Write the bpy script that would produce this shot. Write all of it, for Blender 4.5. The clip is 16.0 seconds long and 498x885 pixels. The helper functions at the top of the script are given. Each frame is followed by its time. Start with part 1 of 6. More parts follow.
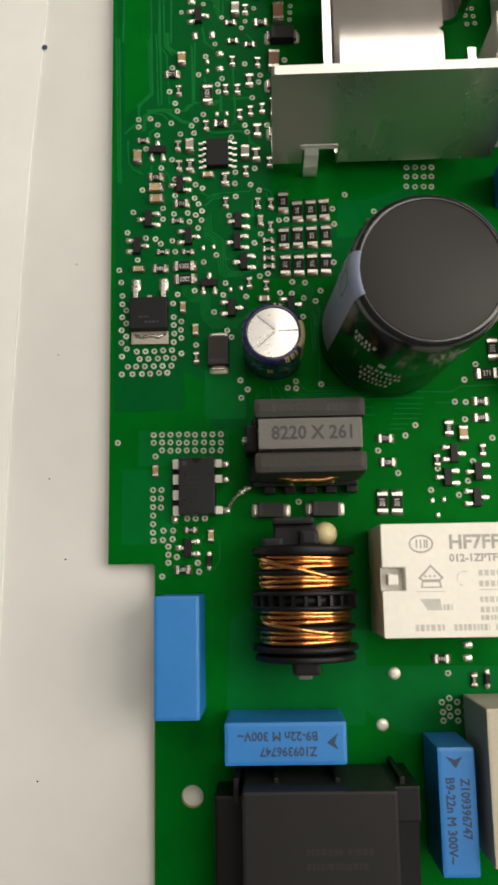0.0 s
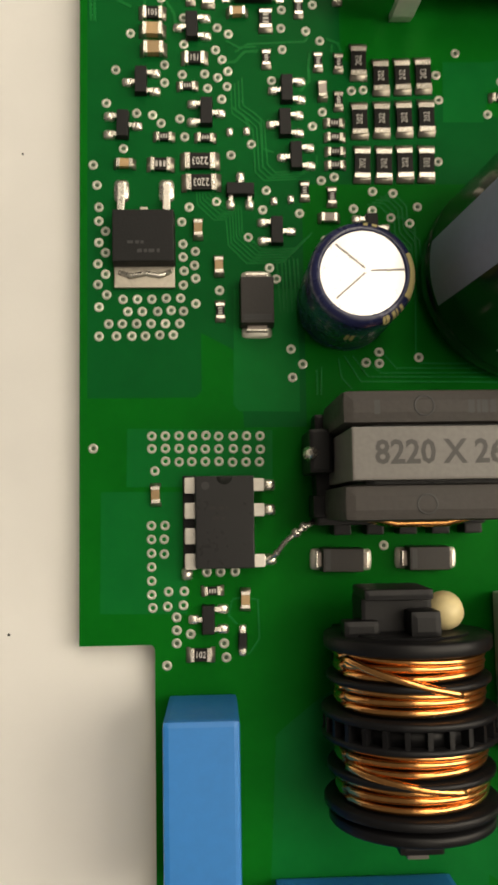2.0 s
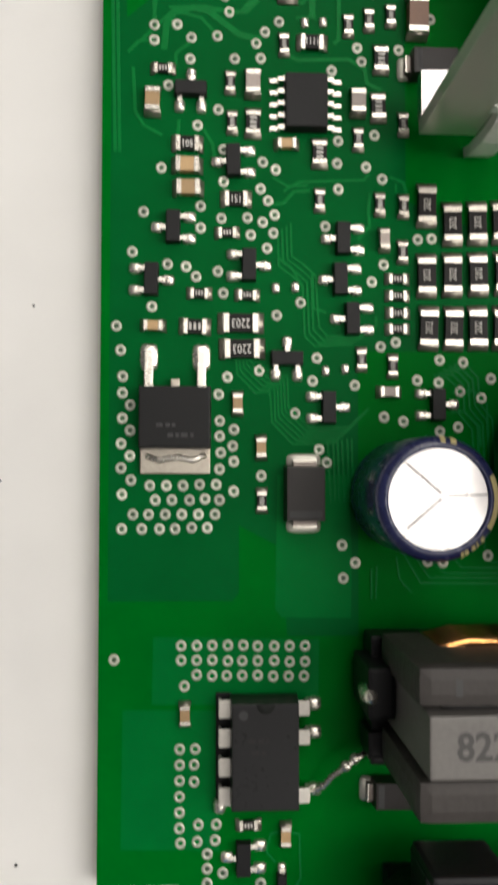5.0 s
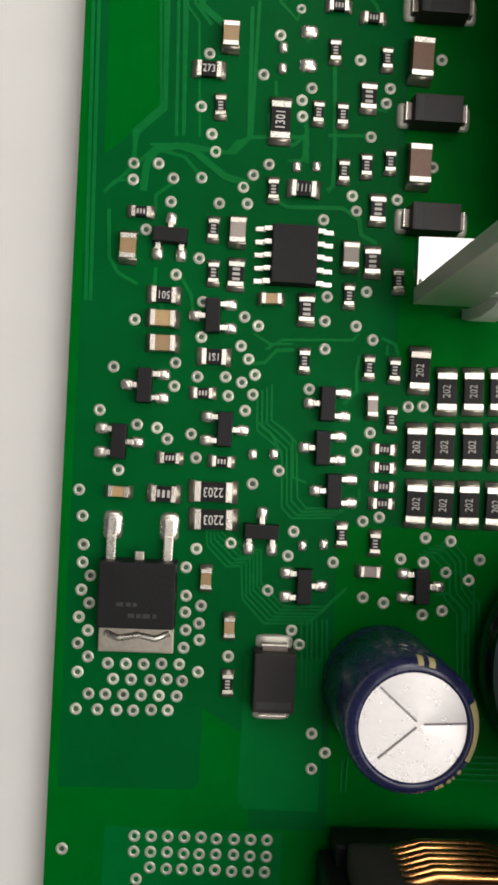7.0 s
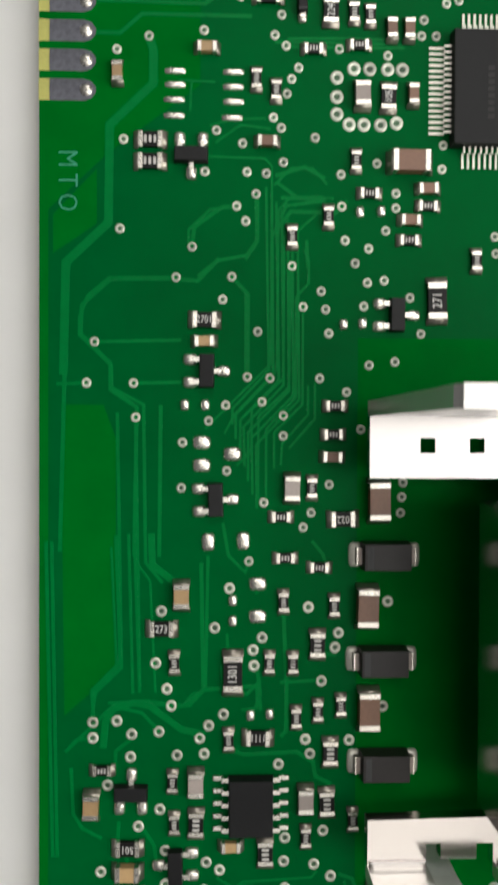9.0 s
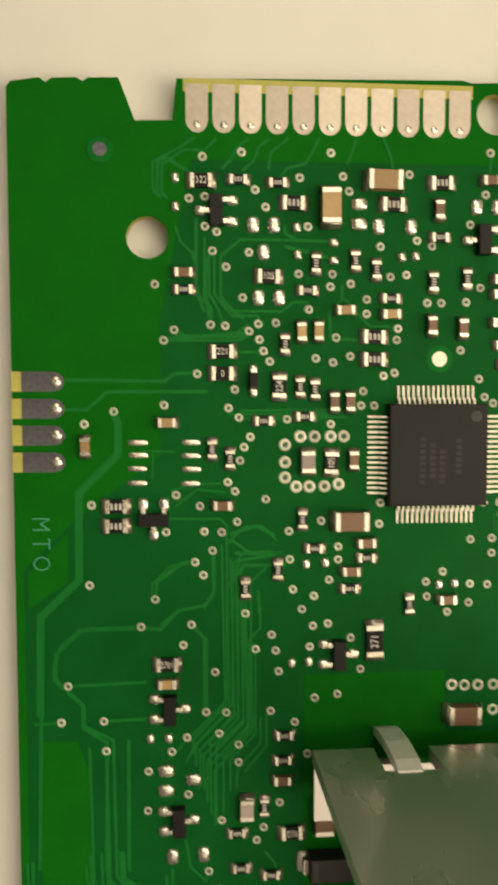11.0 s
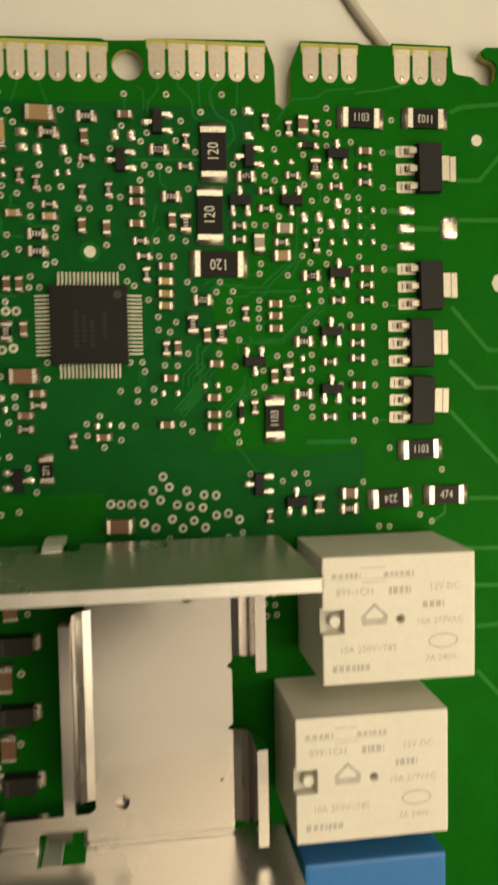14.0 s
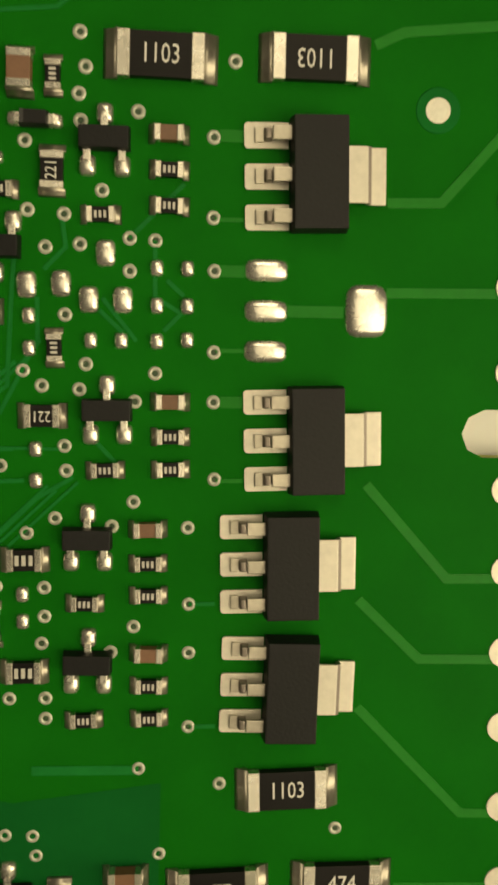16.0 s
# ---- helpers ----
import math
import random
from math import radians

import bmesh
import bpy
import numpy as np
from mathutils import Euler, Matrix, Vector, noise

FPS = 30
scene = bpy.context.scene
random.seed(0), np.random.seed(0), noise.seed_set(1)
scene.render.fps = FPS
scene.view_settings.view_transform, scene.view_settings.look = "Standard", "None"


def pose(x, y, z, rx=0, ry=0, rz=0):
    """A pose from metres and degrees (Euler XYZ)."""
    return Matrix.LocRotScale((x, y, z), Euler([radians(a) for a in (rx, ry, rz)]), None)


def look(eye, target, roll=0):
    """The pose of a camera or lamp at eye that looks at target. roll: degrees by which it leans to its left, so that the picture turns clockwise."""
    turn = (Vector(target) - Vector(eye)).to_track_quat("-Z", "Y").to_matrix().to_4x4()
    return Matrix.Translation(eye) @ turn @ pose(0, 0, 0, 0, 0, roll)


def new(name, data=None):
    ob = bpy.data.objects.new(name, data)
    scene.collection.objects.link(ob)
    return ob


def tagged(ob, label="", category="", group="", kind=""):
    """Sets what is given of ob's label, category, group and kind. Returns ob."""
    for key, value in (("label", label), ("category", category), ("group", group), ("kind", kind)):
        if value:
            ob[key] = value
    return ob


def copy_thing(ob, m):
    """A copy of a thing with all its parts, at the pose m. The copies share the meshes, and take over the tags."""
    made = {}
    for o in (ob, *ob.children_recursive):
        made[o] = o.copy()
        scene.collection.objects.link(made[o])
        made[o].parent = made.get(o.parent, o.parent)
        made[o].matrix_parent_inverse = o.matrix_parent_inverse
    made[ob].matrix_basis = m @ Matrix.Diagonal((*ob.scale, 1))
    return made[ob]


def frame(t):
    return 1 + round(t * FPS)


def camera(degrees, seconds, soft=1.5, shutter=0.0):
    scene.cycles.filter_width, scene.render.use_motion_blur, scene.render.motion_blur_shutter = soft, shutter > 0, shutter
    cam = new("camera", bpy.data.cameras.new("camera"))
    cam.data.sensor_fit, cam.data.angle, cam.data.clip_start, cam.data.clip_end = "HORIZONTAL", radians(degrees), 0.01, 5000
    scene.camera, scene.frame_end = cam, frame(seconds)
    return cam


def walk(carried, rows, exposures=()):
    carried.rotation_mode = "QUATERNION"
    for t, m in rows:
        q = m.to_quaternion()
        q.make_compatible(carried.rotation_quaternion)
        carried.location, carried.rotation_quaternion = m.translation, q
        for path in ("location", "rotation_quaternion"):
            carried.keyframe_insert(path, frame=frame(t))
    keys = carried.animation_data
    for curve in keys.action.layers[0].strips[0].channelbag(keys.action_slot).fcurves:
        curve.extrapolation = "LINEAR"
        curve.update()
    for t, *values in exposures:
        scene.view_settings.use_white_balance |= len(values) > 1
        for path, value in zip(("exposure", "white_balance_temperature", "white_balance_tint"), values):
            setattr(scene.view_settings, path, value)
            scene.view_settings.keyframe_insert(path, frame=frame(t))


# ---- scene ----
SOFT = 3.0
cam = camera(33.50, 16.0, soft=SOFT, shutter=0.25)
# seconds, eye in millimetres over the board, turns in degrees
ROWS = [
    (0.0, 26.93, -1.84, 135.40, 8.97, 1.71, -1.00),
    (0.5, 18.47, 6.02, 134.28, 8.18, -0.30, -1.25),
    (1.0, 18.15, 15.14, 115.98, 7.03, -1.47, -0.95),
    (1.5, 16.82, 12.98, 102.06, 5.86, -1.89, -0.92),
    (2.0, 13.93, 13.38, 85.42, 4.75, -2.28, -0.92),
    (2.5, 12.61, 12.24, 74.55, 4.07, -2.74, -0.96),
    (3.0, 16.12, 9.45, 64.60, 3.96, -2.63, -1.23),
    (3.5, 16.41, 8.93, 74.34, 3.61, -2.49, -1.39),
    (4.0, 15.31, 8.38, 74.80, 3.59, -2.37, -1.40),
    (4.5, 14.89, 18.34, 75.08, 3.24, -2.20, -1.26),
    (5.0, 9.92, 37.09, 75.23, 1.86, -2.72, 0.09),
    (5.2, 9.45, 42.99, 74.68, 1.37, -2.96, 0.72),
    (7.3, 12.44, 55.27, 69.34, 0.48, -2.69, 2.58),
    (7.5, 11.17, 57.88, 68.75, 0.09, -3.55, 2.55),
    (8.0, 10.42, 78.14, 71.69, 1.18, -4.47, 2.30),
    (8.5, 15.96, 90.83, 72.25, 0.54, -1.74, 0.85),
    (10.8, 13.06, 143.04, 78.74, -4.94, -5.34, -0.15),
    (11.0, 15.96, 140.30, 79.94, -3.66, -4.68, -0.10),
    (11.5, 24.07, 131.82, 95.89, -3.30, -5.63, 0.01),
    (12.0, 26.60, 121.59, 108.49, -3.85, -5.60, -0.37),
    (12.5, 26.55, 110.03, 112.23, -1.72, -7.62, -1.17),
    (13.0, 31.27, 108.17, 122.36, -2.05, -7.36, -1.37),
    (13.5, 35.92, 109.23, 126.06, -2.42, -7.66, -1.32),
    (14.0, 45.46, 125.22, 109.37, -3.51, -8.40, -1.04),
    (14.5, 57.09, 139.92, 92.52, -4.24, -7.96, 0.08),
    (15.0, 63.93, 147.15, 75.15, -5.11, -8.65, 0.92),
    (15.5, 73.53, 146.12, 61.56, -6.11, -7.10, 1.08),
    (16.0, 78.96, 143.91, 49.98, -6.02, -4.08, 0.80),
]
MM = 0.001
walk(cam, [(t, pose(x * MM, y * MM, z * MM, rx, ry, rz)) for t, x, y, z, rx, ry, rz in ROWS],
     exposures=[(0.0, 0.22, 6500, 10), (1.0, 0.2, 6800, 10), (2.0, 0.4, 7200, 11), (3.0, 0.68, 6400, 11), (3.5, 0.78, 6350, 11), (4.5, 0.78, 6250, 12), (5.0, 0.5, 6150, 13), (7.5, 0.32, 6050, 14),
                (8.5, 0.32, 5900, 12), (10.8, 0.15, 7700, 8), (11.5, 0.22, 9700, 7), (12.5, -0.2, 11000, 5), (13.5, -0.22, 9500, 7), (14.5, -0.2, 8600, 7), (15.5, -0.12, 9000, 5), (16.0, -0.2, 9400, 1)])

# ---- light: an evenly grey room, three added overhead lights and an added side light ----
world = bpy.data.worlds.new("room_light")
scene.world = world
world.use_nodes = True
world.node_tree.nodes["Background"].inputs[0].default_value = (1.0, 0.95, 0.86, 1)
world.node_tree.nodes["Background"].inputs[1].default_value = 0.08


def added_light(name, label, place, aim, sx, sy, watts, colour=(1.0, 0.935, 0.81)):
    data = bpy.data.lights.new(name, "AREA")
    data.shape, data.size, data.size_y, data.energy, data.color = "RECTANGLE", sx, sy, watts, colour
    ob = new(name, data)
    ob.matrix_world = look(place, aim)
    return tagged(ob, label, "lamp")


OVERHEAD = "unseen overhead area light added for the heat sink's reflections"
# unseen light added close at the right, so the board dims towards the left
added_light("work_lamp", "unseen area light added at the right for a left-to-right falloff", (0.34, 0.05, 0.26), (0.05, 0.06, 0.0), 0.24, 0.44, 1.6)
# unseen overhead lights, added where the metal plate and can top should mirror brightness
added_light("ceiling_lamp", OVERHEAD, (0.45, -0.66, 1.8), (0.3, -0.4, 0.0), 0.95, 0.8, 2.4)
added_light("ceiling_lamp", OVERHEAD, (0.32, 1.48, 1.72), (0.19, 0.94, 0.0), 0.8, 0.95, 11)
added_light("ceiling_lamp", OVERHEAD, (0.42, 0.38, 1.8), (0.25, 0.28, 0.0), 0.9, 1.15, 6.0)


# ---- materials ----
def mat(name, col, rough=0.5, metal=0.0, vary=0.12, grain=900.0, bump=0.0, spec=0.5, coat=0.0, random_value=0.0, stretch=(1, 1, 1)):
    """A surface whose colour and gloss vary at two scales, with a fine relief."""
    m = bpy.data.materials.new(name)
    m.use_nodes = True
    nt = m.node_tree
    b = nt.nodes["Principled BSDF"]
    b.inputs["Metallic"].default_value = metal
    b.inputs["Specular IOR Level"].default_value = spec
    b.inputs["Coat Weight"].default_value = coat
    b.inputs["Coat Roughness"].default_value = 0.12
    tc = nt.nodes.new("ShaderNodeTexCoord")
    mp = nt.nodes.new("ShaderNodeMapping")
    mp.inputs["Scale"].default_value = stretch
    nt.links.new(tc.outputs["Object"], mp.inputs["Vector"])
    fine, wide = nt.nodes.new("ShaderNodeTexNoise"), nt.nodes.new("ShaderNodeTexNoise")
    for n, s in ((fine, grain * 4), (wide, grain * 0.35)):
        n.inputs["Scale"].default_value, n.inputs["Detail"].default_value = s, 4
        nt.links.new(mp.outputs[0], n.inputs["Vector"])
    mix = nt.nodes.new("ShaderNodeMath")
    mix.operation = "ADD"
    nt.links.new(fine.outputs[0], mix.inputs[0]), nt.links.new(wide.outputs[0], mix.inputs[1])
    ramp = nt.nodes.new("ShaderNodeMapRange")
    ramp.inputs["From Min"].default_value, ramp.inputs["From Max"].default_value = 0.6, 1.4
    ramp.inputs["To Min"].default_value, ramp.inputs["To Max"].default_value = 1 - vary, 1 + vary
    nt.links.new(mix.outputs[0], ramp.inputs[0])
    out = ramp.outputs[0]
    if random_value:
        info, rr, mul = nt.nodes.new("ShaderNodeObjectInfo"), nt.nodes.new("ShaderNodeMapRange"), nt.nodes.new("ShaderNodeMath")
        rr.inputs["To Min"].default_value, rr.inputs["To Max"].default_value = 1 - random_value, 1 + random_value
        mul.operation = "MULTIPLY"
        nt.links.new(info.outputs["Random"], rr.inputs[0])
        nt.links.new(rr.outputs[0], mul.inputs[0]), nt.links.new(out, mul.inputs[1])
        out = mul.outputs[0]
    hue = nt.nodes.new("ShaderNodeHueSaturation")
    hue.inputs["Color"].default_value = (*col, 1)
    nt.links.new(out, hue.inputs["Value"])
    nt.links.new(hue.outputs[0], b.inputs["Base Color"])
    ro = nt.nodes.new("ShaderNodeMapRange")
    ro.inputs["From Min"].default_value, ro.inputs["From Max"].default_value = 0.6, 1.4
    ro.inputs["To Min"].default_value, ro.inputs["To Max"].default_value = max(0.03, rough * 0.8), min(1, rough * 1.2)
    nt.links.new(mix.outputs[0], ro.inputs[0]), nt.links.new(ro.outputs[0], b.inputs["Roughness"])
    if bump:
        bp = nt.nodes.new("ShaderNodeBump")
        bp.inputs["Strength"].default_value, bp.inputs["Distance"].default_value = bump, 0.00008
        nt.links.new(fine.outputs[0], bp.inputs["Height"]), nt.links.new(bp.outputs[0], b.inputs["Normal"])
    return m


MASK = mat("green_solder_mask", (0.0002, 0.118, 0.009), 0.32, vary=0.18, grain=45, bump=0.02, spec=0.012)
COPPER = mat("solder_mask_over_copper", (0.0006, 0.090, 0.0168), 0.36, vary=0.14, grain=60, bump=0.02, spec=0.025)
SMALL_POUR = mat("solder_mask_over_small_pour", (0.0006, 0.126, 0.021), 0.34, vary=0.14, grain=60, bump=0.02, spec=0.03)
TRACE = mat("solder_mask_over_trace", (0.003, 0.148, 0.028), 0.32, vary=0.12, grain=300, spec=0.05)
PALE_TRACE = mat("solder_mask_over_wide_trace", (0.012, 0.178, 0.024), 0.32, vary=0.12, grain=300, spec=0.05)
SILK = mat("pale_green_lettering", (0.03, 0.27, 0.15), 0.5, vary=0.1, grain=400)
SUBSTRATE = mat("bare_fibreglass", (0.42, 0.40, 0.10), 0.6, vary=0.15, grain=700, bump=0.3)
TIN = mat("dull_tin", (0.40, 0.365, 0.31), 0.4, metal=0.9, vary=0.16, grain=700, bump=0.25, random_value=0.12)
SOLDER = mat("solder", (0.70, 0.66, 0.59), 0.27, metal=0.9, vary=0.1, grain=500, bump=0.12, random_value=0.12)
PAD = mat("tinned_pad", (0.62, 0.60, 0.52), 0.4, metal=0.45, vary=0.12, grain=900, bump=0.08, random_value=0.1)
FINGER = mat("tinned_contact", (0.52, 0.46, 0.40), 0.4, metal=0.4, vary=0.22, grain=260, bump=0.12, random_value=0.2)
DARK_FINGER = mat("scratched_dark_contact", (0.11, 0.11, 0.13), 0.4, metal=0.5, vary=0.45, grain=500, bump=0.3)
HOLE = mat("drilled_hole", (0.012, 0.014, 0.012), 0.8, vary=0.1)
VIA_HOLE = mat("via_hole", (0.035, 0.085, 0.035), 0.5, vary=0.3, grain=900, random_value=0.5)
TINNED = mat("flat_tinned_sheet", (0.60, 0.56, 0.48), 0.38, metal=0.25, vary=0.14, grain=500, bump=0.1)
# tin coloured dark in place of the dim surroundings that bends mirror
DARK_REFLECTION_TIN = mat("tin_with_dark_reflection", (0.20, 0.17, 0.15), 0.35, metal=0.7, vary=0.2, grain=700, bump=0.2)
EPOXY = mat("black_epoxy", (0.009, 0.009, 0.0095), 0.5, spec=0.22, vary=0.25, grain=1100, bump=0.2, random_value=0.15)
FLAT_LEG = mat("flat_tinned_leg", (0.58, 0.55, 0.50), 0.4, metal=0.5, vary=0.12, grain=700, bump=0.1)
VIA_RING = mat("dull_via_ring", (0.50, 0.51, 0.43), 0.4, metal=0.35, vary=0.15, grain=900, bump=0.08, random_value=0.2)
DIODE_BODY = mat("dark_brown_epoxy", (0.018, 0.0155, 0.0145), 0.45, spec=0.3, vary=0.2, grain=900, bump=0.15)
GLOSS_EPOXY = mat("smooth_black_epoxy", (0.010, 0.010, 0.011), 0.3, spec=0.24, vary=0.2, grain=500, bump=0.06)
RES_BLACK = mat("resistor_glaze", (0.009, 0.008, 0.0078), 0.4, spec=0.15, vary=0.2, grain=900, random_value=0.2)
CAP_TAN = mat("capacitor_ceramic_tan", (0.40, 0.26, 0.12), 0.45, vary=0.14, grain=900, random_value=0.25)
CAP_BROWN = mat("capacitor_ceramic_brown", (0.17, 0.085, 0.05), 0.42, vary=0.14, grain=900, random_value=0.2)
CAP_GREY = mat("capacitor_ceramic_grey", (0.33, 0.28, 0.25), 0.5, vary=0.14, grain=900, random_value=0.2)
MARK = mat("white_marking", (0.68, 0.66, 0.62), 0.6, vary=0.12, grain=2000)
GREY_MARK = mat("grey_laser_marking", (0.035, 0.035, 0.036), 0.7, vary=0.2, grain=2000)
SCORE = mat("scored_groove", (0.30, 0.28, 0.28), 0.5, metal=0.3, vary=0.2, grain=900)
DARK_MARK = mat("dark_stamped_print", (0.040, 0.038, 0.037), 0.6, vary=0.25, grain=2000)
PALE_MARK = mat("pale_grey_print", (0.52, 0.50, 0.46), 0.7, vary=0.2, grain=2500)
INK = mat("grey_ink", (0.38, 0.36, 0.34), 0.7, vary=0.3, grain=2500)
DARK_INK = mat("dark_blue_ink", (0.02, 0.045, 0.10), 0.6, vary=0.3, grain=2500)
BLUE = mat("blue_plastic", (0.018, 0.175, 0.50), 0.42, vary=0.07, grain=260, bump=0.12)
RELAY_WHITE = mat("cream_plastic", (0.78, 0.75, 0.69), 0.45, vary=0.05, grain=300, bump=0.08)
BEIGE = mat("beige_cement", (0.45, 0.41, 0.33), 0.7, vary=0.1, grain=500, bump=0.3)
SLEEVE = mat("black_sleeve", (0.010, 0.011, 0.012), 0.2, vary=0.2, grain=180, bump=0.03, coat=0.3)
SLEEVE_TOP = mat("black_vinyl_end", (0.017, 0.0155, 0.015), 0.55, spec=0.3, vary=0.15, grain=300, bump=0.1)
SLEEVE_BAND = mat("grey_blue_stripe", (0.24, 0.28, 0.40), 0.35, vary=0.1, grain=300)
NAVY = mat("navy_sleeve", (0.016, 0.020, 0.075), 0.28, vary=0.2, grain=300, bump=0.05, coat=0.2)
GOLD_PRINT = mat("pale_gold_print", (0.55, 0.47, 0.22), 0.4, vary=0.1, grain=900)
CAN_TOP = mat("aluminium_can_top", (0.80, 0.77, 0.76), 0.3, metal=0.9, vary=0.08, grain=300, bump=0.1)
ALU = mat("brushed_aluminium", (0.56, 0.525, 0.51), 0.17, metal=1.0, vary=0.04, grain=160, bump=0.0, stretch=(10, 1, 10))
ALU_WALL = mat("satin_aluminium_wall", (0.60, 0.58, 0.55), 0.28, metal=0.8, vary=0.06, grain=9, bump=0.0, stretch=(3, 3, 1))
# lighter copy of the sheet aluminium, with the legs' bright reflection in its colour
LIT_ALU = mat("lit_aluminium_leg", (0.84, 0.83, 0.80), 0.4, metal=0.35, vary=0.08, grain=500, bump=0.1)
ALU_EDGE = mat("cut_aluminium_edge", (0.68, 0.66, 0.64), 0.45, metal=0.9, vary=0.1, grain=900, bump=0.5)
FERRITE = mat("dark_ferrite", (0.034, 0.030, 0.028), 0.55, spec=0.3, vary=0.25, grain=500, bump=0.35)
FERRITE_FACE = mat("ground_ferrite_face", (0.108, 0.101, 0.095), 0.42, vary=0.15, grain=600, bump=0.2)
CHOKE_CORE = mat("black_choke_ferrite", (0.012, 0.0115, 0.0115), 0.5, spec=0.25, vary=0.2, grain=300, bump=0.15)
BOBBIN = mat("black_bobbin_plastic", (0.007, 0.007, 0.008), 0.42, vary=0.2, grain=400, bump=0.1, spec=0.2)
COPPER_WIRE = mat("enamelled_copper", (0.84, 0.40, 0.14), 0.24, metal=1.0, vary=0.16, grain=500)
GLUE = mat("cream_glue", (0.60, 0.50, 0.27), 0.45, vary=0.12, grain=300, bump=0.2)
BROWN_BODY = mat("grey_resistor_body", (0.23, 0.19, 0.17), 0.4, vary=0.1, grain=500)
YELLOW_BAND = mat("yellow_band", (0.55, 0.36, 0.03), 0.4)
PAPER = mat("white_paper", (0.80, 0.79, 0.77), 0.75, vary=0.03, grain=60, bump=0.1)
TABLE = mat("white_laminate", (0.70, 0.69, 0.67), 0.4, vary=0.035, grain=40, bump=0.05)
CABLE = mat("grey_cable_jacket", (0.50, 0.46, 0.40), 0.5, vary=0.08, grain=200)
FLUX = mat("flux_residue", (0.10, 0.11, 0.06), 0.3, vary=0.3, grain=500)


# ---- building blocks, in millimetres ----
def place_bm(name, bm, material, parent=None, label="", bevel=0.0):
    if bevel:
        bmesh.ops.bevel(bm, geom=bm.edges[:], offset=bevel, segments=2, affect="EDGES", profile=0.7, clamp_overlap=True)
    me = bpy.data.meshes.new(name)
    bmesh.ops.scale(bm, vec=(MM, MM, MM), verts=bm.verts)
    bm.normal_update()
    bm.to_mesh(me)
    bm.free()
    for m in material if isinstance(material, (list, tuple)) else (material,):
        me.materials.append(m)
    ob = new(name, me)
    if parent is not None:
        ob.parent = parent
    if label:
        ob["label"] = label
    return ob


part = place_bm


def thing(name, x, y, z, label, category, group="", turn=0.0, kind=""):
    ob = new(name)
    ob.empty_display_size = 0.002
    ob.matrix_basis = pose(x * MM, y * MM, z * MM, 0, 0, turn)
    return tagged(ob, label, category, group, kind)


def box(x0, x1, y0, y1, z0, z1, bevel=0.0, bm=None, taper=0.0):
    own = bm or bmesh.new()
    v = [own.verts.new(p) for p in ((x0, y0, z0), (x1, y0, z0), (x1, y1, z0), (x0, y1, z0),
                                    (x0 + taper, y0 + taper, z1), (x1 - taper, y0 + taper, z1), (x1 - taper, y1 - taper, z1), (x0 + taper, y1 - taper, z1))]
    f = [own.faces.new([v[i] for i in q]) for q in ((3, 2, 1, 0), (4, 5, 6, 7), (0, 1, 5, 4), (1, 2, 6, 5), (2, 3, 7, 6), (3, 0, 4, 7))]
    if bevel:
        edges = {e for q in f for e in q.edges}
        bmesh.ops.bevel(own, geom=list(edges), offset=bevel, segments=2, affect="EDGES", profile=0.7)
    return own


def lathe(profile, n=48, bm=None, centre=(0, 0), smooth=True, arc=(0.0, 2 * math.pi), caps=True):
    """Turns (radius, z) pairs about an upright axis; an arc less than a full turn gives a shell."""
    own = bm or bmesh.new()
    full = arc[1] - arc[0] > 6.28
    rings = []
    for r, z in profile:
        count = n if full else n + 1
        rings.append([own.verts.new((centre[0] + r * math.cos(arc[0] + (arc[1] - arc[0]) * i / n), centre[1] + r * math.sin(arc[0] + (arc[1] - arc[0]) * i / n), z)) for i in range(count)])
    for a, b in zip(rings, rings[1:]):
        for i in range(n):
            j = (i + 1) % len(a)
            f = own.faces.new((a[i], a[j], b[j], b[i]))
            f.smooth = smooth
    if full and caps:
        if profile[0][0] > 1e-6:
            own.faces.new(rings[0][::-1])
        if profile[-1][0] > 1e-6:
            own.faces.new(rings[-1])
    return own


def dome(x0, x1, y0, y1, h, bm=None, n=16):
    """A soft solder mound on a rectangular pad."""
    own = bm or bmesh.new()
    cx, cy, a, b = (x0 + x1) / 2, (y0 + y1) / 2, (x1 - x0) / 2, (y1 - y0) / 2
    rings = []
    for k, z in ((1.0, 0.0), (0.93, 0.5), (0.74, 0.82), (0.4, 0.98)):
        ring = []
        for i in range(n):
            c, q = math.cos(2 * math.pi * (i + 0.5) / n), math.sin(2 * math.pi * (i + 0.5) / n)
            p = 0.5 + 0.2 * (1 - k)
            ring.append(own.verts.new((cx + a * k * math.copysign(abs(c) ** p, c), cy + b * k * math.copysign(abs(q) ** p, q), h * z)))
        rings.append(ring)
    for u, v in zip(rings, rings[1:]):
        for i in range(n):
            own.faces.new((u[i], u[(i + 1) % n], v[(i + 1) % n], v[i])).smooth = True
    own.faces.new(rings[-1]).smooth = True
    return own


def prism(points, z0, z1, bm=None):
    own = bm or bmesh.new()
    a = [own.verts.new((x, y, z0)) for x, y in points]
    b = [own.verts.new((x, y, z1)) for x, y in points]
    n = len(points)
    own.faces.new(a[::-1]), own.faces.new(b)
    for i in range(n):
        own.faces.new((a[i], a[(i + 1) % n], b[(i + 1) % n], b[i]))
    return own


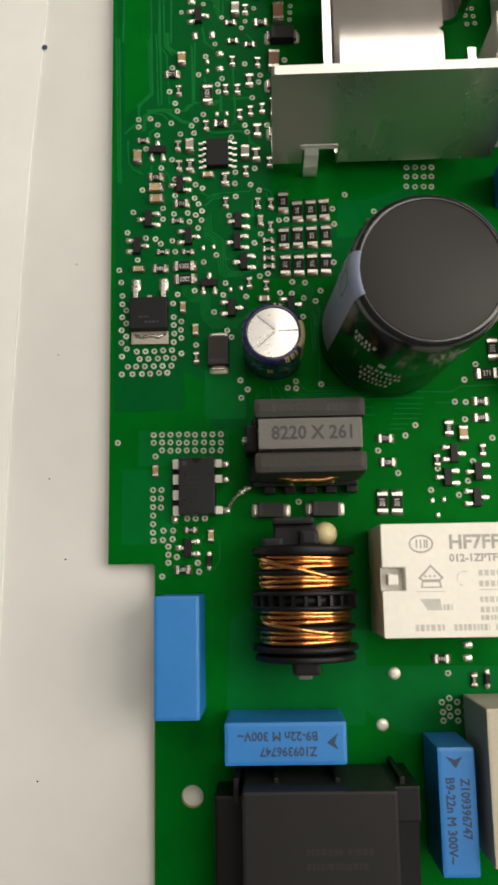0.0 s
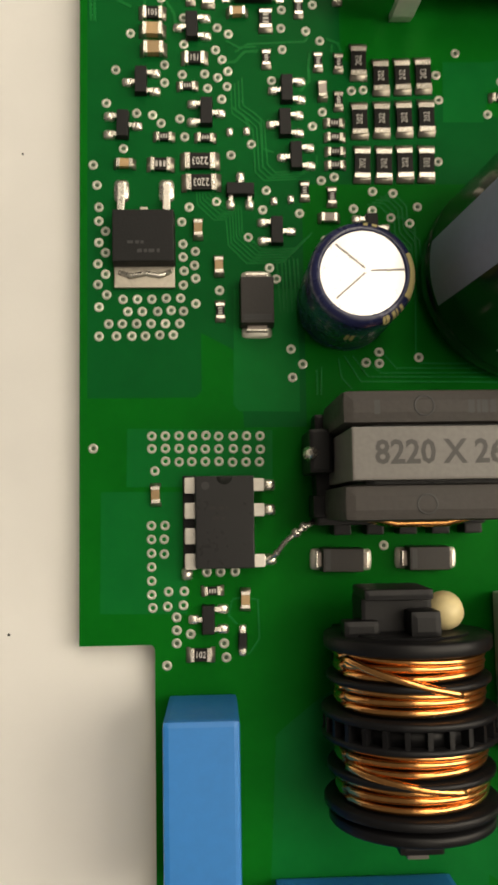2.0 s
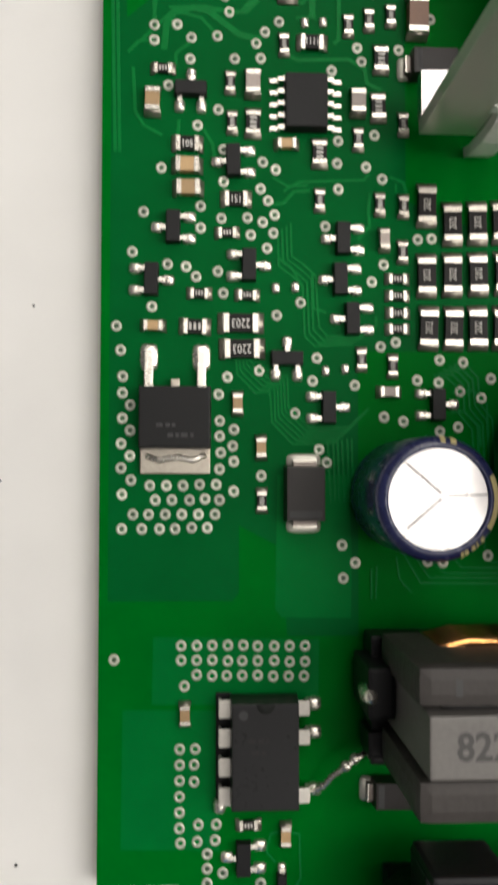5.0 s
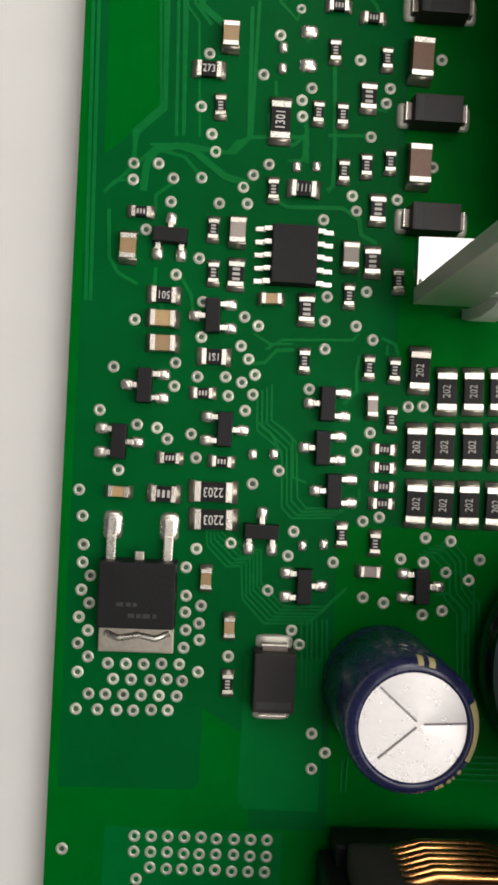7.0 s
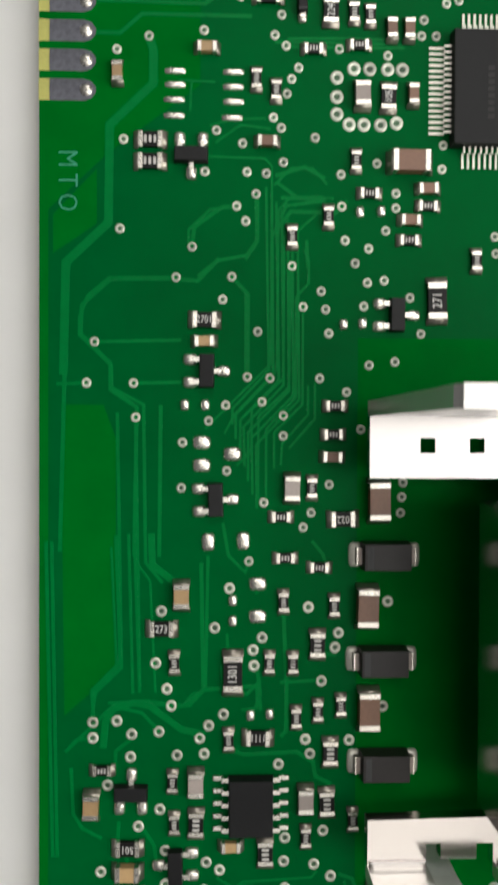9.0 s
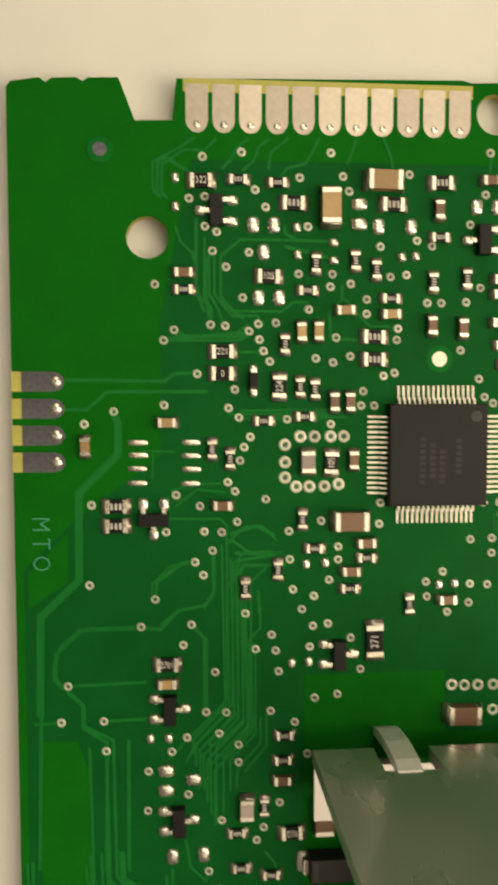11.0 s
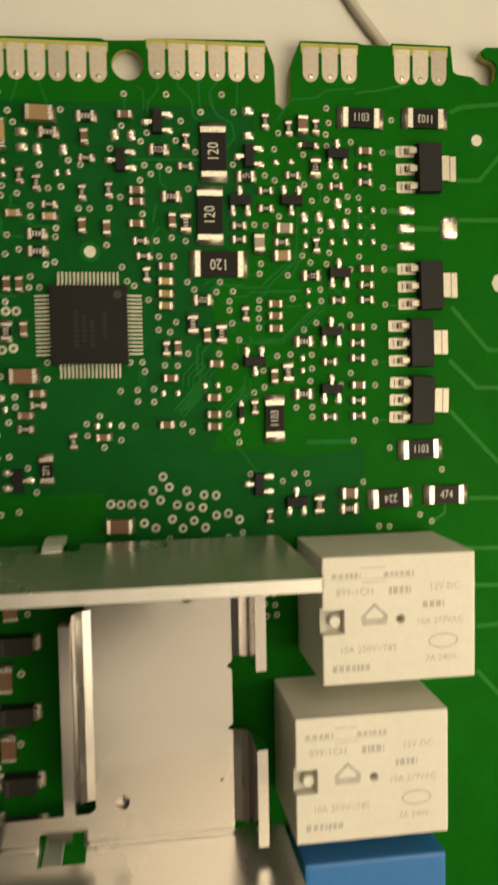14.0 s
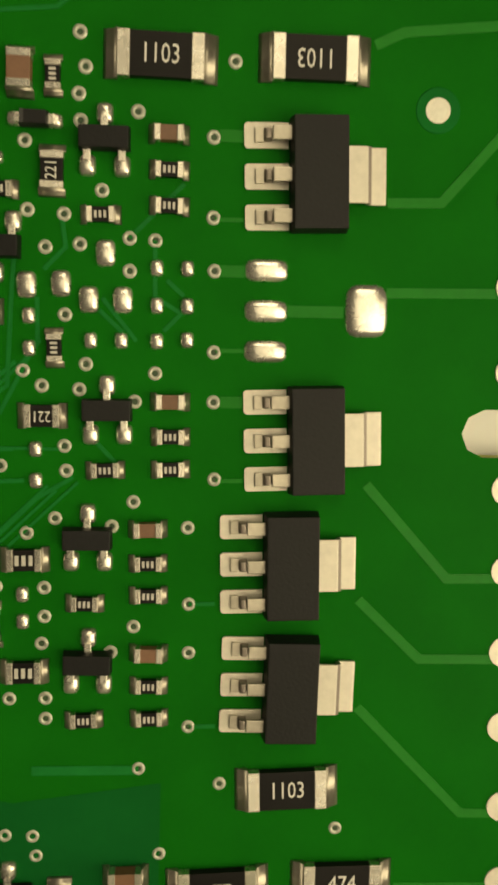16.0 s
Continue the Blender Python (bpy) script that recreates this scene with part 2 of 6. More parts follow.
def wire(path, r, n=8, bm=None):
    """A round rod of radius r along a path."""
    own = bm or bmesh.new()
    p = [Vector(q) for q in path]
    rings = []
    for i, q in enumerate(p):
        d = (p[min(i + 1, len(p) - 1)] - p[max(i - 1, 0)]).normalized()
        side = d.cross(Vector((0, 0, 1)) if abs(d.z) < 0.95 else Vector((1, 0, 0))).normalized()
        up = side.cross(d)
        rings.append([own.verts.new(q + (side * math.cos(2 * math.pi * k / n) + up * math.sin(2 * math.pi * k / n)) * r) for k in range(n)])
    for a, b in zip(rings, rings[1:]):
        for k in range(n):
            own.faces.new((a[k], a[(k + 1) % n], b[(k + 1) % n], b[k])).smooth = True
    own.faces.new(rings[0][::-1]), own.faces.new(rings[-1])
    return own


def plate(outer, holes, z0, z1):
    """A flat sheet with holes through it."""
    bm = bmesh.new()
    edges = []
    for loop in (outer, *holes):
        v = [bm.verts.new((x, y, z1)) for x, y in loop]
        edges += [bm.edges.new((v[i], v[(i + 1) % len(v)])) for i in range(len(v))]
    bmesh.ops.triangle_fill(bm, edges=edges, use_beauty=True, use_dissolve=False)
    for f in bm.faces:
        f.normal_update()
        if f.normal.z < 0:
            f.normal_flip()
    made = bmesh.ops.extrude_face_region(bm, geom=bm.faces[:])
    low = [g for g in made["geom"] if isinstance(g, bmesh.types.BMVert)]
    bmesh.ops.translate(bm, vec=(0, 0, z0 - z1), verts=low)
    bmesh.ops.recalc_face_normals(bm, faces=bm.faces[:])
    return bm


def circle(x, y, r, n=20):
    return [(x + r * math.cos(2 * math.pi * i / n), y + r * math.sin(2 * math.pi * i / n)) for i in range(n)]


def lettering(name, text, size, x, y, z, turn, material, parent, wide=1.0, depth=0.02, bold=0.0, spread=1.0):
    """Printed characters as a thin mesh, centred at a place in millimetres."""
    cu = bpy.data.curves.new(name, "FONT")
    cu.body, cu.size, cu.align_x, cu.align_y, cu.extrude, cu.resolution_u = text, size * MM, "CENTER", "CENTER", depth * MM, 2
    cu.offset, cu.space_character = bold * MM, spread
    tmp = bpy.data.objects.new(name, cu)
    me = bpy.data.meshes.new_from_object(tmp)
    bpy.data.objects.remove(tmp)
    bpy.data.curves.remove(cu)
    me.materials.clear()
    me.materials.append(material)
    ob = new(name, me)
    ob.parent = parent
    ob.matrix_basis = pose(x * MM, y * MM, z * MM, 0, 0, turn) @ Matrix.Diagonal((wide, 1, 1, 1))
    return ob


# ---- the setting: table top and circuit board ----
bm = box(-240, 290, -230, 330, -30, -2.3, bevel=2)
tagged(part("table_top", bm, TABLE), "white laminate table top under the board", "table", kind="structure")

# a sheet of paper lies along the table beside the board; its edge shows as a faint line
sheet = thing("paper_sheet", 0, 0, -2.23, "thin white paper sheet lying on the table", "paper")
part("sheet", prism([(-120, -90), (-19.2, -90), (-17.9, 0), (-17.4, 23), (-16.3, 50), (-14.9, 76), (-13.0, 98), (-9.5, 150), (-3, 290), (-120, 290)], -0.05, 0.3), PAPER, sheet)
speck = thing("ink_spot", -13.0, 94.1, -1.93, "small dark blue ink spot on the paper", "stain")
part("spot", lathe([(0.55, 0.0), (0.5, 0.03)], n=9), DARK_INK, speck)
for x, y, r in ((-10.6, 14.5, 0.12), (-9.4, 36.0, 0.1), (-7.6, 1.0, 0.13), (-11.5, -34, 0.12), (-6.5, 52.3, 0.1)):
    bit = thing("dust_speck", x, y, -2.29, "tiny dark dust speck on the table", "dust", "dust specks")
    part("speck", lathe([(r * 1.3, 0.0), (r, 0.12)], n=7), HOLE, bit)

RIGHT, TOP = 106.0, 169.2
# the upper edge carries contacts, a long V-shaped slot, a hooked notch; two slots run out of the right edge
outline = [(0, 0), (7.3, 0), (7.6, -0.4), (7.6, -72), (RIGHT, -72), (RIGHT, 104.9), (97.6, 105.1), (96.9, 105.6), (96.8, 106.3), (97.5, 106.8), (RIGHT, 106.8),
           (RIGHT, 137.7), (97.2, 137.8), (96.2, 138.3), (95.8, 139.3), (96.2, 140.3), (97.2, 140.8), (RIGHT, 140.8), (RIGHT, 170.9), (95.0, 170.95), (94.4, 170.6), (94.3, 170.1),
           (94.8, 169.55), (96.0, 169.15), (96.5, 168.4), (96.4, 166.9), (95.3, 165.9), (94.2, 166.0), (93.0, 166.95), (90.8, 167.2), (90.25, 167.6), (89.9, 170.9),
           (81.7, 170.95), (81.4, 170.6), (77.4, 170.6), (77.0, 170.8), (69.2, 170.75), (67.95, 167.5), (67.75, 162.6), (66.8, 161.9), (65.85, 162.6), (65.7, 167.4), (64.45, 170.6),
           (49.4, 170.2), (48.9, 169.95), (44.0, 169.75), (43.4, 170.0), (15.7, TOP + 0.25), (15.3, 165.6), (11.8, 165.5), (10.3, TOP + 0.2), (7.5, TOP + 0.1), (7.0, TOP - 0.25), (6.4, TOP + 0.1), (4.2, TOP), (3.6, TOP - 0.4), (3.0, TOP), (0.4, TOP - 0.4), (0, TOP - 0.9)]


holes = [circle(12.85, 154.7, 2.0, 28), circle(46.7, 166.9, 2.0, 28), circle(13.5, -36.0, 1.75, 28)]
board = thing("circuit_board", 0, 0, 0, "green printed circuit board with notched edges, lying on the table", "circuit board")
part("laminate", plate(outline, holes, -1.6, -0.35), SUBSTRATE, board, "yellowish bare fibreglass core")
part("mask_layer", plate(outline, holes, -0.35, 0.0), MASK, board, "green solder mask over fibreglass")
# pin stubs hold the board off the table
for x, y in ((12, -60), (100, -60), (12, 120), (100, 120), (60, 30)):
    part("standoff", lathe([(1.2, -2.3), (1.2, -1.6)], n=10), TIN, board)
    board.children[-1].location = (x * MM, y * MM, 0)

# ---- edge contacts ----
finger = prism([(-1.06, 4.5), (-1.06, 1.1), (-0.9, 0.55), (-0.5, 0.12), (0, 0), (0.5, 0.12), (0.9, 0.55), (1.06, 1.1), (1.06, 4.5)], 0.0, 0.06)
first = part("contact_finger", finger, FINGER, board, "dull tinned edge contact")
tip = part("bare_tip", box(-1.27, 1.27, 3.75, 5.0, -1.0, 0.02), SUBSTRATE, board, "bare yellowish board edge beyond the contact")
drop = part("contact_hole", lathe([(0.36, 0.0), (0.3, 0.1), (0.12, 0.11)], n=12), SOLDER, board)


def contacts(xs, y):
    for x in xs:
        for source, dy in ((first, 0), (tip, 0), (drop, 0.75)):
            ob = source.copy()
            scene.collection.objects.link(ob)
            ob.location = (x * MM, (y + dy) * MM, 0.0)


contacts([17.6 + 2.54 * i for i in range(11)], 164.5)
contacts([50.4 + 2.586 * i for i in range(6)], 165.2)
contacts([70.56 + 2.6 * i for i in range(3)], 165.5)
contacts([83.07 + 2.57 * i for i in range(3)], 165.65)
first.location = (50.4 * MM, 0.1644, -0.001)
for ob in (first, tip, drop):
    bpy.data.objects.remove(ob)

side = part("side_contact", prism([(0.9, -0.95), (3.9, -0.95), (4.5, -0.75), (4.9, -0.25), (4.9, 0.25), (4.5, 0.75), (3.9, 0.95), (0.9, 0.95)], 0.0, 0.06), DARK_FINGER, board, "scratched dark tinned contact")
side_tip = part("bare_tip", box(-0.05, 0.95, -0.95, 0.95, -1.0, 0.02), SUBSTRATE, board)
bump = part("contact_hole", lathe([(0.62, 0.0), (0.5, 0.12), (0.2, 0.2)], n=14), SOLDER, board)
for i in range(4):
    for source, dx in ((side, 0), (side_tip, 0), (bump, 4.05)):
        ob = source if i == 3 else source.copy()
        if i < 3:
            scene.collection.objects.link(ob)
        ob.location = (dx * MM, (133.4 + 2.556 * i) * MM, 0.0)

# copper fiducials and round test dots
for x, y, r in ((8.5, 162.8, 0.65), (41.3, 143.25, 0.75), (93.58, 158.55, 0.75)):
    f = part("fiducial", lathe([(r, 0.0), (r, 0.05)], n=20), PAD if x > 10 else DARK_FINGER, board, "round bare copper alignment mark")
    f.location = (x * MM, y * MM, 0)
    f = part("mask_ring", lathe([(r + 0.6, 0.0), (r + 0.55, 0.02)], n=24), SMALL_POUR, board)
    f.location = (x * MM, y * MM, 0)


# ---- large components ----
def turned(profile, n, y_axis):
    """A turned part whose axis lies along the board's y; y_axis is (x, z) of the axis. The profile is (radius, y)."""
    bm = lathe(profile, n)
    for v in bm.verts:
        v.co = (v.co.x + y_axis[0], v.co.z, v.co.y + y_axis[1])
    bmesh.ops.recalc_face_normals(bm, faces=bm.faces[:])
    return bm


def bars(rows, z, material, parent, name="print_line"):
    """Unreadable print: one flat bar for each (x0, x1, y, height)."""
    for x0, x1, y, hgt in rows:
        bm = bmesh.new()
        x = x0
        while x < x1 - 0.15:
            w = min(x1 - x, random.uniform(0.4, 0.9))
            box(x, x + w * 0.72, y - hgt / 2, y + hgt / 2, z - 0.004, z + 0.012, bm=bm)
            x += w
        part(name, bm, material, parent)


def small_relay(x0, y0, label):
    t = thing("relay", x0, y0, 0, label, "relay", "relays beside the heat sink")
    w, d, h = 19.1, 15.5, 15.0
    recess = [(0.0, 6.2), (2.6, 6.2), (2.6, 9.1), (0.0, 9.1)]
    outer = [(0, 0), (w, 0), (w, d), (0, d), (0, 9.1), (2.6, 9.1), (2.6, 6.2), (0, 6.2)]
    part("cover", box(0, w, 0, d, 0.4, h - 1.5, bevel=0.25), RELAY_WHITE, t)
    cap = part("cover_top", plate(outer, [circle(9.6, 7.6, 0.5, 12)], h - 1.54, h), RELAY_WHITE, t)
    mod = cap.modifiers.new("edge", "BEVEL")
    mod.width, mod.segments, mod.limit_method = 0.00022, 2, "ANGLE"
    part("vent_stub", lathe([(0.75, h - 1.5), (0.75, h - 0.5), (0.6, h - 0.3)], n=16, centre=(1.6, 7.65)), RELAY_WHITE, t)
    part("base", box(0.3, w - 0.3, 0.3, d - 0.3, 0.05, 0.6), EPOXY, t)
    bars([(1.2, 4.8, 13.2, 0.55), (7.6, 11.4, 13.2, 0.55), (8.2, 11.0, 11.2, 0.9), (12.4, 15.2, 9.3, 0.8), (1.2, 6.0, 2.0, 0.8)], h, PALE_MARK, t)
    for y in (12.3, 14.1):
        part("diagram_line", box(4.8, 7.8, y - 0.06, y + 0.06, h - 0.004, h + 0.012), PALE_MARK, t)
    part("diagram_line", box(1.2, 11.4, 12.72, 12.8, h - 0.004, h + 0.012), PALE_MARK, t)
    part("approval_ring", plate([(15.0 + 1.9 * math.cos(k * 0.2244), 4.7 + 0.95 * math.sin(k * 0.2244)) for k in range(28)], [[(15.0 + 1.7 * math.cos(k * 0.2244), 4.7 + 0.75 * math.sin(k * 0.2244)) for k in range(28)]], h - 0.004, h + 0.012), PALE_MARK, t)
    part("approval_mark", plate([(4.9, 7.1), (7.9, 7.1), (8.1, 8.2), (6.4, 9.8), (4.7, 8.2)], [[(5.4, 7.9), (7.4, 7.9), (7.5, 8.25), (6.4, 9.3), (5.3, 8.25)]], h - 0.01, h + 0.01), PALE_MARK, t)
    lettering("print", "899-1CH", 1.25, 4.0, 11.2, h + 0.01, 0, PALE_MARK, t)
    lettering("print", "12V-DC", 1.15, 15.2, 11.4, h + 0.01, 0, PALE_MARK, t)
    lettering("print", "10A 277VAC", 1.1, 14.6, 7.2, h + 0.01, 0, PALE_MARK, t)
    lettering("print", "7A 240V~", 1.1, 15.0, 2.6, h + 0.01, 0, PALE_MARK, t)
    lettering("print", "10A 250V~T85", 1.15, 5.6, 4.2, h + 0.01, 0, PALE_MARK, t)
    return t


small_relay(67.7, 89.7, "cream plastic relay with grey print, soldered to the board")
small_relay(64.2, 70.4, "cream plastic relay with grey print, beside the blue capacitor")

t = thing("relay", 42.2, -11.2, 0, "large white relay with grey model number on top", "relay")
w, d, h = 22.5, 16.0, 16.2
part("cover", box(0, w, 0, d, 0.4, h - 2, bevel=0.25), RELAY_WHITE, t)
cap = part("cover_top", plate([(0, 0), (w, 0), (w, d), (0, d), (0, 9.8), (3.2, 9.8), (3.2, 6.6), (0, 6.6)], [], h - 2.04, h), RELAY_WHITE, t)
mod = cap.modifiers.new("edge", "BEVEL")
mod.width, mod.segments, mod.limit_method = 0.00025, 2, "ANGLE"
part("vent_stub", box(0.9, 2.3, 7.4, 8.9, h - 2.0, h - 0.4, bevel=0.15), RELAY_WHITE, t)
part("base", box(0.3, w - 0.3, 0.3, d - 0.3, 0.05, 0.6), EPOXY, t)
lettering("model_number", "HF7FF", 2.75, 13.2, 13.2, h + 0.01, 0, INK, t, bold=0.08)
lettering("type_number", "012-1ZPTF", 1.5, 13.0, 11.0, h + 0.01, 0, INK, t, bold=0.05)
oval = lambda x, y, a, b: [(x + a * math.cos(2 * math.pi * k / 28), y + b * math.sin(2 * math.pi * k / 28)) for k in range(28)]
part("maker_ring", plate(oval(5.7, 13.1, 1.75, 1.3), [oval(5.7, 13.1, 1.5, 1.05)], h - 0.01, h + 0.012), INK, t)
for x in (4.95, 5.55, 6.1, 6.45):
    part("maker_bar", box(x, x + 0.22, 12.5, 13.7, h - 0.004, h + 0.012), INK, t)
part("approval_mark", plate([(5.1, 8.3), (5.6, 7.9), (5.4, 6.9), (8.4, 6.9), (8.2, 7.9), (8.7, 8.3), (6.9, 10.2)], [[(5.5, 8.3), (5.8, 8.1), (8.0, 8.1), (8.3, 8.3), (6.9, 9.8)], [(5.7, 7.1), (8.1, 7.1), (8.0, 7.7), (5.8, 7.7)]], h - 0.01, h + 0.012), INK, t)
for x in (6.1, 6.75, 7.4):
    part("approval_dot", lathe([(0.22, h - 0.004), (0.22, h + 0.012)], n=8, centre=(x, 8.55)), PALE_MARK, t)
part("recognition_mark", prism([(5.2, 5.4), (8.0, 5.4), (8.3, 3.8), (6.2, 3.8)], h - 0.01, h + 0.012), PALE_MARK, t)
part("print_rule", box(4.8, 8.9, 6.35, 6.45, h - 0.004, h + 0.01), PALE_MARK, t)
part("print_rule", box(13.6, 20.0, 6.5, 6.6, h - 0.004, h + 0.01), PALE_MARK, t)
part("vent_ring", plate(circle(11.7, 8.1, 1.1, 24), [circle(11.45, 8.2, 0.95, 24)], h - 0.01, h + 0.012), PALE_MARK, t)
bars([(8.4, 9.8, 4.2, 0.8), (4.4, 8.6, 1.4, 0.9), (9.8, 14.8, 1.4, 0.9), (15.6, 19.0, 1.4, 0.9), (13.6, 18.6, 8.9, 0.8), (13.6, 18.0, 7.4, 0.8), (13.6, 19, 5.2, 0.8), (13.6, 17.6, 3.8, 0.8), (13.6, 18.2, 2.7, 0.7)], h, PALE_MARK, t)


def film_capacitor(x0, x1, y0, y1, h, label, marked=None):
    t = thing("film_capacitor", (x0 + x1) / 2, (y0 + y1) / 2, 0, label, "capacitor", "blue film capacitors")
    a, b = (x1 - x0) / 2, (y1 - y0) / 2
    part("case", box(-a, a, -b, b, 0.35, h, bevel=0.55), BLUE, t)
    for s in (-1, 1):
        part("lead", wire([((a - 1.5) * s if a > b else 0, (b - 1.5) * s if b >= a else 0, z) for z in (-1.6, 0.6)], 0.3), TIN, t)
    if marked:
        long = max(a, b)
        holder = part("print", prism([(long - 1.2, -0.9), (long - 2.9, 0.1), (long - 1.2, 1.5), (long - 1.75, 0.1)], h - 0.005, h + 0.012), DARK_INK, t)
        holder.matrix_basis = pose(0, 0, 0, 0, 0, marked[0] + 180)
        one = lettering("type_print", "B9-22n M 300V~", 1.75, 0, 0, 0, 0, DARK_INK, t, bold=0.05)
        two = lettering("number_print", "Z109396747", 1.75, 0, 0, 0, 0, DARK_INK, t, bold=0.05)
        turn = pose(0, 0, h * MM, 0, 0, marked[0])
        one.matrix_basis = turn @ pose(0.0011, -0.0011, 0.00001) @ Matrix.Diagonal((0.95, 1, 1, 1))
        two.matrix_basis = turn @ pose(-0.0004, 0.0010, 0.00001) @ Matrix.Diagonal((0.9, 1, 1, 1))
    return t


film_capacitor(9.0, 15.8, -22.8, -4.9, 11.2, "plain bright blue box film capacitor at the board edge")
film_capacitor(19.3, 36.8, -28.9, -22.9, 12.2, "blue box film capacitor with dark printed rating", (180,))
film_capacitor(49.4, 54.7, -44.0, -26.6, 12.2, "blue box film capacitor standing lengthwise with dark print", (270,))
film_capacitor(66.0, 84.6, 59.2, 65.4, 11.0, "plain blue box film capacitor behind the relay")


# transformer
t = thing("transformer", 32.6, 17.8, 0, "dark grey ferrite transformer on a black bobbin", "transformer")
part("bobbin_base", box(-8.8, 8.0, -6.0, 5.0, 0.8, 4.2, bevel=0.3), BOBBIN, t)
part("tape", box(-6.2, 6.2, -5.2, 5.4, 4.2, 16.6, bevel=0.8), BOBBIN, t)
for i in range(7):
    for y in (-5.75, 5.8):
        z = 5.4 + i * 0.85
        part("winding_turn", wire([(-6.2, y * 0.72, z), (-4.6, y * 0.9, z), (-2.4, y + 0.05 * (i % 2), z), (2.2, y, z), (4.2, y * 0.92, z), (6.2, y * 0.72, z)], 0.42), COPPER_WIRE, t)
part("centre_core", box(-7.5, 7.4, -2.1, 2.3, 3.0, 18.4, bevel=0.18), FERRITE_FACE, t, "ground grey ferrite face with printed number")
for y0, y1 in ((2.6, 5.5), (-5.5, -2.4)):
    part("core_half", box(-8.1, 8.1, y0, y1, 4.4, 17.6, bevel=0.95), FERRITE, t)
part("side_block", box(-9.8, -7.6, -1.0, 3.2, 1.0, 8.2, bevel=0.35), BOBBIN, t)
part("side_block", box(-9.2, -7.6, -5.2, -3.0, 1.0, 5.0, bevel=0.35), BOBBIN, t)
part("solder_joint", lathe([(0.0, 8.9), (0.5, 8.6), (0.8, 7.2), (0.5, 5.0)], n=10, centre=(-9.6, 0.9)), SOLDER, t)
lettering("core_number", "8220 X 261", 2.75, 0.4, 0.1, 18.41, 0, DARK_MARK, t, wide=0.92, bold=0.07)
for i in range(5):
    part("pin", box(-7.0 + i * 3.3, -5.2 + i * 3.3, -7.0, -5.6, 0.3, 3.0, bevel=0.2), BOBBIN, t)
for y in (3.2, -5.0):
    part("mould_mark", lathe([(0.9, 17.6), (0.9, 17.62), (0.75, 17.62), (0.75, 17.6)], n=16, caps=False, centre=(-1.2, y + 0.9)), GREY_MARK, t)
bars([(-5.4, -4.6, 4.0, 1.2), (2.5, 5.5, 4.0, 1.1)], 17.6, GREY_MARK, t, "core_mark")
lead = thing("lead_wire", 0, 0, 0, "tinned wire blob soldered from chip to transformer", "wire")
part("strand", wire([(17.9, 8.2, 0.5), (19.0, 8.4, 0.7), (20.0, 9.0, 1.4), (20.8, 10.2, 2.0), (21.8, 11.0, 2.4), (22.9, 11.7, 2.2), (24.0, 12.3, 1.8)], 0.28), SOLDER, lead)
for x, y, z, r in ((18.6, 8.3, 0.5, 0.55), (21.9, 11.1, 2.3, 0.55), (22.7, 11.7, 2.2, 0.5), (20.0, 9.1, 1.4, 0.4)):
    part("solder_blob", lathe([(0.05, z - r * 0.9), (r * 0.8, z - r * 0.5), (r, z), (r * 0.7, z + r * 0.6), (0.05, z + r * 0.8)], n=10, centre=(x, y)), SOLDER, lead)

# small electrolytic capacitor
t = thing("electrolytic_capacitor", 27.6, 34.8, 0, "small navy electrolytic capacitor with scored silver top", "capacitor")
part("sleeve", lathe([(4.6, 0.3), (4.95, 0.7), (4.95, 1.6), (4.75, 2.0), (4.95, 2.4), (4.95, 11.3), (4.7, 11.9), (4.2, 12.15), (3.95, 12.1), (3.92, 11.8)], n=56, caps=False), NAVY, t)
bm = bmesh.new()
tip_v = bm.verts.new((0.45, 0.25, 12.0))
rim = []
for a0, a1, lift in ((5, 135, 0.22), (135, 225, -0.05), (225, 365, 0.1)):
    for k in range(16):
        a = radians(a0 + (a1 - a0) * k / 16)
        rim.append(bm.verts.new((3.93 * math.cos(a), 3.93 * math.sin(a), 11.84 + lift * math.sin(math.pi * k / 16))))
for k in range(len(rim)):
    bm.faces.new((tip_v, rim[k], rim[(k + 1) % len(rim)]))
part("can_top", bm, CAN_TOP, t, "silver aluminium top with a scored vent")
for a in (139, 221, 2):
    g = part("vent_score", box(-0.05, 3.5, -0.075, 0.075, 11.8, 12.03), SCORE, t)
    g.matrix_basis = pose(0.00045, 0.00025, 0, 0, 1.6, a)
part("polarity_stripe", lathe([(4.98, 2.6), (4.98, 11.3), (4.73, 11.93), (4.3, 12.18)], n=12, arc=(radians(-30), radians(24))), GOLD_PRINT, t, "pale gold polarity stripe")
for a0, a1, z0 in ((-44, -40, 10.4), (-50, -48, 10.0), (-56, -52, 10.8), (-64, -60, 10.2), (-68, -65, 11.0), (72, 78, 11.0), (83, 88, 11.0), (-96, -92, 6.0), (-102, -98, 6.0)):
    top = [(4.98, z0), (4.98, 11.3), (4.74, 11.93), (4.45, 12.08)] if z0 > 9 else [(4.98, z0), (4.98, z0 + 2.2)]
    part("print_line", lathe(top, n=4, arc=(radians(a0), radians(a1))), GOLD_PRINT, t)
for z0, z1, a0, a1 in ((8.6, 8.9, -8, 4), (10.4, 10.7, -8, 4), (8.6, 10.7, -8, -6.5), (8.6, 10.7, 2.5, 4)):
    part("stripe_mark", lathe([(5.0, z0), (5.0, z1)], n=4, arc=(radians(a0), radians(a1))), NAVY, t)

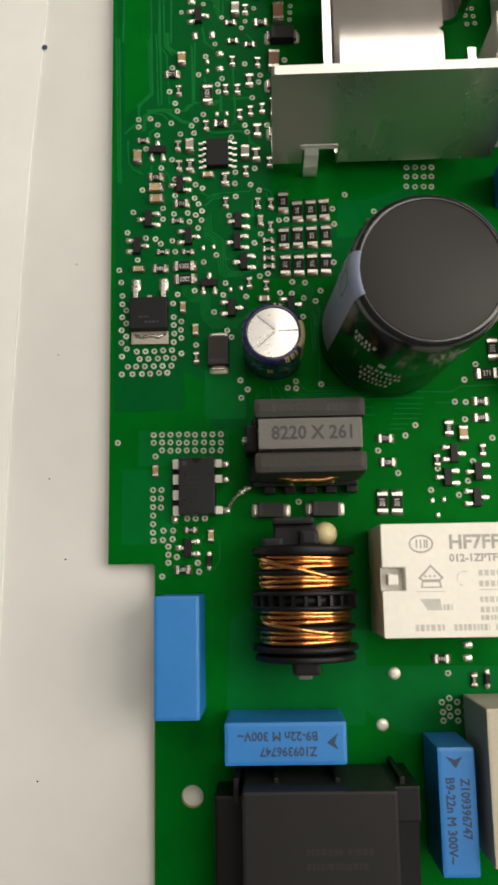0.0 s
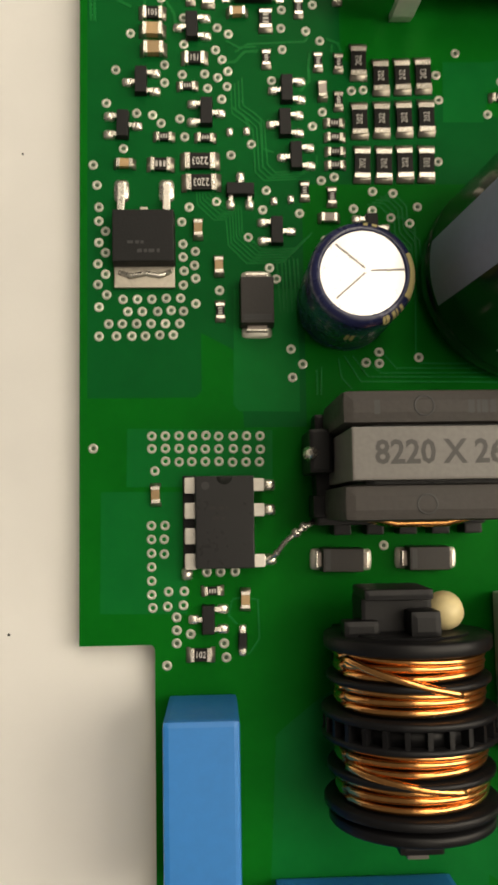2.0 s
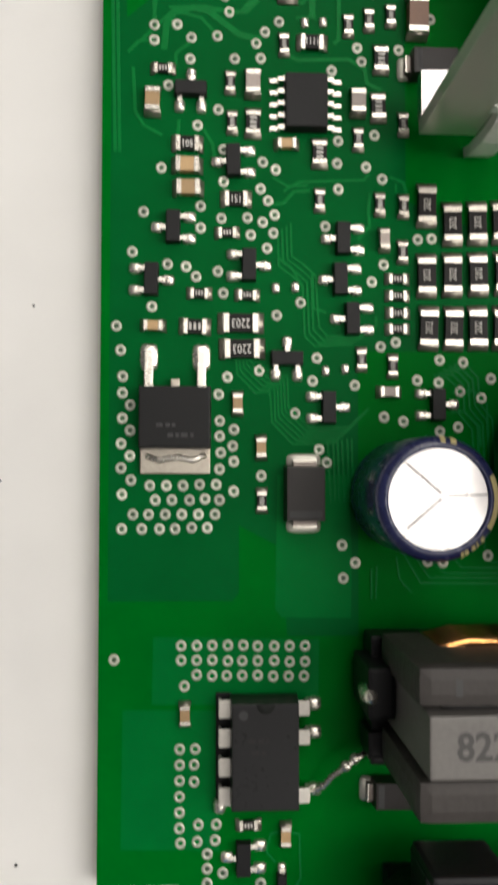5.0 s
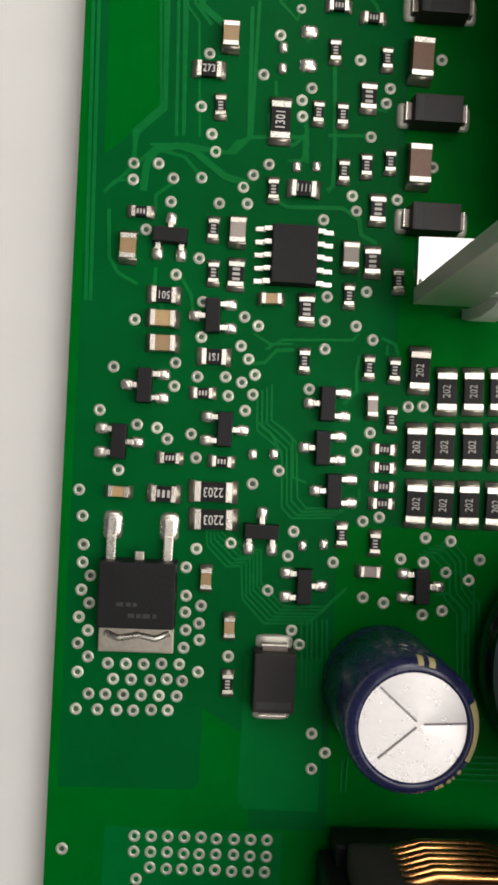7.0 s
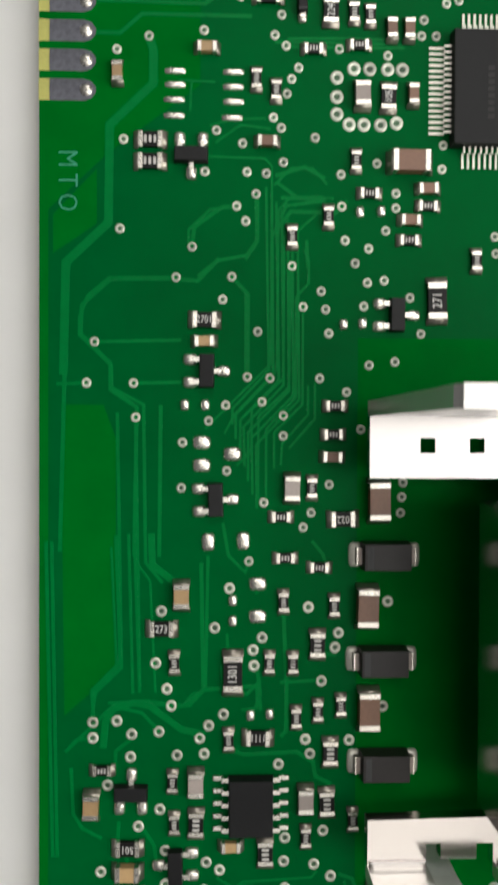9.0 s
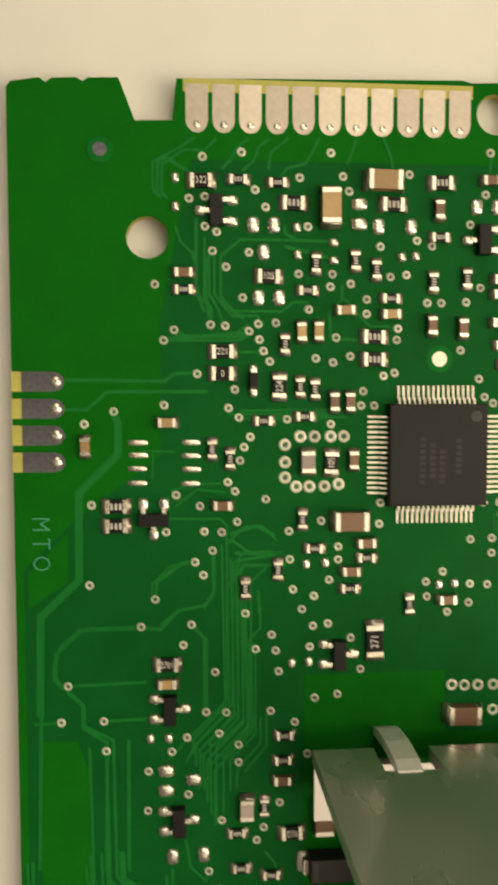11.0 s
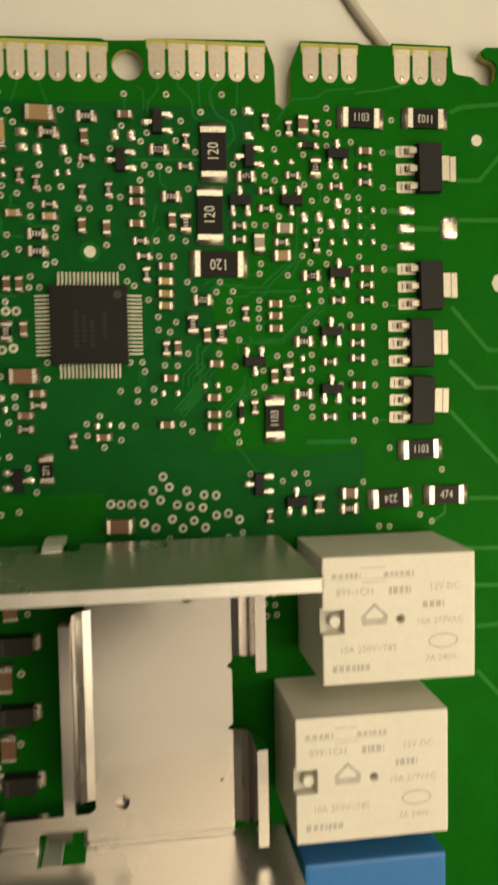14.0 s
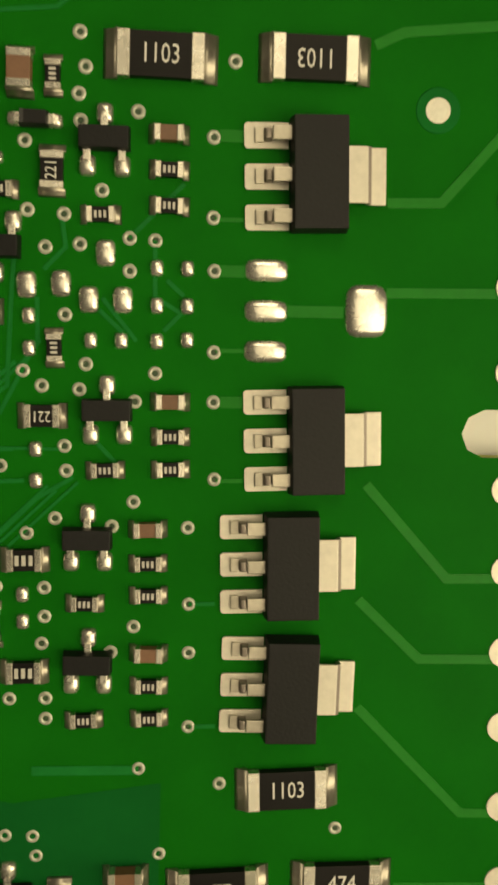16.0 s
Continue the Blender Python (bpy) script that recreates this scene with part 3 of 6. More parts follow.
# large electrolytic capacitor, leaning slightly
t = thing("electrolytic_capacitor", 46.6, 37.4, 0, "large glossy black electrolytic capacitor with grey-blue stripe", "capacitor")
t.matrix_basis = pose(0.0463, 0.0374, 0.0001, 0, 4.5, 0)
part("sleeve", lathe([(10.6, 0.6), (11.0, 1.2), (11.0, 3.0), (10.7, 3.5), (11.0, 4.0), (11.0, 28.6), (10.85, 29.5), (10.6, 30.2), (10.25, 30.6), (9.95, 30.78), (9.75, 30.8), (9.65, 30.72)], n=88, caps=False), SLEEVE, t)
part("end_cap", lathe([(9.7, 30.62), (9.5, 30.7), (0.0001, 30.74)], n=72, caps=False), SLEEVE_TOP, t, "matt black top of the capacitor")
part("polarity_stripe", lathe([(11.03, 4.2), (11.03, 28.62), (10.88, 29.53), (10.63, 30.24), (10.27, 30.64), (9.95, 30.82), (9.74, 30.84)], n=14, arc=(radians(166), radians(201))), SLEEVE_BAND, t, "grey-blue stripe with a box mark")
for z0, z1, a0, a1 in ((23.0, 23.35, 174, 187), (28.2, 28.55, 174, 187), (23.0, 28.55, 174, 175), (23.0, 28.55, 186, 187)):
    part("stripe_mark", lathe([(11.05, z0), (11.05, z1)], n=6, arc=(radians(a0), radians(a1))), DARK_INK, t)
for k, (z, a0, a1) in enumerate(((22.5, 214, 232), (20.8, 216, 230), (14.6, 236, 262), (12.4, 232, 264), (10.2, 234, 262), (8.0, 236, 258))):
    a = a0
    while a < a1:
        part("print_mark", lathe([(11.03, z), (11.03, z + 1.35)], n=3, arc=(radians(a), radians(a + random.uniform(1.4, 2.6)))), PALE_MARK, t)
        a += random.uniform(3.0, 4.2)
part("print_mark", lathe([(11.03, 17.2), (11.03, 18.8)], n=4, arc=(radians(243), radians(248))), MARK, t)

# common mode choke: a round bobbin lying along the board
t = thing("choke_coil", 0, 0, 0, "copper wire choke wound on a black sectioned bobbin", "coil")
AX = (31.4, 8.2)
part("core_tube", turned([(5.6, -14.4), (5.6, 2.2)], 40, AX), BOBBIN, t)
for nm, y0, y1, r in (("end_flange", 0.75, 2.0, 7.7), ("thin_flange", -2.15, -1.55, 7.5), ("middle_ring", -5.15, -4.5, 8.0), ("middle_ring", -7.2, -6.6, 8.0), ("thin_flange", -10.1, -9.5, 7.6),
                      ("end_flange", -13.2, -12.4, 7.9), ("end_flange", -14.6, -13.7, 7.5)):
    part(nm, turned([(5.5, y0), (r - 0.15, y0), (r, y0 + 0.15), (r, y1 - 0.15), (r - 0.15, y1), (5.5, y1)], 48, AX), BOBBIN, t)
part("middle_drum", turned([(6.9, -6.6), (6.9, -5.1)], 40, AX), BOBBIN, t)
for i in range(26):
    a = 2 * math.pi * i / 26
    rib = part("rib", box(-0.22, 0.22, -6.62, -5.1, 6.8, 7.85), BOBBIN, t)
    rib.matrix_basis = pose(AX[0] * MM, 0, AX[1] * MM) @ Matrix.Rotation(a, 4, "Y")
for y0, turns, lean in ((0.35, 3, 0.0), (-2.45, 3, 0.0), (-7.5, 3, 0.0), (-10.4, 3, 0.0)):
    for layer in range(turns):
        path = []
        for k in range(61):
            a = 2 * math.pi * k / 60
            path.append((AX[0] + (6.55 + 0.12 * math.sin(5 * a + layer)) * math.cos(a), y0 - 0.68 * layer - 0.12 * math.sin(a * 2 + layer * 1.7), AX[1] + 6.75 * math.sin(a)))
        part("winding_turn", wire(path, 0.36), COPPER_WIRE, t)
for y0, y1 in ((0.3, -2.4), (-8.9, -10.4)):
    path = []
    for k in range(25):
        a = radians(150 - 85 * k / 24)
        path.append((AX[0] + 7.2 * math.cos(a), y0 + (y1 - y0) * k / 24, AX[1] + 7.3 * math.sin(a)))
    part("crossing_wire", wire(path, 0.36), COPPER_WIRE, t)
part("clip", box(26.9, 33.4, 2.0, 5.4, 5.0, 10.2, bevel=0.4), BOBBIN, t)
part("clip_lip", box(26.8, 33.0, 5.3, 6.3, 6.0, 12.6, bevel=0.45), BOBBIN, t)
part("clip_tongue", box(30.8, 33.6, 2.0, 4.4, 9.8, 12.8, bevel=0.6), BOBBIN, t)
part("clip_arm", box(25.2, 28.4, 1.8, 3.4, 8.6, 10.9, bevel=0.5), BOBBIN, t)
part("glue_dot", lathe([(0.1, 7.0), (1.6, 7.4), (1.85, 8.8), (1.5, 10.2), (0.7, 10.9), (0.01, 11.0)], n=20, centre=(34.8, 3.9)), GLUE, t, "cream dab of glue")
part("foot", box(25.5, 37.5, -14.0, 1.8, 0.15, 2.6, bevel=0.4), BOBBIN, t)
part("pin_block", box(29.4, 33.4, -16.6, -14.4, 4.0, 12.0, bevel=0.5), BOBBIN, t)
part("pin_cover", box(30.2, 32.2, -17.2, -15.0, 8.5, 11.2, bevel=0.3), FERRITE_FACE, t)

# black power choke at the lower edge
t = thing("power_choke", 0, 0, 0, "black ferrite choke block with ribbed housing", "coil")
part("housing", box(17.5, 47.0, -62.0, -33.6, 0.3, 9.0, bevel=0.5), BOBBIN, t)
part("core", box(22.0, 42.8, -60.0, -30.9, 2.0, 18.2, bevel=0.4), CHOKE_CORE, t)
for x in (20.6, 26.2, 34.8, 43.8):
    part("rib", box(x, x + 0.7, -33.6, -30.2, 0.3, 13.5, bevel=0.15), BOBBIN, t)
part("corner_post", box(42.6, 46.4, -36.0, -31.2, 0.3, 14.6, bevel=0.3), BOBBIN, t)
bars([(30.5, 35.5, -38.6, 0.8), (36.0, 39.5, -38.6, 0.8), (30.5, 38.8, -40.4, 0.8)], 18.2, SLEEVE_TOP, t)

# beige blocks and the axial resistor
t = thing("cement_resistor", 0, 0, 0, "beige grey cement block at the board edge", "resistor")
part("block", box(56.0, 66.0, -42.0, -21.0, 0.3, 15.0, bevel=0.4), BEIGE, t)
t = thing("cement_block", 0, 0, 0, "beige cement block under the axial resistor", "resistor")
part("block", box(67.2, 96.0, 26.0, 44.8, 6.0, 10.0, bevel=0.4), BEIGE, t)
# lower part made black to paint the deep shade on the block's back
part("case", box(67.6, 95.6, 26.4, 44.4, 0.3, 6.1, bevel=0.3), BOBBIN, t, "lower part blackened for the block's shaded back")
t = thing("axial_resistor", 0, 0, 0, "grey-brown axial resistor with dark and yellow bands", "resistor")
ax = [(72.8, 45.3, 12.6), (91.4, 47.6, 12.6)]
dirn = (Vector(ax[1]) - Vector(ax[0])).normalized()
turn_m = dirn.to_track_quat("Z", "Y").to_matrix().to_4x4()
for nm, prof, m in (("body", [(0.6, 0), (1.9, 0.3), (2.15, 1.0), (2.15, 2.6), (1.95, 3.4), (1.95, 15.0), (2.15, 16.0), (2.15, 17.6), (1.8, 18.4), (0.6, 18.7)], BROWN_BODY),
                    ("yellow_band", [(1.97, 3.6), (1.97, 4.2)], YELLOW_BAND), ("dark_band", [(1.97, 6.6), (1.97, 7.3)], EPOXY), ("dark_band", [(1.97, 9.4), (1.97, 10.1)], EPOXY), ("dark_band", [(1.97, 12.0), (1.97, 12.7)], EPOXY)):
    ob = part(nm, lathe(prof, n=28), m, t)
    ob.matrix_basis = Matrix.Translation(Vector(ax[0]) * MM) @ turn_m
part("lead", wire([(73.2, 45.3, 12.6), (71.8, 45.1, 12.5), (71.2, 45.0, 11.6), (71.1, 44.9, 9.8)], 0.35), TIN, t)
part("lead", wire([(91.0, 47.6, 12.6), (92.6, 47.6, 12.4), (93.2, 47.6, 11.2), (93.3, 47.6, 9.8)], 0.35), TIN, t)

# bent aluminium heat sink
t = thing("heat_sink", 0, 0, 0, "bent brushed aluminium heat sink with two upright walls", "heat sink")
Z0, Z1 = 4.2, 5.6
floor_outline = [(28.1, 67.6), (33.0, 67.6), (33.0, 69.6), (34.2, 69.6), (34.2, 68.3), (37.2, 68.3), (37.2, 69.6), (38.6, 69.6), (38.6, 67.6), (57.9, 67.6), (57.9, 81.2), (57.2, 81.6), (57.9, 82.2), (57.9, 89.2), (57.2, 89.8), (57.9, 90.4), (57.9, 105.1),
                 (28.1, 105.1), (28.1, 99.9), (39.4, 99.9), (39.4, 98.4), (40.2, 98.0), (40.2, 72.4), (39.4, 71.8), (28.1, 71.6)]
sq = lambda x, y, a: [(x - a, y - a), (x + a, y - a), (x + a, y + a), (x - a, y + a)]
part("base_plate", plate(floor_outline, [circle(43.5, 99.3, 0.95, 18), circle(52.3, 99.2, 0.95, 18), circle(43.5, 72.9, 0.95, 18), circle(56.3, 74.8, 0.2, 8), sq(32.9, 102.6, 0.62), sq(37.0, 102.6, 0.62)], Z0, Z1), ALU, t)


def upright(points, y0, y1, holes=()):
    """A wall of sheet metal drawn in x and z, standing between y0 and y1."""
    bm = plate(points, holes, 0, y1 - y0)
    for v in bm.verts:
        v.co = (v.co.x, y1 - v.co.z, v.co.y)
    bmesh.ops.recalc_face_normals(bm, faces=bm.faces[:])
    return bm


part("front_wall", upright([(28.1, 4.6), (33.1, 4.6), (33.1, 9.6), (38.9, 9.6), (38.9, 4.6), (64.5, 4.6), (64.5, 29.6), (64.0, 30.0), (28.6, 30.0), (28.1, 29.6)], 66.4, 67.7), ALU_WALL, t)
part("back_wall", upright([(28.1, 4.6), (33.9, 4.6), (33.9, 9.4), (39.3, 9.4), (39.3, 4.6), (64.5, 4.6), (64.5, 29.6), (64.0, 30.0), (28.6, 30.0), (28.1, 29.6)], 105.0, 106.3), ALU_WALL, t)
for nm, bx in (("front_edge", (28.5, 64.1, 66.35, 67.75, 29.85, 30.06)), ("back_edge", (28.5, 64.1, 104.95, 106.35, 29.85, 30.06))):
    part(nm, box(*bx, bevel=0.06), ALU_EDGE, t)
part("bend", box(28.2, 33.0, 67.0, 68.3, 4.3, 5.9, bevel=0.35), ALU, t)
part("bend", box(38.9, 57.9, 67.0, 68.3, 4.3, 5.9, bevel=0.35), ALU, t)
for x, y, s in ((34.6, 66.3, -1), (36.1, 106.4, 1)):
    bm = prism([(y, 9.7), (y + s * 0.5, 8.4), (y + s * 0.75, 5.0), (y + s * 0.5, 1.6), (y - s * 0.1, -0.6), (y - s * 0.9, -0.6), (y - s * 0.5, 1.6), (y - s * 0.3, 5.0), (y - s * 0.5, 8.4), (y - s * 0.9, 9.7)], x - 1.15, x + 1.15)
    for v in bm.verts:
        v.co = (v.co.z, v.co.x, v.co.y)
    bmesh.ops.recalc_face_normals(bm, faces=bm.faces[:])
    # the leg's lamp reflection is painted by the lighter aluminium
    part("leg", bm, LIT_ALU, t)
    if s < 0:
        part("leg_root", box(x - 1.9, x + 4.2, y, y + 1.2, 9.2, 10.6, bevel=0.15), LIT_ALU, t)
for x, y in ((43.5, 99.3), (52.3, 99.2), (43.5, 72.9)):
    part("dimple", lathe([(0.94, Z0 + 0.1), (0.94, Z1 - 0.75), (0.5, Z1 - 0.95), (0.0001, Z1 - 1.0)], n=18, centre=(x, y)), ALU, t)


def flange(x, s, y0, y1, top):
    """A side strip bent up from the plate's edge towards s, with a rounded inner bend."""
    profile = [(x, Z1), (x + s * 1.0, Z1 + 0.2), (x + s * 1.8, Z1 + 0.9), (x + s * 2.1, Z1 + 2.0), (x + s * 2.1, top), (x + s * 3.4, top), (x + s * 3.4, Z1 + 1.4), (x + s * 2.8, Z1 - 0.4), (x + s * 1.4, Z0 + 0.2), (x, Z0)]
    bm = prism(profile, y0, y1)
    for v in bm.verts:
        v.co = (v.co.x, v.co.z, v.co.y)
    bmesh.ops.recalc_face_normals(bm, faces=bm.faces[:])
    return bm


part("side_flange", flange(40.2, -1, 73.6, 98.0, 12.5), ALU, t)
part("side_flange", flange(57.9, 1, 91.2, 102.0, 12.5), ALU, t)
part("side_flange", flange(57.9, 1, 69.2, 81.4, 12.5), ALU, t)

# cable on the table beyond the board
t = thing("cable", 0, 0, 0, "thin grey cable lying curved on the table", "cable")
part("jacket", wire([(96.0, 158.0, -1.6), (89.0, 164.0, -1.6), (85.4, 167.6, -1.6), (81.2, 171.0, -1.6), (77.5, 175.5, -1.6), (75.2, 179.0, -1.6), (74.1, 181.7, -1.6), (73.2, 187.2, -1.6), (73.0, 194.0, -1.6), (74.0, 205.0, -1.6)], 0.7, n=12), CABLE, t)


# ---- small components: each kind is built once, then copied to its places ----
def chip(name, L, W, H, fillet, term, body_mat, label, category, group, text="", dark_top=True):
    t = thing(name, 0, 0, 0, label, category, group)
    part("body", box(-L / 2 + term * 0.6, L / 2 - term * 0.6, -W / 2, W / 2, 0.06, H, bevel=0.04), body_mat, t)
    for s in (-1, 1):
        bm = bmesh.new()
        box(s * (L / 2 - term) if s > 0 else -L / 2, L / 2 if s > 0 else -(L / 2 - term), -W / 2 - 0.03, W / 2 + 0.03, 0.03, H + 0.03, bevel=0.05, bm=bm)
        cap_faces = len(bm.faces)
        x0, x1 = s * (L / 2 - 0.02), s * (L / 2 + fillet)
        prof = [(x0, 0.0), (x0, H * 0.85), (x0 + s * fillet * 0.35, H * 0.42), (x0 + s * fillet * 0.75, 0.14), (x1, 0.0)]
        a = [bm.verts.new((x, -W / 2 - 0.12, z)) for x, z in prof]
        b = [bm.verts.new((x, W / 2 + 0.12, z)) for x, z in prof]
        bm.faces.new(a), bm.faces.new(b[::-1])
        for i in range(5):
            bm.faces.new((a[i], b[i], b[(i + 1) % 5], a[(i + 1) % 5])).smooth = 0 < i < 4
        bmesh.ops.recalc_face_normals(bm, faces=bm.faces[:])
        for f in list(bm.faces)[cap_faces:]:
            f.material_index = 1
        part("terminal", bm, (TIN, SOLDER), t)
    if dark_top:
        if text:
            lettering("marking", text, W * (0.58 if text == "202" else 0.62 if W > 2 else 0.72), 0, 0, H + 0.01, 0, PALE_MARK if text == "202" else MARK, t, wide=0.74 if len(text) > 3 else 0.8, depth=0.006)
        else:
            bm = bmesh.new()
            for i in range(3):
                box((i - 1) * W * 0.32 - W * 0.09, (i - 1) * W * 0.32 + W * 0.09, -W * 0.24, W * 0.24, H - 0.002, H + 0.008, bm=bm)
            part("marking", bm, PALE_MARK, t)
    return t


def transistor():
    """Three-legged body; the single leg points along +y."""
    t = thing("transistor", 0, 0, 0, "tiny black three-legged transistor with bright solder joints", "transistor", "small transistors")
    part("body", box(-1.5, 1.5, -0.68, 0.68, 0.1, 1.0, bevel=0.07, taper=0.08), EPOXY, t)
    for x, y in ((0, 1), (-1.0, -1), (1.0, -1)):
        bm = bmesh.new()
        box(x - 0.22, x + 0.22, min(y * 0.6, y * 1.25), max(y * 0.6, y * 1.25), 0.2, 0.5, bevel=0.05, bm=bm)
        dome(x - 0.5, x + 0.5, min(y * 0.85, y * 2.1), max(y * 0.85, y * 2.1), 0.42, bm=bm)
        part("leg", bm, SOLDER, t)
    return t


def diode(name, L, W, H, pad, label, group):
    t = thing(name, 0, 0, 0, label, "diode", group)
    block = L > 3
    part("body", box(-L / 2, L / 2, -W / 2, W / 2, 0.15, H, bevel=0.08, taper=0.1), DIODE_BODY if block else EPOXY, t)
    for s in (-1, 1):
        lo, hi = sorted((s * (L / 2 - 0.1), s * (L / 2 + pad * 0.45)))
        bm = box(lo, hi, -W * 0.3, W * 0.3, 0.05, H * 0.55, bevel=0.08)
        # block diodes: the dark reflection on the bent terminal is in its colour
        terminal = part("terminal", bm, DARK_REFLECTION_TIN if block else SOLDER, t)
        lo, hi = sorted((s * (L / 2 - 0.2), s * (L / 2 + pad)))
        part("solder_joint", dome(lo, hi, -W * 0.44, W * 0.44, 0.36), PAD if block else SOLDER, terminal)
        if block:
            lo, hi = sorted((s * (L / 2 + pad * 0.34), s * (L / 2 + pad * 0.46)))
            part("bent_edge", box(lo, hi, -W * 0.31, W * 0.31, H * 0.5, H * 0.57, bevel=0.03), SOLDER, terminal)
    part("cathode_mark", box(-L * 0.42, -L * 0.3, -W * 0.4, W * 0.4, H - 0.004, H + 0.008), GREY_MARK, t)
    return t


def regulator():
    """Flat black package with three legs on its left and a wide tab on its right."""
    t = thing("power_transistor", 0, 0, 0, "flat black power transistor with wide tinned tab", "transistor", "power transistors in a column")
    part("body", box(-1.7, 1.7, -3.3, 3.3, 0.15, 1.6, bevel=0.08, taper=0.12), EPOXY, t)
    for y in (-2.35, 0, 2.35):
        part("solder_pad", prism([(-4.35, y - 0.6), (-4.2, y - 0.74), (-1.75, y - 0.74), (-1.75, y + 0.74), (-4.2, y + 0.74), (-4.35, y + 0.6)], 0.0, 0.14), TINNED, t)
        leg = part("leg", box(-2.75, -1.6, y - 0.4, y + 0.4, 0.7, 0.98, bevel=0.07), TIN, t)
        # the bend's dark reflection is painted by a darker tin
        part("bend", box(-3.25, -2.7, y - 0.4, y + 0.4, 0.2, 0.8, bevel=0.1, taper=0.1), DARK_REFLECTION_TIN, leg)
        part("foot", box(-3.75, -3.2, y - 0.42, y + 0.42, 0.1, 0.34, bevel=0.06), TIN, leg)
    tab = part("tab", box(1.6, 2.85, -1.62, 1.62, 0.66, 0.9, bevel=0.06), TINNED, t, "wide flat tinned tab")
    # same painted dark reflection where the tab bends down
    part("bend", prism([(2.8, -1.62), (3.05, -1.62), (3.05, 1.62), (2.8, 1.62)], 0.2, 0.78), DARK_REFLECTION_TIN, tab)
    part("foot", box(3.0, 4.05, -1.66, 1.66, 0.04, 0.32, bevel=0.12), TINNED, tab)
    return t


def build(kind, text):
    r = "resistors on the board"
    c = "ceramic capacitors on the board"
    if kind == "resistor_0603":
        return chip("chip_resistor", 1.65, 0.85, 0.45, 0.38, 0.36, RES_BLACK, "tiny black chip resistor with bright soldered ends", "resistor", r)
    if kind == "resistor_0805":
        return chip("chip_resistor", 2.1, 1.3, 0.5, 0.45, 0.42, RES_BLACK, "small black chip resistor with soldered ends", "resistor", r, text)
    if kind == "resistor_1206":
        return chip("chip_resistor", 3.2, 1.65, 0.55, 0.55, 0.55, RES_BLACK, "black chip resistor with white number and soldered ends", "resistor", r, text)
    if kind == "resistor_2010":
        return chip("chip_resistor", 5.0, 2.5, 0.6, 0.8, 0.75, RES_BLACK, "long black chip resistor with white number and thick soldered ends", "resistor", r, text)
    if kind == "resistor_2512":
        return chip("chip_resistor", 6.4, 3.3, 0.65, 0.7, 0.75, RES_BLACK, "large black chip resistor marked 120 in white", "resistor", r, text)
    if kind.endswith("capacitor_0603"):
        tone, m = (("tan", CAP_TAN) if kind[0] == "t" else ("brown", CAP_BROWN) if kind[0] == "b" else ("grey", CAP_GREY))
        return chip("chip_capacitor", 1.7, 0.85, 0.75, 0.36, 0.38, m, "tiny " + tone + " ceramic chip capacitor with soldered ends", "capacitor", c, dark_top=False)
    if kind.endswith("capacitor_0805"):
        tone, m = (("tan", CAP_TAN) if kind[0] == "t" else ("brown", CAP_BROWN) if kind[0] == "b" else ("grey", CAP_GREY))
        return chip("chip_capacitor", 2.1, 1.3, 0.95, 0.42, 0.45, m, "small " + tone + " ceramic chip capacitor with soldered ends", "capacitor", c, dark_top=False)
    if kind.endswith("capacitor_1206"):
        tone, m = ("tan", CAP_TAN) if kind[0] == "t" else ("brown", CAP_BROWN)
        return chip("chip_capacitor", 3.3, 1.8, 1.3, 0.45, 0.5, m, "large " + tone + " ceramic chip capacitor with soldered ends", "capacitor", c, dark_top=False)
    if kind == "diode_sod":
        return diode("diode", 1.7, 0.95, 0.9, 0.75, "tiny black diode with two solder joints", "small diodes")
    if kind == "diode_sma":
        return diode("diode", 4.3, 2.5, 2.1, 1.05, "black rectangular diode with tinned ends", "block diodes")
    if kind == "diode_smb":
        return diode("diode", 5.0, 3.6, 2.3, 1.1, "large black rectangular diode with tinned ends", "block diodes")
    return transistor() if kind == "transistor" else regulator()


made = {}


def put(kind, text, rows):
    for x, y, turn in rows:
        m = pose(x * MM, y * MM, 0.00002, 0, 0, turn + random.uniform(-1.6, 1.6))
        if (kind, text) in made:
            copy_thing(made[kind, text], m)
        else:
            made[kind, text] = build(kind, text)
            made[kind, text].matrix_basis = m


# ---- pads and plated holes of the board ----
via_count = 0
spare_vias = []


def via_mesh():
    """A plated hole: a low tinned ring round a dark bore."""
    bm = bmesh.new()
    n = 14
    rows = [[bm.verts.new((r * math.cos(2 * math.pi * i / n), r * math.sin(2 * math.pi * i / n), z)) for i in range(n)] for r, z in ((0.22, -0.06), (0.26, 0.05), (0.36, 0.08), (0.45, 0.06), (0.52, 0.0))]
    for a, b in zip(rows, rows[1:]):
        for i in range(n):
            bm.faces.new((b[i], b[(i + 1) % n], a[(i + 1) % n], a[i])).smooth = True
    bm.faces.new(rows[0]).material_index = 1
    # the bore's floor sits just over the mask so that it is seen
    bmesh.ops.translate(bm, vec=(0, 0, 0.07), verts=rows[0])
    bmesh.ops.recalc_face_normals(bm, faces=bm.faces[:])
    return bm


first_via = place_bm("via", via_mesh(), (VIA_RING, VIA_HOLE), board, "small tinned plated hole")
via_data = first_via.data
bpy.data.objects.remove(first_via)


def vias(rows):
    global via_count
    for x, y in rows:
        if 42 < x < 61.5 and 106 < y < 114.5:
            # the holes of the copper area behind the heat sink are wide
            large_vias([(x, y)])
            continue
        via_count += 1
        if via_count > 300:
            spare_vias.append((x, y))
            continue
        ob = new("via", via_data)
        ob.parent = board
        scale = 0.84 if y > 92 else 1.0
        ob.location, ob.scale = (x * MM, y * MM, 0), (scale, scale, 1)


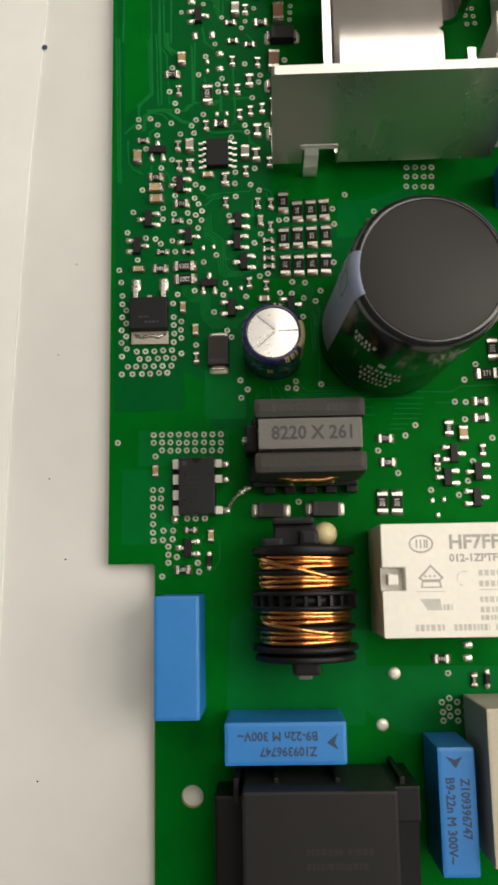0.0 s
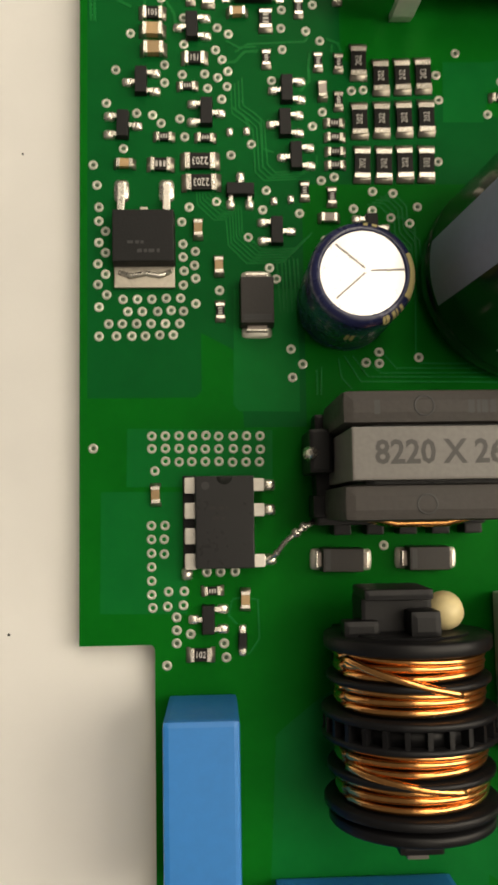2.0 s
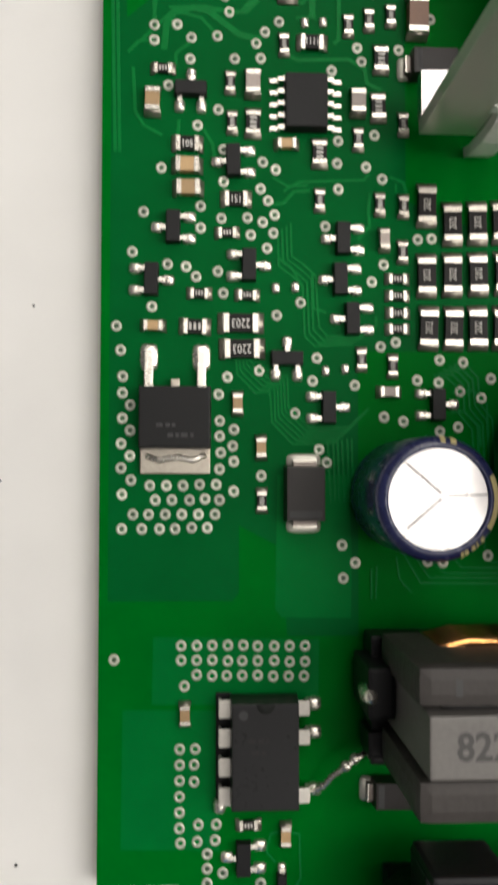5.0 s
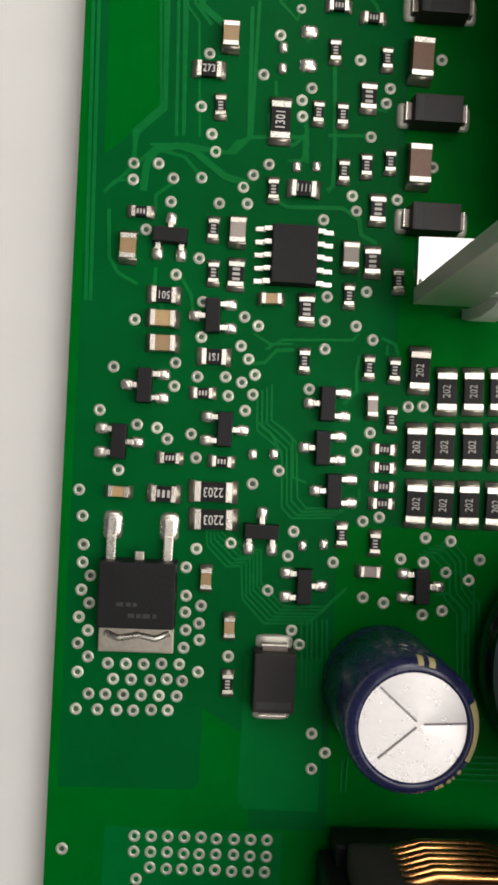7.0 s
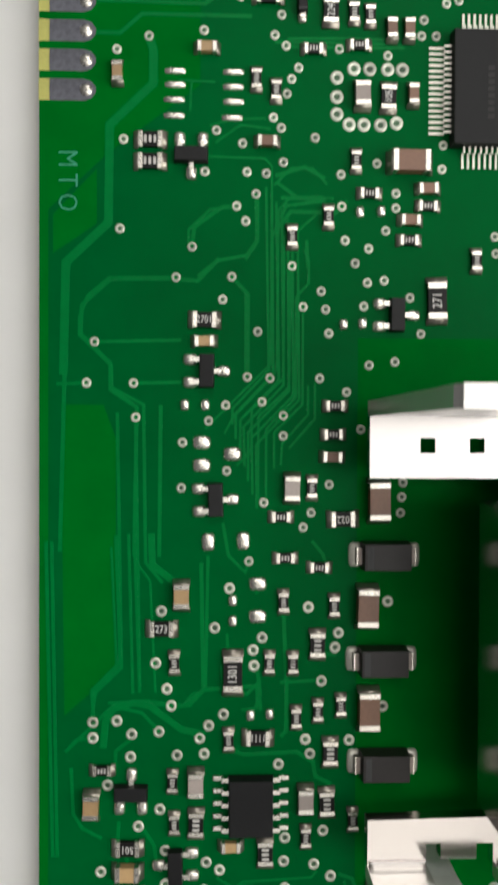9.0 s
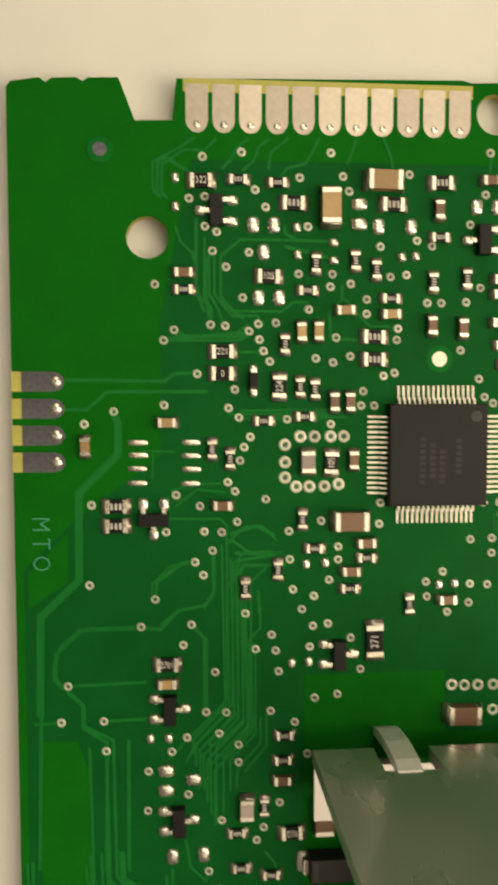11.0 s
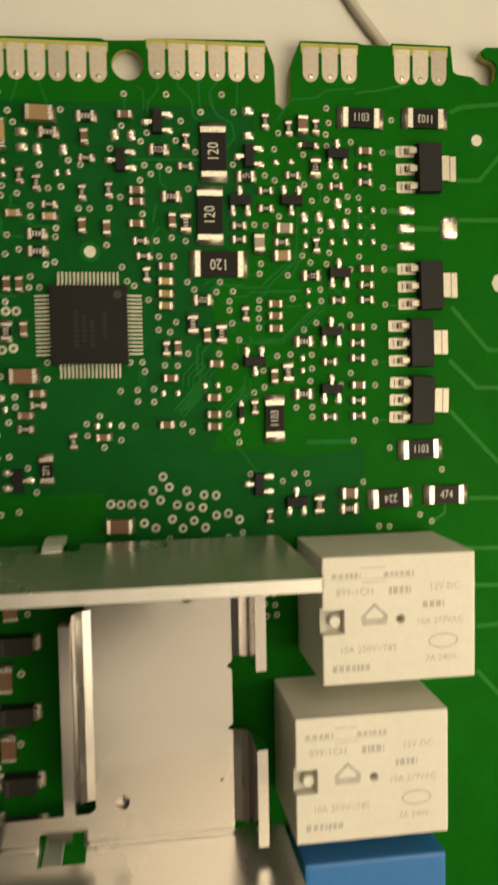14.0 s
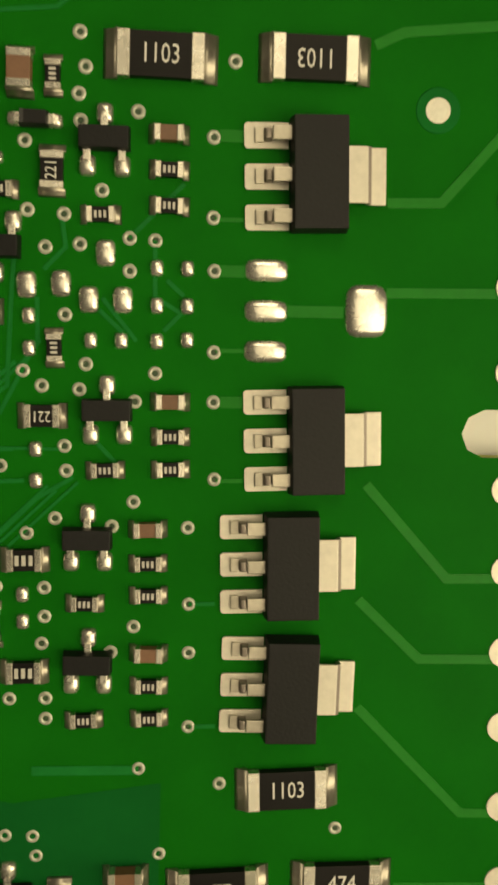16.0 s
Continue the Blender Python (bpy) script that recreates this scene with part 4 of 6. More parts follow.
def large_vias(rows):
    for x, y in rows:
        ob = new("via", via_data)
        ob.parent = board
        ob.location, ob.scale = (x * MM, y * MM, 0), (1.2, 1.2, 1)


def capsule(a, b, z0, z1):
    """An oblong pad with round ends, a long and b wide."""
    turn = [math.pi / 2 + math.pi * i / 8 for i in range(9)]
    c = a / 2 - b / 2
    return prism([(-c + b / 2 * math.cos(q), b / 2 * math.sin(q)) for q in turn] + [(c - b / 2 * math.cos(q), -b / 2 * math.sin(q)) for q in turn], z0, z1)


pin_pad = None


def pin_holes(rows):
    global pin_pad
    for x, y in rows:
        if pin_pad is None:
            ob = part("pin_pad", capsule(3.0, 2.0, 0.0, 0.09), TINNED, board, "oblong tinned pad round a pin hole")
            bore = part("bore", lathe([(0.36, 0.0), (0.34, 0.1), (0.3, 0.105)], n=14), FLUX, ob)
            pin_pad = (ob.data, bore.data)
        else:
            ob = new("pin_pad", pin_pad[0])
            ob.parent = board
            bore = new("bore", pin_pad[1])
            bore.parent = ob
        ob.location = ((x + 0.35) * MM, y * MM, 0)
        bore.location = (-0.2 * MM, 0.05 * MM, 0)


def test_dots(rows):
    for x, y in rows:
        ob = part("test_dot", lathe([(0.98, 0.0), (0.9, 0.12), (0.5, 0.22), (0.001, 0.24)], n=22), PAD, board, "round tinned solder dot")
        ob.location = (x * MM, y * MM, 0)


PAD_SIZES = {"small": (1.0, 0.8), "wide": (1.6, 1.2), "long": (1.9, 0.55), "lead": (2.6, 1.35), "tab": (2.6, 3.2)}
pad_data = {}


def pads(kind, rows):
    for row in rows:
        if kind not in pad_data:
            a, b = PAD_SIZES[kind]
            ob = part("solder_pad", dome(-a / 2, a / 2, -b / 2, b / 2, 0.34 if kind != "long" else 0.16), SOLDER, board, "empty soldered pad")
            pad_data[kind] = ob.data
        else:
            ob = new("solder_pad", pad_data[kind])
            ob.parent = board
        ob.matrix_basis = pose(row[0] * MM, row[1] * MM, 0, 0, 0, row[2] if len(row) > 2 else 0)


def small_pads(rows):
    pads("small", rows)


def wide_pads(rows):
    pads("wide", rows)


def long_pads(rows):
    pads("long" if len(rows) > 3 else "lead", rows)


def tab_pads(rows):
    pads("tab", rows)


# ---- copper under the mask ----
layer = 0
STRIP = [(1.9, 106), (5.6, 106), (6.7, 103), (6.7, 83), (4.5, 80.6), (2.2, 78.6)]
CORNER = [(1.2, 119.2), (5.0, 121.8), (5.0, 126.6), (1.2, 122.6)]


def pour(points, windows=(), material=None):
    """A copper area: the mask lies a little higher and lighter on it."""
    global layer
    layer += 1
    part("copper_area", plate(points, windows, -0.02, 0.006 + 0.0016 * layer), material or SMALL_POUR, board)


def track(width, path):
    """A copper track: flat, raised under the mask, with mitred corners."""
    global layer
    layer += 1
    z = 0.026 + 0.00012 * layer
    p = [Vector((x, y)) for x, y in path]
    left, right = [], []
    for i, q in enumerate(p):
        a = (q - p[i - 1]).normalized() if i else (p[1] - q).normalized()
        b = (p[i + 1] - q).normalized() if i + 1 < len(p) else a
        m = a + b
        m = m.normalized() if m.length > 0.2 else a
        side = Vector((-m.y, m.x)) * (width / 2 / max(0.8, m.dot(a)))
        left.append(q + side), right.append(q - side)
    bm = bmesh.new()
    rows = [[bm.verts.new((v.x, v.y, h)) for v in (lf, rt) for h in (0.0, z)] for lf, rt in zip(left, right)]
    for u, v in zip(rows, rows[1:]):
        for i, j in ((1, 3), (0, 1), (3, 2)):
            bm.faces.new((u[i], u[j], v[j], v[i]))
    bmesh.ops.recalc_face_normals(bm, faces=bm.faces[:])
    part("track", bm, PALE_TRACE if path[0][0] > 80 else TRACE, board)


# ---- where the small parts sit: x and y on the board in millimetres, and the turn ----
put("transistor", "", [(8.09, 71.88, 0), (12.00, 65.30, 90), (6.53, 59.13, 90), (4.59, 54.32, 270), (13.45, 55.72, 270), (22.08, 58.29, 90), (21.82, 54.52, 90), (22.93, 50.90, 90), (16.92, 47.22, 0), (20.74, 42.76, 270), (30.81, 43.07, 270)])
put("resistor_0603", "", [(5.54, 73.82, 0), (11.46, 58.71, 0), (8.92, 53.10, 0), (13.30, 52.99, 0), (11.72, 72.69, 90), (11.89, 68.96, 90), (23.55, 67.61, 90), (27.75, 69.11, 90), (16.67, 76.36, 90), (11.86, 83.24, 90), (20.25, 83.19, 90), (22.34, 83.14, 90), (22.65, 78.29, 90), (24.58, 78.88, 90), (26.62, 79.34, 90), (21.48, 88.61, 90), (25.99, 88.22, 90), (19.96, 61.87, 90), (25.54, 61.57, 90), (27.75, 61.43, 90), (27.65, 57.17, 90), (27.14, 54.64, 0), (27.16, 53.07, 0), (27.18, 51.47, 0), (27.15, 50.00, 0), (23.79, 47.19, 90), (26.68, 46.58, 90), (14.65, 34.26, 90)])
put("resistor_0805", "", [(8.54, 50.06, 0), (13.81, 68.93, 90), (25.42, 70.65, 90), (24.51, 84.80, 90), (25.70, 75.16, 90), (19.95, 66.25, 90)])
put("resistor_0805", "501", [(7.79, 66.87, 180)])
put("resistor_0805", "1S1", [(12.25, 61.83, 180)])
put("resistor_0805", "273", [(10.74, 86.30, 0)])
put("resistor_0805", "1111", [(19.26, 76.57, 0)])
put("tan_capacitor_0805", "", [(7.79, 64.82, 0), (7.88, 62.73, 0), (4.62, 70.75, 90), (12.48, 89.23, 90)])
put("grey_capacitor_0805", "", [(13.78, 72.58, 90), (23.50, 71.01, 90)])
put("tan_capacitor_0603", "", [(4.76, 50.10, 0), (16.90, 66.98, 0), (12.43, 43.07, 90), (14.57, 39.07, 90)])
put("grey_capacitor_0603", "", [(25.92, 58.27, 90), (26.31, 44.20, 0)])
put("resistor_1206", "2203", [(12.71, 50.40, 180), (12.82, 48.07, 180)])
put("resistor_1206", "1301", [(17.02, 82.31, 90)])
put("resistor_1206", "202", [(29.91, 61.54, 90), (32.30, 59.84, 90), (34.63, 59.95, 90), (36.91, 60.05, 90), (29.86, 54.98, 90), (32.27, 55.08, 90), (34.69, 55.18, 90), (37.12, 55.28, 90), (30.03, 50.11, 90), (32.35, 50.10, 90), (34.62, 50.18, 90), (36.95, 50.17, 90)])
put("brown_capacitor_1206", "", [(28.88, 88.19, 90), (29.04, 79.07, 90)])
put("diode_sma", "", [(30.23, 83.51, 0), (30.39, 74.33, 0)])
put("diode_smb", "", [(18.45, 34.92, 90), (85.4, 52.2, 90), (71.2, 51.2, 90)])
put("transistor", "", [(13.22, 127.77, 180), (14.64, 108.99, 270), (15.45, 97.66, 270), (31.40, 114.02, 270)])
put("resistor_0603", "", [(22.10, 120.84, 90), (25.30, 122.62, 90), (27.72, 127.57, 90), (28.91, 124.71, 0), (38.48, 118.90, 90), (25.98, 105.98, 0), (25.82, 103.45, 0), (21.22, 96.16, 0), (21.62, 92.52, 0), (24.64, 91.68, 0), (23.95, 98.72, 90), (32.45, 120.63, 0), (34.11, 123.67, 0)])
put("brown_capacitor_0603", "", [(34.09, 125.16, 0), (32.53, 122.38, 0), (25.74, 101.47, 0), (19.86, 129.07, 0)])
put("resistor_0805", "", [(9.66, 129.10, 0), (9.64, 127.22, 0)])
put("resistor_0805", "2701", [(14.42, 113.47, 0)])
put("resistor_0805", "022", [(26.71, 95.96, 180)])
put("tan_capacitor_0603", "", [(14.40, 111.59, 0)])
put("grey_capacitor_0805", "", [(22.17, 98.69, 90)])
put("brown_capacitor_1206", "", [(32.46, 127.41, 0), (29.86, 97.59, 90)])
put("resistor_1206", "271", [(34.97, 115.32, 90)])
put("diode_sma", "", [(30.43, 92.79, 0)])
put("tan_capacitor_0603", "", [(6.80, 134.86, 90), (14.57, 137.13, 0)])
put("resistor_0603", "", [(18.90, 134.54, 90), (20.64, 133.59, 90)])
put("resistor_0805", "122", [(17.96, 160.00, 0)])
put("resistor_0603", "", [(21.49, 160.17, 0), (25.26, 159.93, 0), (41.14, 154.99, 0), (28.97, 152.37, 90), (32.82, 152.68, 90), (34.88, 151.84, 90), (16.25, 149.80, 0), (28.16, 149.79, 0), (36.35, 149.09, 0), (25.98, 144.65, 90), (27.47, 140.52, 90), (28.91, 140.30, 90), (23.90, 137.26, 0), (27.92, 137.67, 0), (40.53, 150.70, 90)])
put("resistor_0805", "", [(26.78, 158.05, 0), (36.48, 158.05, 0), (41.24, 160.16, 0), (34.71, 145.38, 0), (34.72, 143.20, 0)])
put("resistor_0805", "105", [(24.39, 151.10, 0), (30.55, 133.14, 90)])
put("resistor_0805", "221", [(19.93, 143.93, 0)])
put("resistor_0805", "0", [(19.92, 141.83, 0)])
put("resistor_0805", "224", [(25.43, 140.58, 90)])
put("tan_capacitor_1206", "", [(35.52, 160.22, 0), (30.32, 157.73, 90)])
put("brown_capacitor_0603", "", [(41.00, 157.63, 90), (16.26, 151.39, 0), (30.80, 139.09, 90), (32.35, 139.09, 90), (32.73, 133.40, 90), (40.41, 146.50, 90), (42.31, 119.33, 0)])
put("grey_capacitor_0805", "", [(28.21, 133.27, 90)])
put("tan_capacitor_0603", "", [(31.86, 147.92, 0), (36.36, 147.57, 0), (27.57, 145.85, 90), (29.22, 145.91, 90)])
put("transistor", "", [(19.38, 157.25, 90)])
put("diode_sod", "", [(22.91, 141.12, 90)])
put("brown_capacitor_0603", "", [(46.11, 160.47, 0), (47.36, 150.99, 0), (47.34, 149.55, 0), (47.29, 146.78, 0), (43.50, 146.25, 90), (51.90, 147.26, 90), (50.92, 141.34, 0), (56.13, 132.46, 90), (57.27, 128.67, 0), (51.21, 126.89, 0), (56.86, 124.25, 0), (56.84, 122.02, 0), (56.82, 120.42, 0), (50.58, 120.79, 0), (65.00, 126.95, 90), (77.69, 156.62, 0), (77.81, 141.11, 0), (76.49, 133.36, 0), (76.54, 125.57, 0), (65.28, 136.48, 0), (65.27, 134.91, 0), (65.27, 133.26, 0), (52.24, 130.82, 90)])
put("tan_capacitor_0603", "", [(50.83, 139.43, 0), (50.81, 137.83, 0), (50.79, 136.29, 0)])
put("transistor", "", [(50.24, 159.67, 90), (45.45, 154.80, 90), (62.09, 155.63, 90), (60.82, 149.93, 0), (67.67, 150.05, 180), (62.40, 128.93, 180), (73.99, 156.24, 0), (74.07, 140.59, 0), (72.87, 132.82, 0), (72.83, 125.09, 0), (67.79, 110.02, 0), (62.70, 112.53, 90)])
put("resistor_0805", "222", [(50.35, 156.21, 0), (55.62, 137.02, 0)])
put("resistor_0805", "471", [(61.65, 153.03, 0)])
put("resistor_0805", "221", [(70.98, 154.41, 90), (70.24, 140.21, 180)])
put("resistor_0805", "", [(51.82, 150.29, 0), (53.65, 146.98, 90), (54.30, 133.91, 90), (58.05, 132.63, 90), (66.92, 127.43, 90), (69.10, 131.50, 0), (68.97, 124.49, 0), (75.12, 108.77, 0), (70.95, 109.49, 90)])
put("resistor_0603", "", [(53.89, 157.44, 90), (53.74, 154.19, 0), (43.89, 151.05, 90), (47.73, 144.61, 0), (48.12, 142.67, 0), (48.44, 140.35, 90), (64.34, 160.22, 90), (67.45, 159.41, 90), (64.25, 151.24, 0), (64.24, 148.96, 0), (66.30, 144.58, 0), (60.63, 146.69, 0), (60.62, 144.90, 0), (67.88, 153.29, 0), (61.31, 135.24, 90), (50.77, 130.77, 90), (62.32, 122.84, 90), (71.09, 159.70, 90), (73.73, 151.98, 0), (77.71, 154.62, 0), (77.72, 152.56, 0), (71.00, 144.24, 90), (77.83, 139.00, 0), (77.84, 137.02, 0), (73.93, 136.96, 0), (76.50, 131.22, 0), (76.52, 129.22, 0), (72.66, 128.75, 0)])
put("resistor_0603", "", [(76.55, 123.48, 0), (76.57, 121.38, 0), (72.55, 121.35, 0), (64.11, 108.15, 90)])
put("resistor_2512", "120", [(57.44, 156.03, 90), (56.82, 147.94, 90), (57.87, 141.67, 180)])
put("resistor_2010", "1103", [(77.21, 160.94, 0), (86.13, 161.11, 180), (64.98, 121.29, 90), (85.28, 116.61, 0)])
put("resistor_2010", "224", [(80.94, 110.00, 180)])
put("resistor_2010", "474", [(88.94, 110.20, 0)])
put("grey_capacitor_0805", "", [(66.62, 146.33, 0), (63.23, 144.43, 90)])
put("tan_capacitor_0805", "", [(66.30, 142.77, 0)])
put("brown_capacitor_0805", "", [(69.27, 159.83, 90), (75.11, 110.91, 0)])
put("diode_sod", "", [(60.48, 122.25, 90), (70.02, 157.22, 0)])
put("regulator", "", [(86.47, 154.49, 0), (86.63, 138.88, 0), (85.27, 131.17, 0), (85.37, 123.36, 0)])
put("brown_capacitor_1206", "", [(44.07, 107.67, 0)])
put("resistor_0805", "224", [(45.70, 19.74, 0)])
put("resistor_0805", "422", [(46.00, 15.79, 180)])
put("resistor_1206", "201", [(44.80, 9.23, 90), (47.17, 9.19, 90), (64.18, 34.51, 90)])
put("resistor_1206", "271", [(62.98, 30.28, 0)])
put("resistor_0805", "", [(61.67, 25.62, 0), (61.60, 22.87, 0), (56.24, 21.29, 90), (53.06, -15.64, 0)])
put("tan_capacitor_0805", "", [(58.49, 20.39, 90)])
put("resistor_0603", "", [(54.02, 15.99, 90), (61.54, 17.51, 90), (57.99, -18.98, 90)])
put("diode_sod", "", [(60.02, -18.84, 90)])
put("transistor", "", [(56.79, 17.02, 270), (55.57, 13.14, 90), (60.55, 13.97, 90), (60.11, 9.73, 270)])
put("diode_sma", "", [(26.68, 8.26, 0), (35.45, 8.29, 0)])
put("tan_capacitor_0603", "", [(7.78, 15.15, 90), (16.81, 4.38, 90)])
put("resistor_0603", "", [(13.48, 5.32, 0)])
put("resistor_0805", "102", [(12.21, -1.04, 0)])
put("transistor", "", [(13.03, 2.47, 90)])
put("diode_sod", "", [(16.47, 0.27, 90)])
put("resistor_0603", "", [(45.23, 57.59, 0)])

# ---- pads and plated holes of the board ----
vias([(4.7, 78.0), (6.8, 78.1), (4.7, 76.6), (8.1, 76.9), (10.5, 77.1), (11.6, 79.4), (11.2, 80.9), (10.2, 83.2), (10.7, 87.8), (14.1, 76.5), (14.9, 77.6), (14.5, 75.1), (12.1, 75.0), (8.0, 74.9), (6.0, 72.4), (10.6, 70.2), (8.7, 68.7), (11.1, 66.5), (5.4, 64.7), (14.7, 65.4), (15.9, 64.7), (11.1, 63.5), (14.5, 62.9), (9.0, 61.2), (3.8, 60.6), (10.9, 60.1), (13.3, 60.2), (15.2, 61.8)])
vias([(15.8, 60.5), (14.7, 59.8), (9.0, 59.2), (13.6, 58.6), (15.7, 58.8), (15.1, 57.4), (2.8, 56.9), (6.0, 55.8), (7.7, 55.6), (10.6, 55.2), (8.6, 54.7), (11.1, 53.2), (4.6, 51.9), (16.0, 51.2), (1.4, 50.1), (1.8, 47.9), (18.2, 52.4), (21.1, 74.1), (25.1, 68.1), (21.6, 65.4), (24.3, 65.1), (21.7, 63.0), (25.8, 64.0), (21.7, 67.5), (20.5, 59.5), (29.1, 58.4), (30.4, 58.5), (25.9, 56.0)])
vias([(24.8, 54.4), (25.6, 48.4), (27.0, 48.8), (31.1, 47.2), (33.3, 47.0), (19.7, 47.3), (19.3, 45.2), (23.2, 44.8), (17.7, 42.2), (25.9, 41.9), (27.7, 41.5), (31.1, 40.6), (32.8, 41.0), (29.0, 45.3), (31.0, 45.1), (35.0, 43.7), (11.5, 45.5), (10.7, 43.9), (14.4, 46.1), (19.9, 38.9), (20.6, 37.7), (14.6, 36.5), (22.0, 30.2), (23.2, 28.6), (22.1, 27.2), (24.9, 81.5), (19.6, 85.4), (18.8, 84.3)])
vias([(18.9, 82.9), (15.4, 86.3), (23.7, 88.1), (26.4, 85.8), (26.1, 84.5), (30.8, 88.6), (30.4, 79.2), (23.5, 76.3), (23.9, 75.0), (27.4, 76.2), (16.2, 78.6), (16.7, 89.8), (2.0, 45.5), (2.0, 44.0), (2.7, 42.9), (2.0, 41.7), (2.7, 40.6), (1.9, 39.4), (2.7, 38.3), (1.9, 37.2), (2.8, 36.1), (2.0, 34.8), (3.0, 33.0), (2.0, 31.7), (3.8, 31.7), (5.4, 31.7), (6.8, 31.7), (8.3, 31.8)])
vias([(9.7, 31.8), (4.4, 33.0), (5.9, 33.0), (7.4, 33.0), (8.9, 33.0), (10.4, 33.0), (5.0, 34.3), (6.5, 34.3), (8.1, 34.3), (9.5, 34.4), (4.5, 35.6), (6.0, 35.6), (7.5, 35.6), (9.0, 35.7), (10.5, 35.7), (10.8, 34.3), (12.1, 35.1), (10.8, 41.5), (10.8, 40.1), (10.9, 38.6), (10.8, 37.1), (12.1, 40.7), (12.0, 39.2), (12.1, 37.8)])
small_pads([(18.6, 78.5, 90), (20.3, 78.6, 90), (17.0, 88.7, 90), (17.0, 86.9, 90), (15.9, 53.7, 90), (17.7, 53.8, 90), (20.5, 46.1, 90), (22.3, 46.3, 90)])
wide_pads([(19.2, 90.2, 0), (19.2, 87.3, 0)])
small_pads([(12.7, 106.0, 90), (14.5, 106.0, 90), (28.1, 123.1, 90), (30.0, 123.2, 90), (28.4, 113.3, 90), (26.7, 113.2, 90)])
wide_pads([(14.2, 102.7, 0), (16.9, 101.7, 0), (14.2, 100.7, 0), (14.8, 93.9, 90), (17.9, 94.0, 90)])
vias([(17.7, 129.0), (15.4, 130.1), (14.4, 126.5), (18.1, 126.5), (19.8, 126.4), (21.3, 127.4), (18.9, 124.6), (18.0, 122.2), (17.2, 123.5), (7.0, 121.4), (13.3, 119.9), (11.9, 117.2), (16.8, 117.3), (16.0, 115.3), (19.1, 112.5), (4.8, 111.5), (4.1, 107.9), (8.2, 107.9), (8.4, 104.9), (18.2, 108.5), (20.2, 108.4), (19.5, 106.3), (16.3, 106.0), (14.8, 104.6), (21.4, 105.1), (21.4, 103.3), (12.5, 102.7), (16.4, 100.2)])
vias([(12.4, 98.7), (19.7, 97.4), (18.4, 92.2), (23.9, 96.5), (23.2, 95.2), (25.5, 99.0), (22.1, 118.3), (23.1, 114.7), (24.7, 116.1), (25.1, 114.5), (25.4, 112.4), (24.6, 108.4), (27.0, 107.2), (29.0, 109.6), (31.3, 109.9), (28.5, 114.8), (28.8, 116.9), (30.3, 117.1), (27.7, 118.6), (28.9, 119.9), (26.8, 120.6), (26.5, 123.6), (31.3, 124.8), (31.3, 123.5), (30.4, 121.5), (29.6, 127.4), (26.4, 126.4), (24.1, 129.6)])
vias([(32.1, 99.2), (32.0, 97.9), (31.9, 96.5), (32.6, 115.6), (33.6, 112.4), (35.4, 127.0), (28.3, 103.9)])
long_pads([(11.8, 135.2, 0), (11.8, 134.0, 0), (11.7, 132.7, 0), (11.7, 131.3, 0), (16.9, 135.2, 0), (16.9, 133.9, 0), (16.9, 132.6, 0), (16.8, 131.2, 0)])
vias([(6.7, 137.0), (9.5, 138.2), (14.3, 138.8), (7.3, 129.2), (20.5, 138.5), (21.5, 137.6), (21.1, 140.3), (22.6, 135.7), (20.4, 131.3), (21.1, 130.4), (21.6, 133.4), (22.0, 134.7)])
small_pads([(15.5, 160.3, 90), (15.5, 157.6, 90), (27.1, 155.8, 90), (30.7, 154.4, 0), (30.7, 152.7, 0), (27.2, 153.2, 90), (37.4, 153.1, 90), (38.8, 153.2, 90), (41.5, 120.8, 90), (43.1, 120.9, 90)])
wide_pads([(33.2, 158.1, 0), (33.2, 156.2, 0), (22.9, 156.0, 90), (24.9, 156.0, 90), (35.1, 156.0, 90), (38.3, 156.0, 90), (23.9, 153.4, 90), (23.4, 149.1, 90), (25.4, 149.1, 90)])
large_vias([(26.0, 134.9), (26.0, 133.2), (26.0, 131.7), (27.5, 135.7), (28.9, 135.7), (30.5, 135.7), (31.8, 135.7), (27.1, 130.8), (28.4, 130.8), (29.9, 130.8), (31.3, 131.0)])
vias([(18.1, 162.3), (21.8, 162.8), (30.4, 162.9), (27.4, 160.5), (31.6, 160.7), (23.1, 159.3), (32.2, 159.3), (38.1, 161.0), (16.8, 158.4), (18.3, 158.6), (24.1, 157.7), (18.3, 155.8), (19.4, 155.3), (19.0, 153.5), (22.5, 153.4), (20.3, 152.0), (21.9, 149.1), (28.2, 155.9), (35.3, 154.1), (27.3, 151.4), (30.6, 151.4), (30.4, 150.2), (36.3, 151.2), (37.9, 151.4), (32.4, 150.5), (34.0, 149.0), (34.0, 147.6), (28.3, 148.0)])
vias([(38.9, 154.7), (40.4, 154.2), (40.0, 148.7), (41.4, 148.7), (37.1, 146.2), (37.0, 145.1), (31.0, 145.3), (32.4, 143.5), (30.7, 142.9), (29.0, 143.3), (23.9, 144.0), (24.5, 143.0), (23.5, 145.1), (22.5, 145.9), (23.4, 146.6), (25.1, 146.7), (18.8, 146.5), (20.2, 146.4), (15.3, 146.0), (14.3, 145.0), (17.5, 141.8), (35.7, 141.6), (36.8, 141.9), (33.7, 140.1), (33.5, 138.7), (34.8, 138.7), (26.2, 137.4), (30.5, 136.9)])
vias([(35.5, 129.1), (13.5, 150.3), (40.2, 121.1), (41.9, 122.1), (44.7, 120.8), (46.5, 120.7), (40.3, 119.6), (44.6, 118.9), (42.4, 118.0), (44.7, 125.3)])
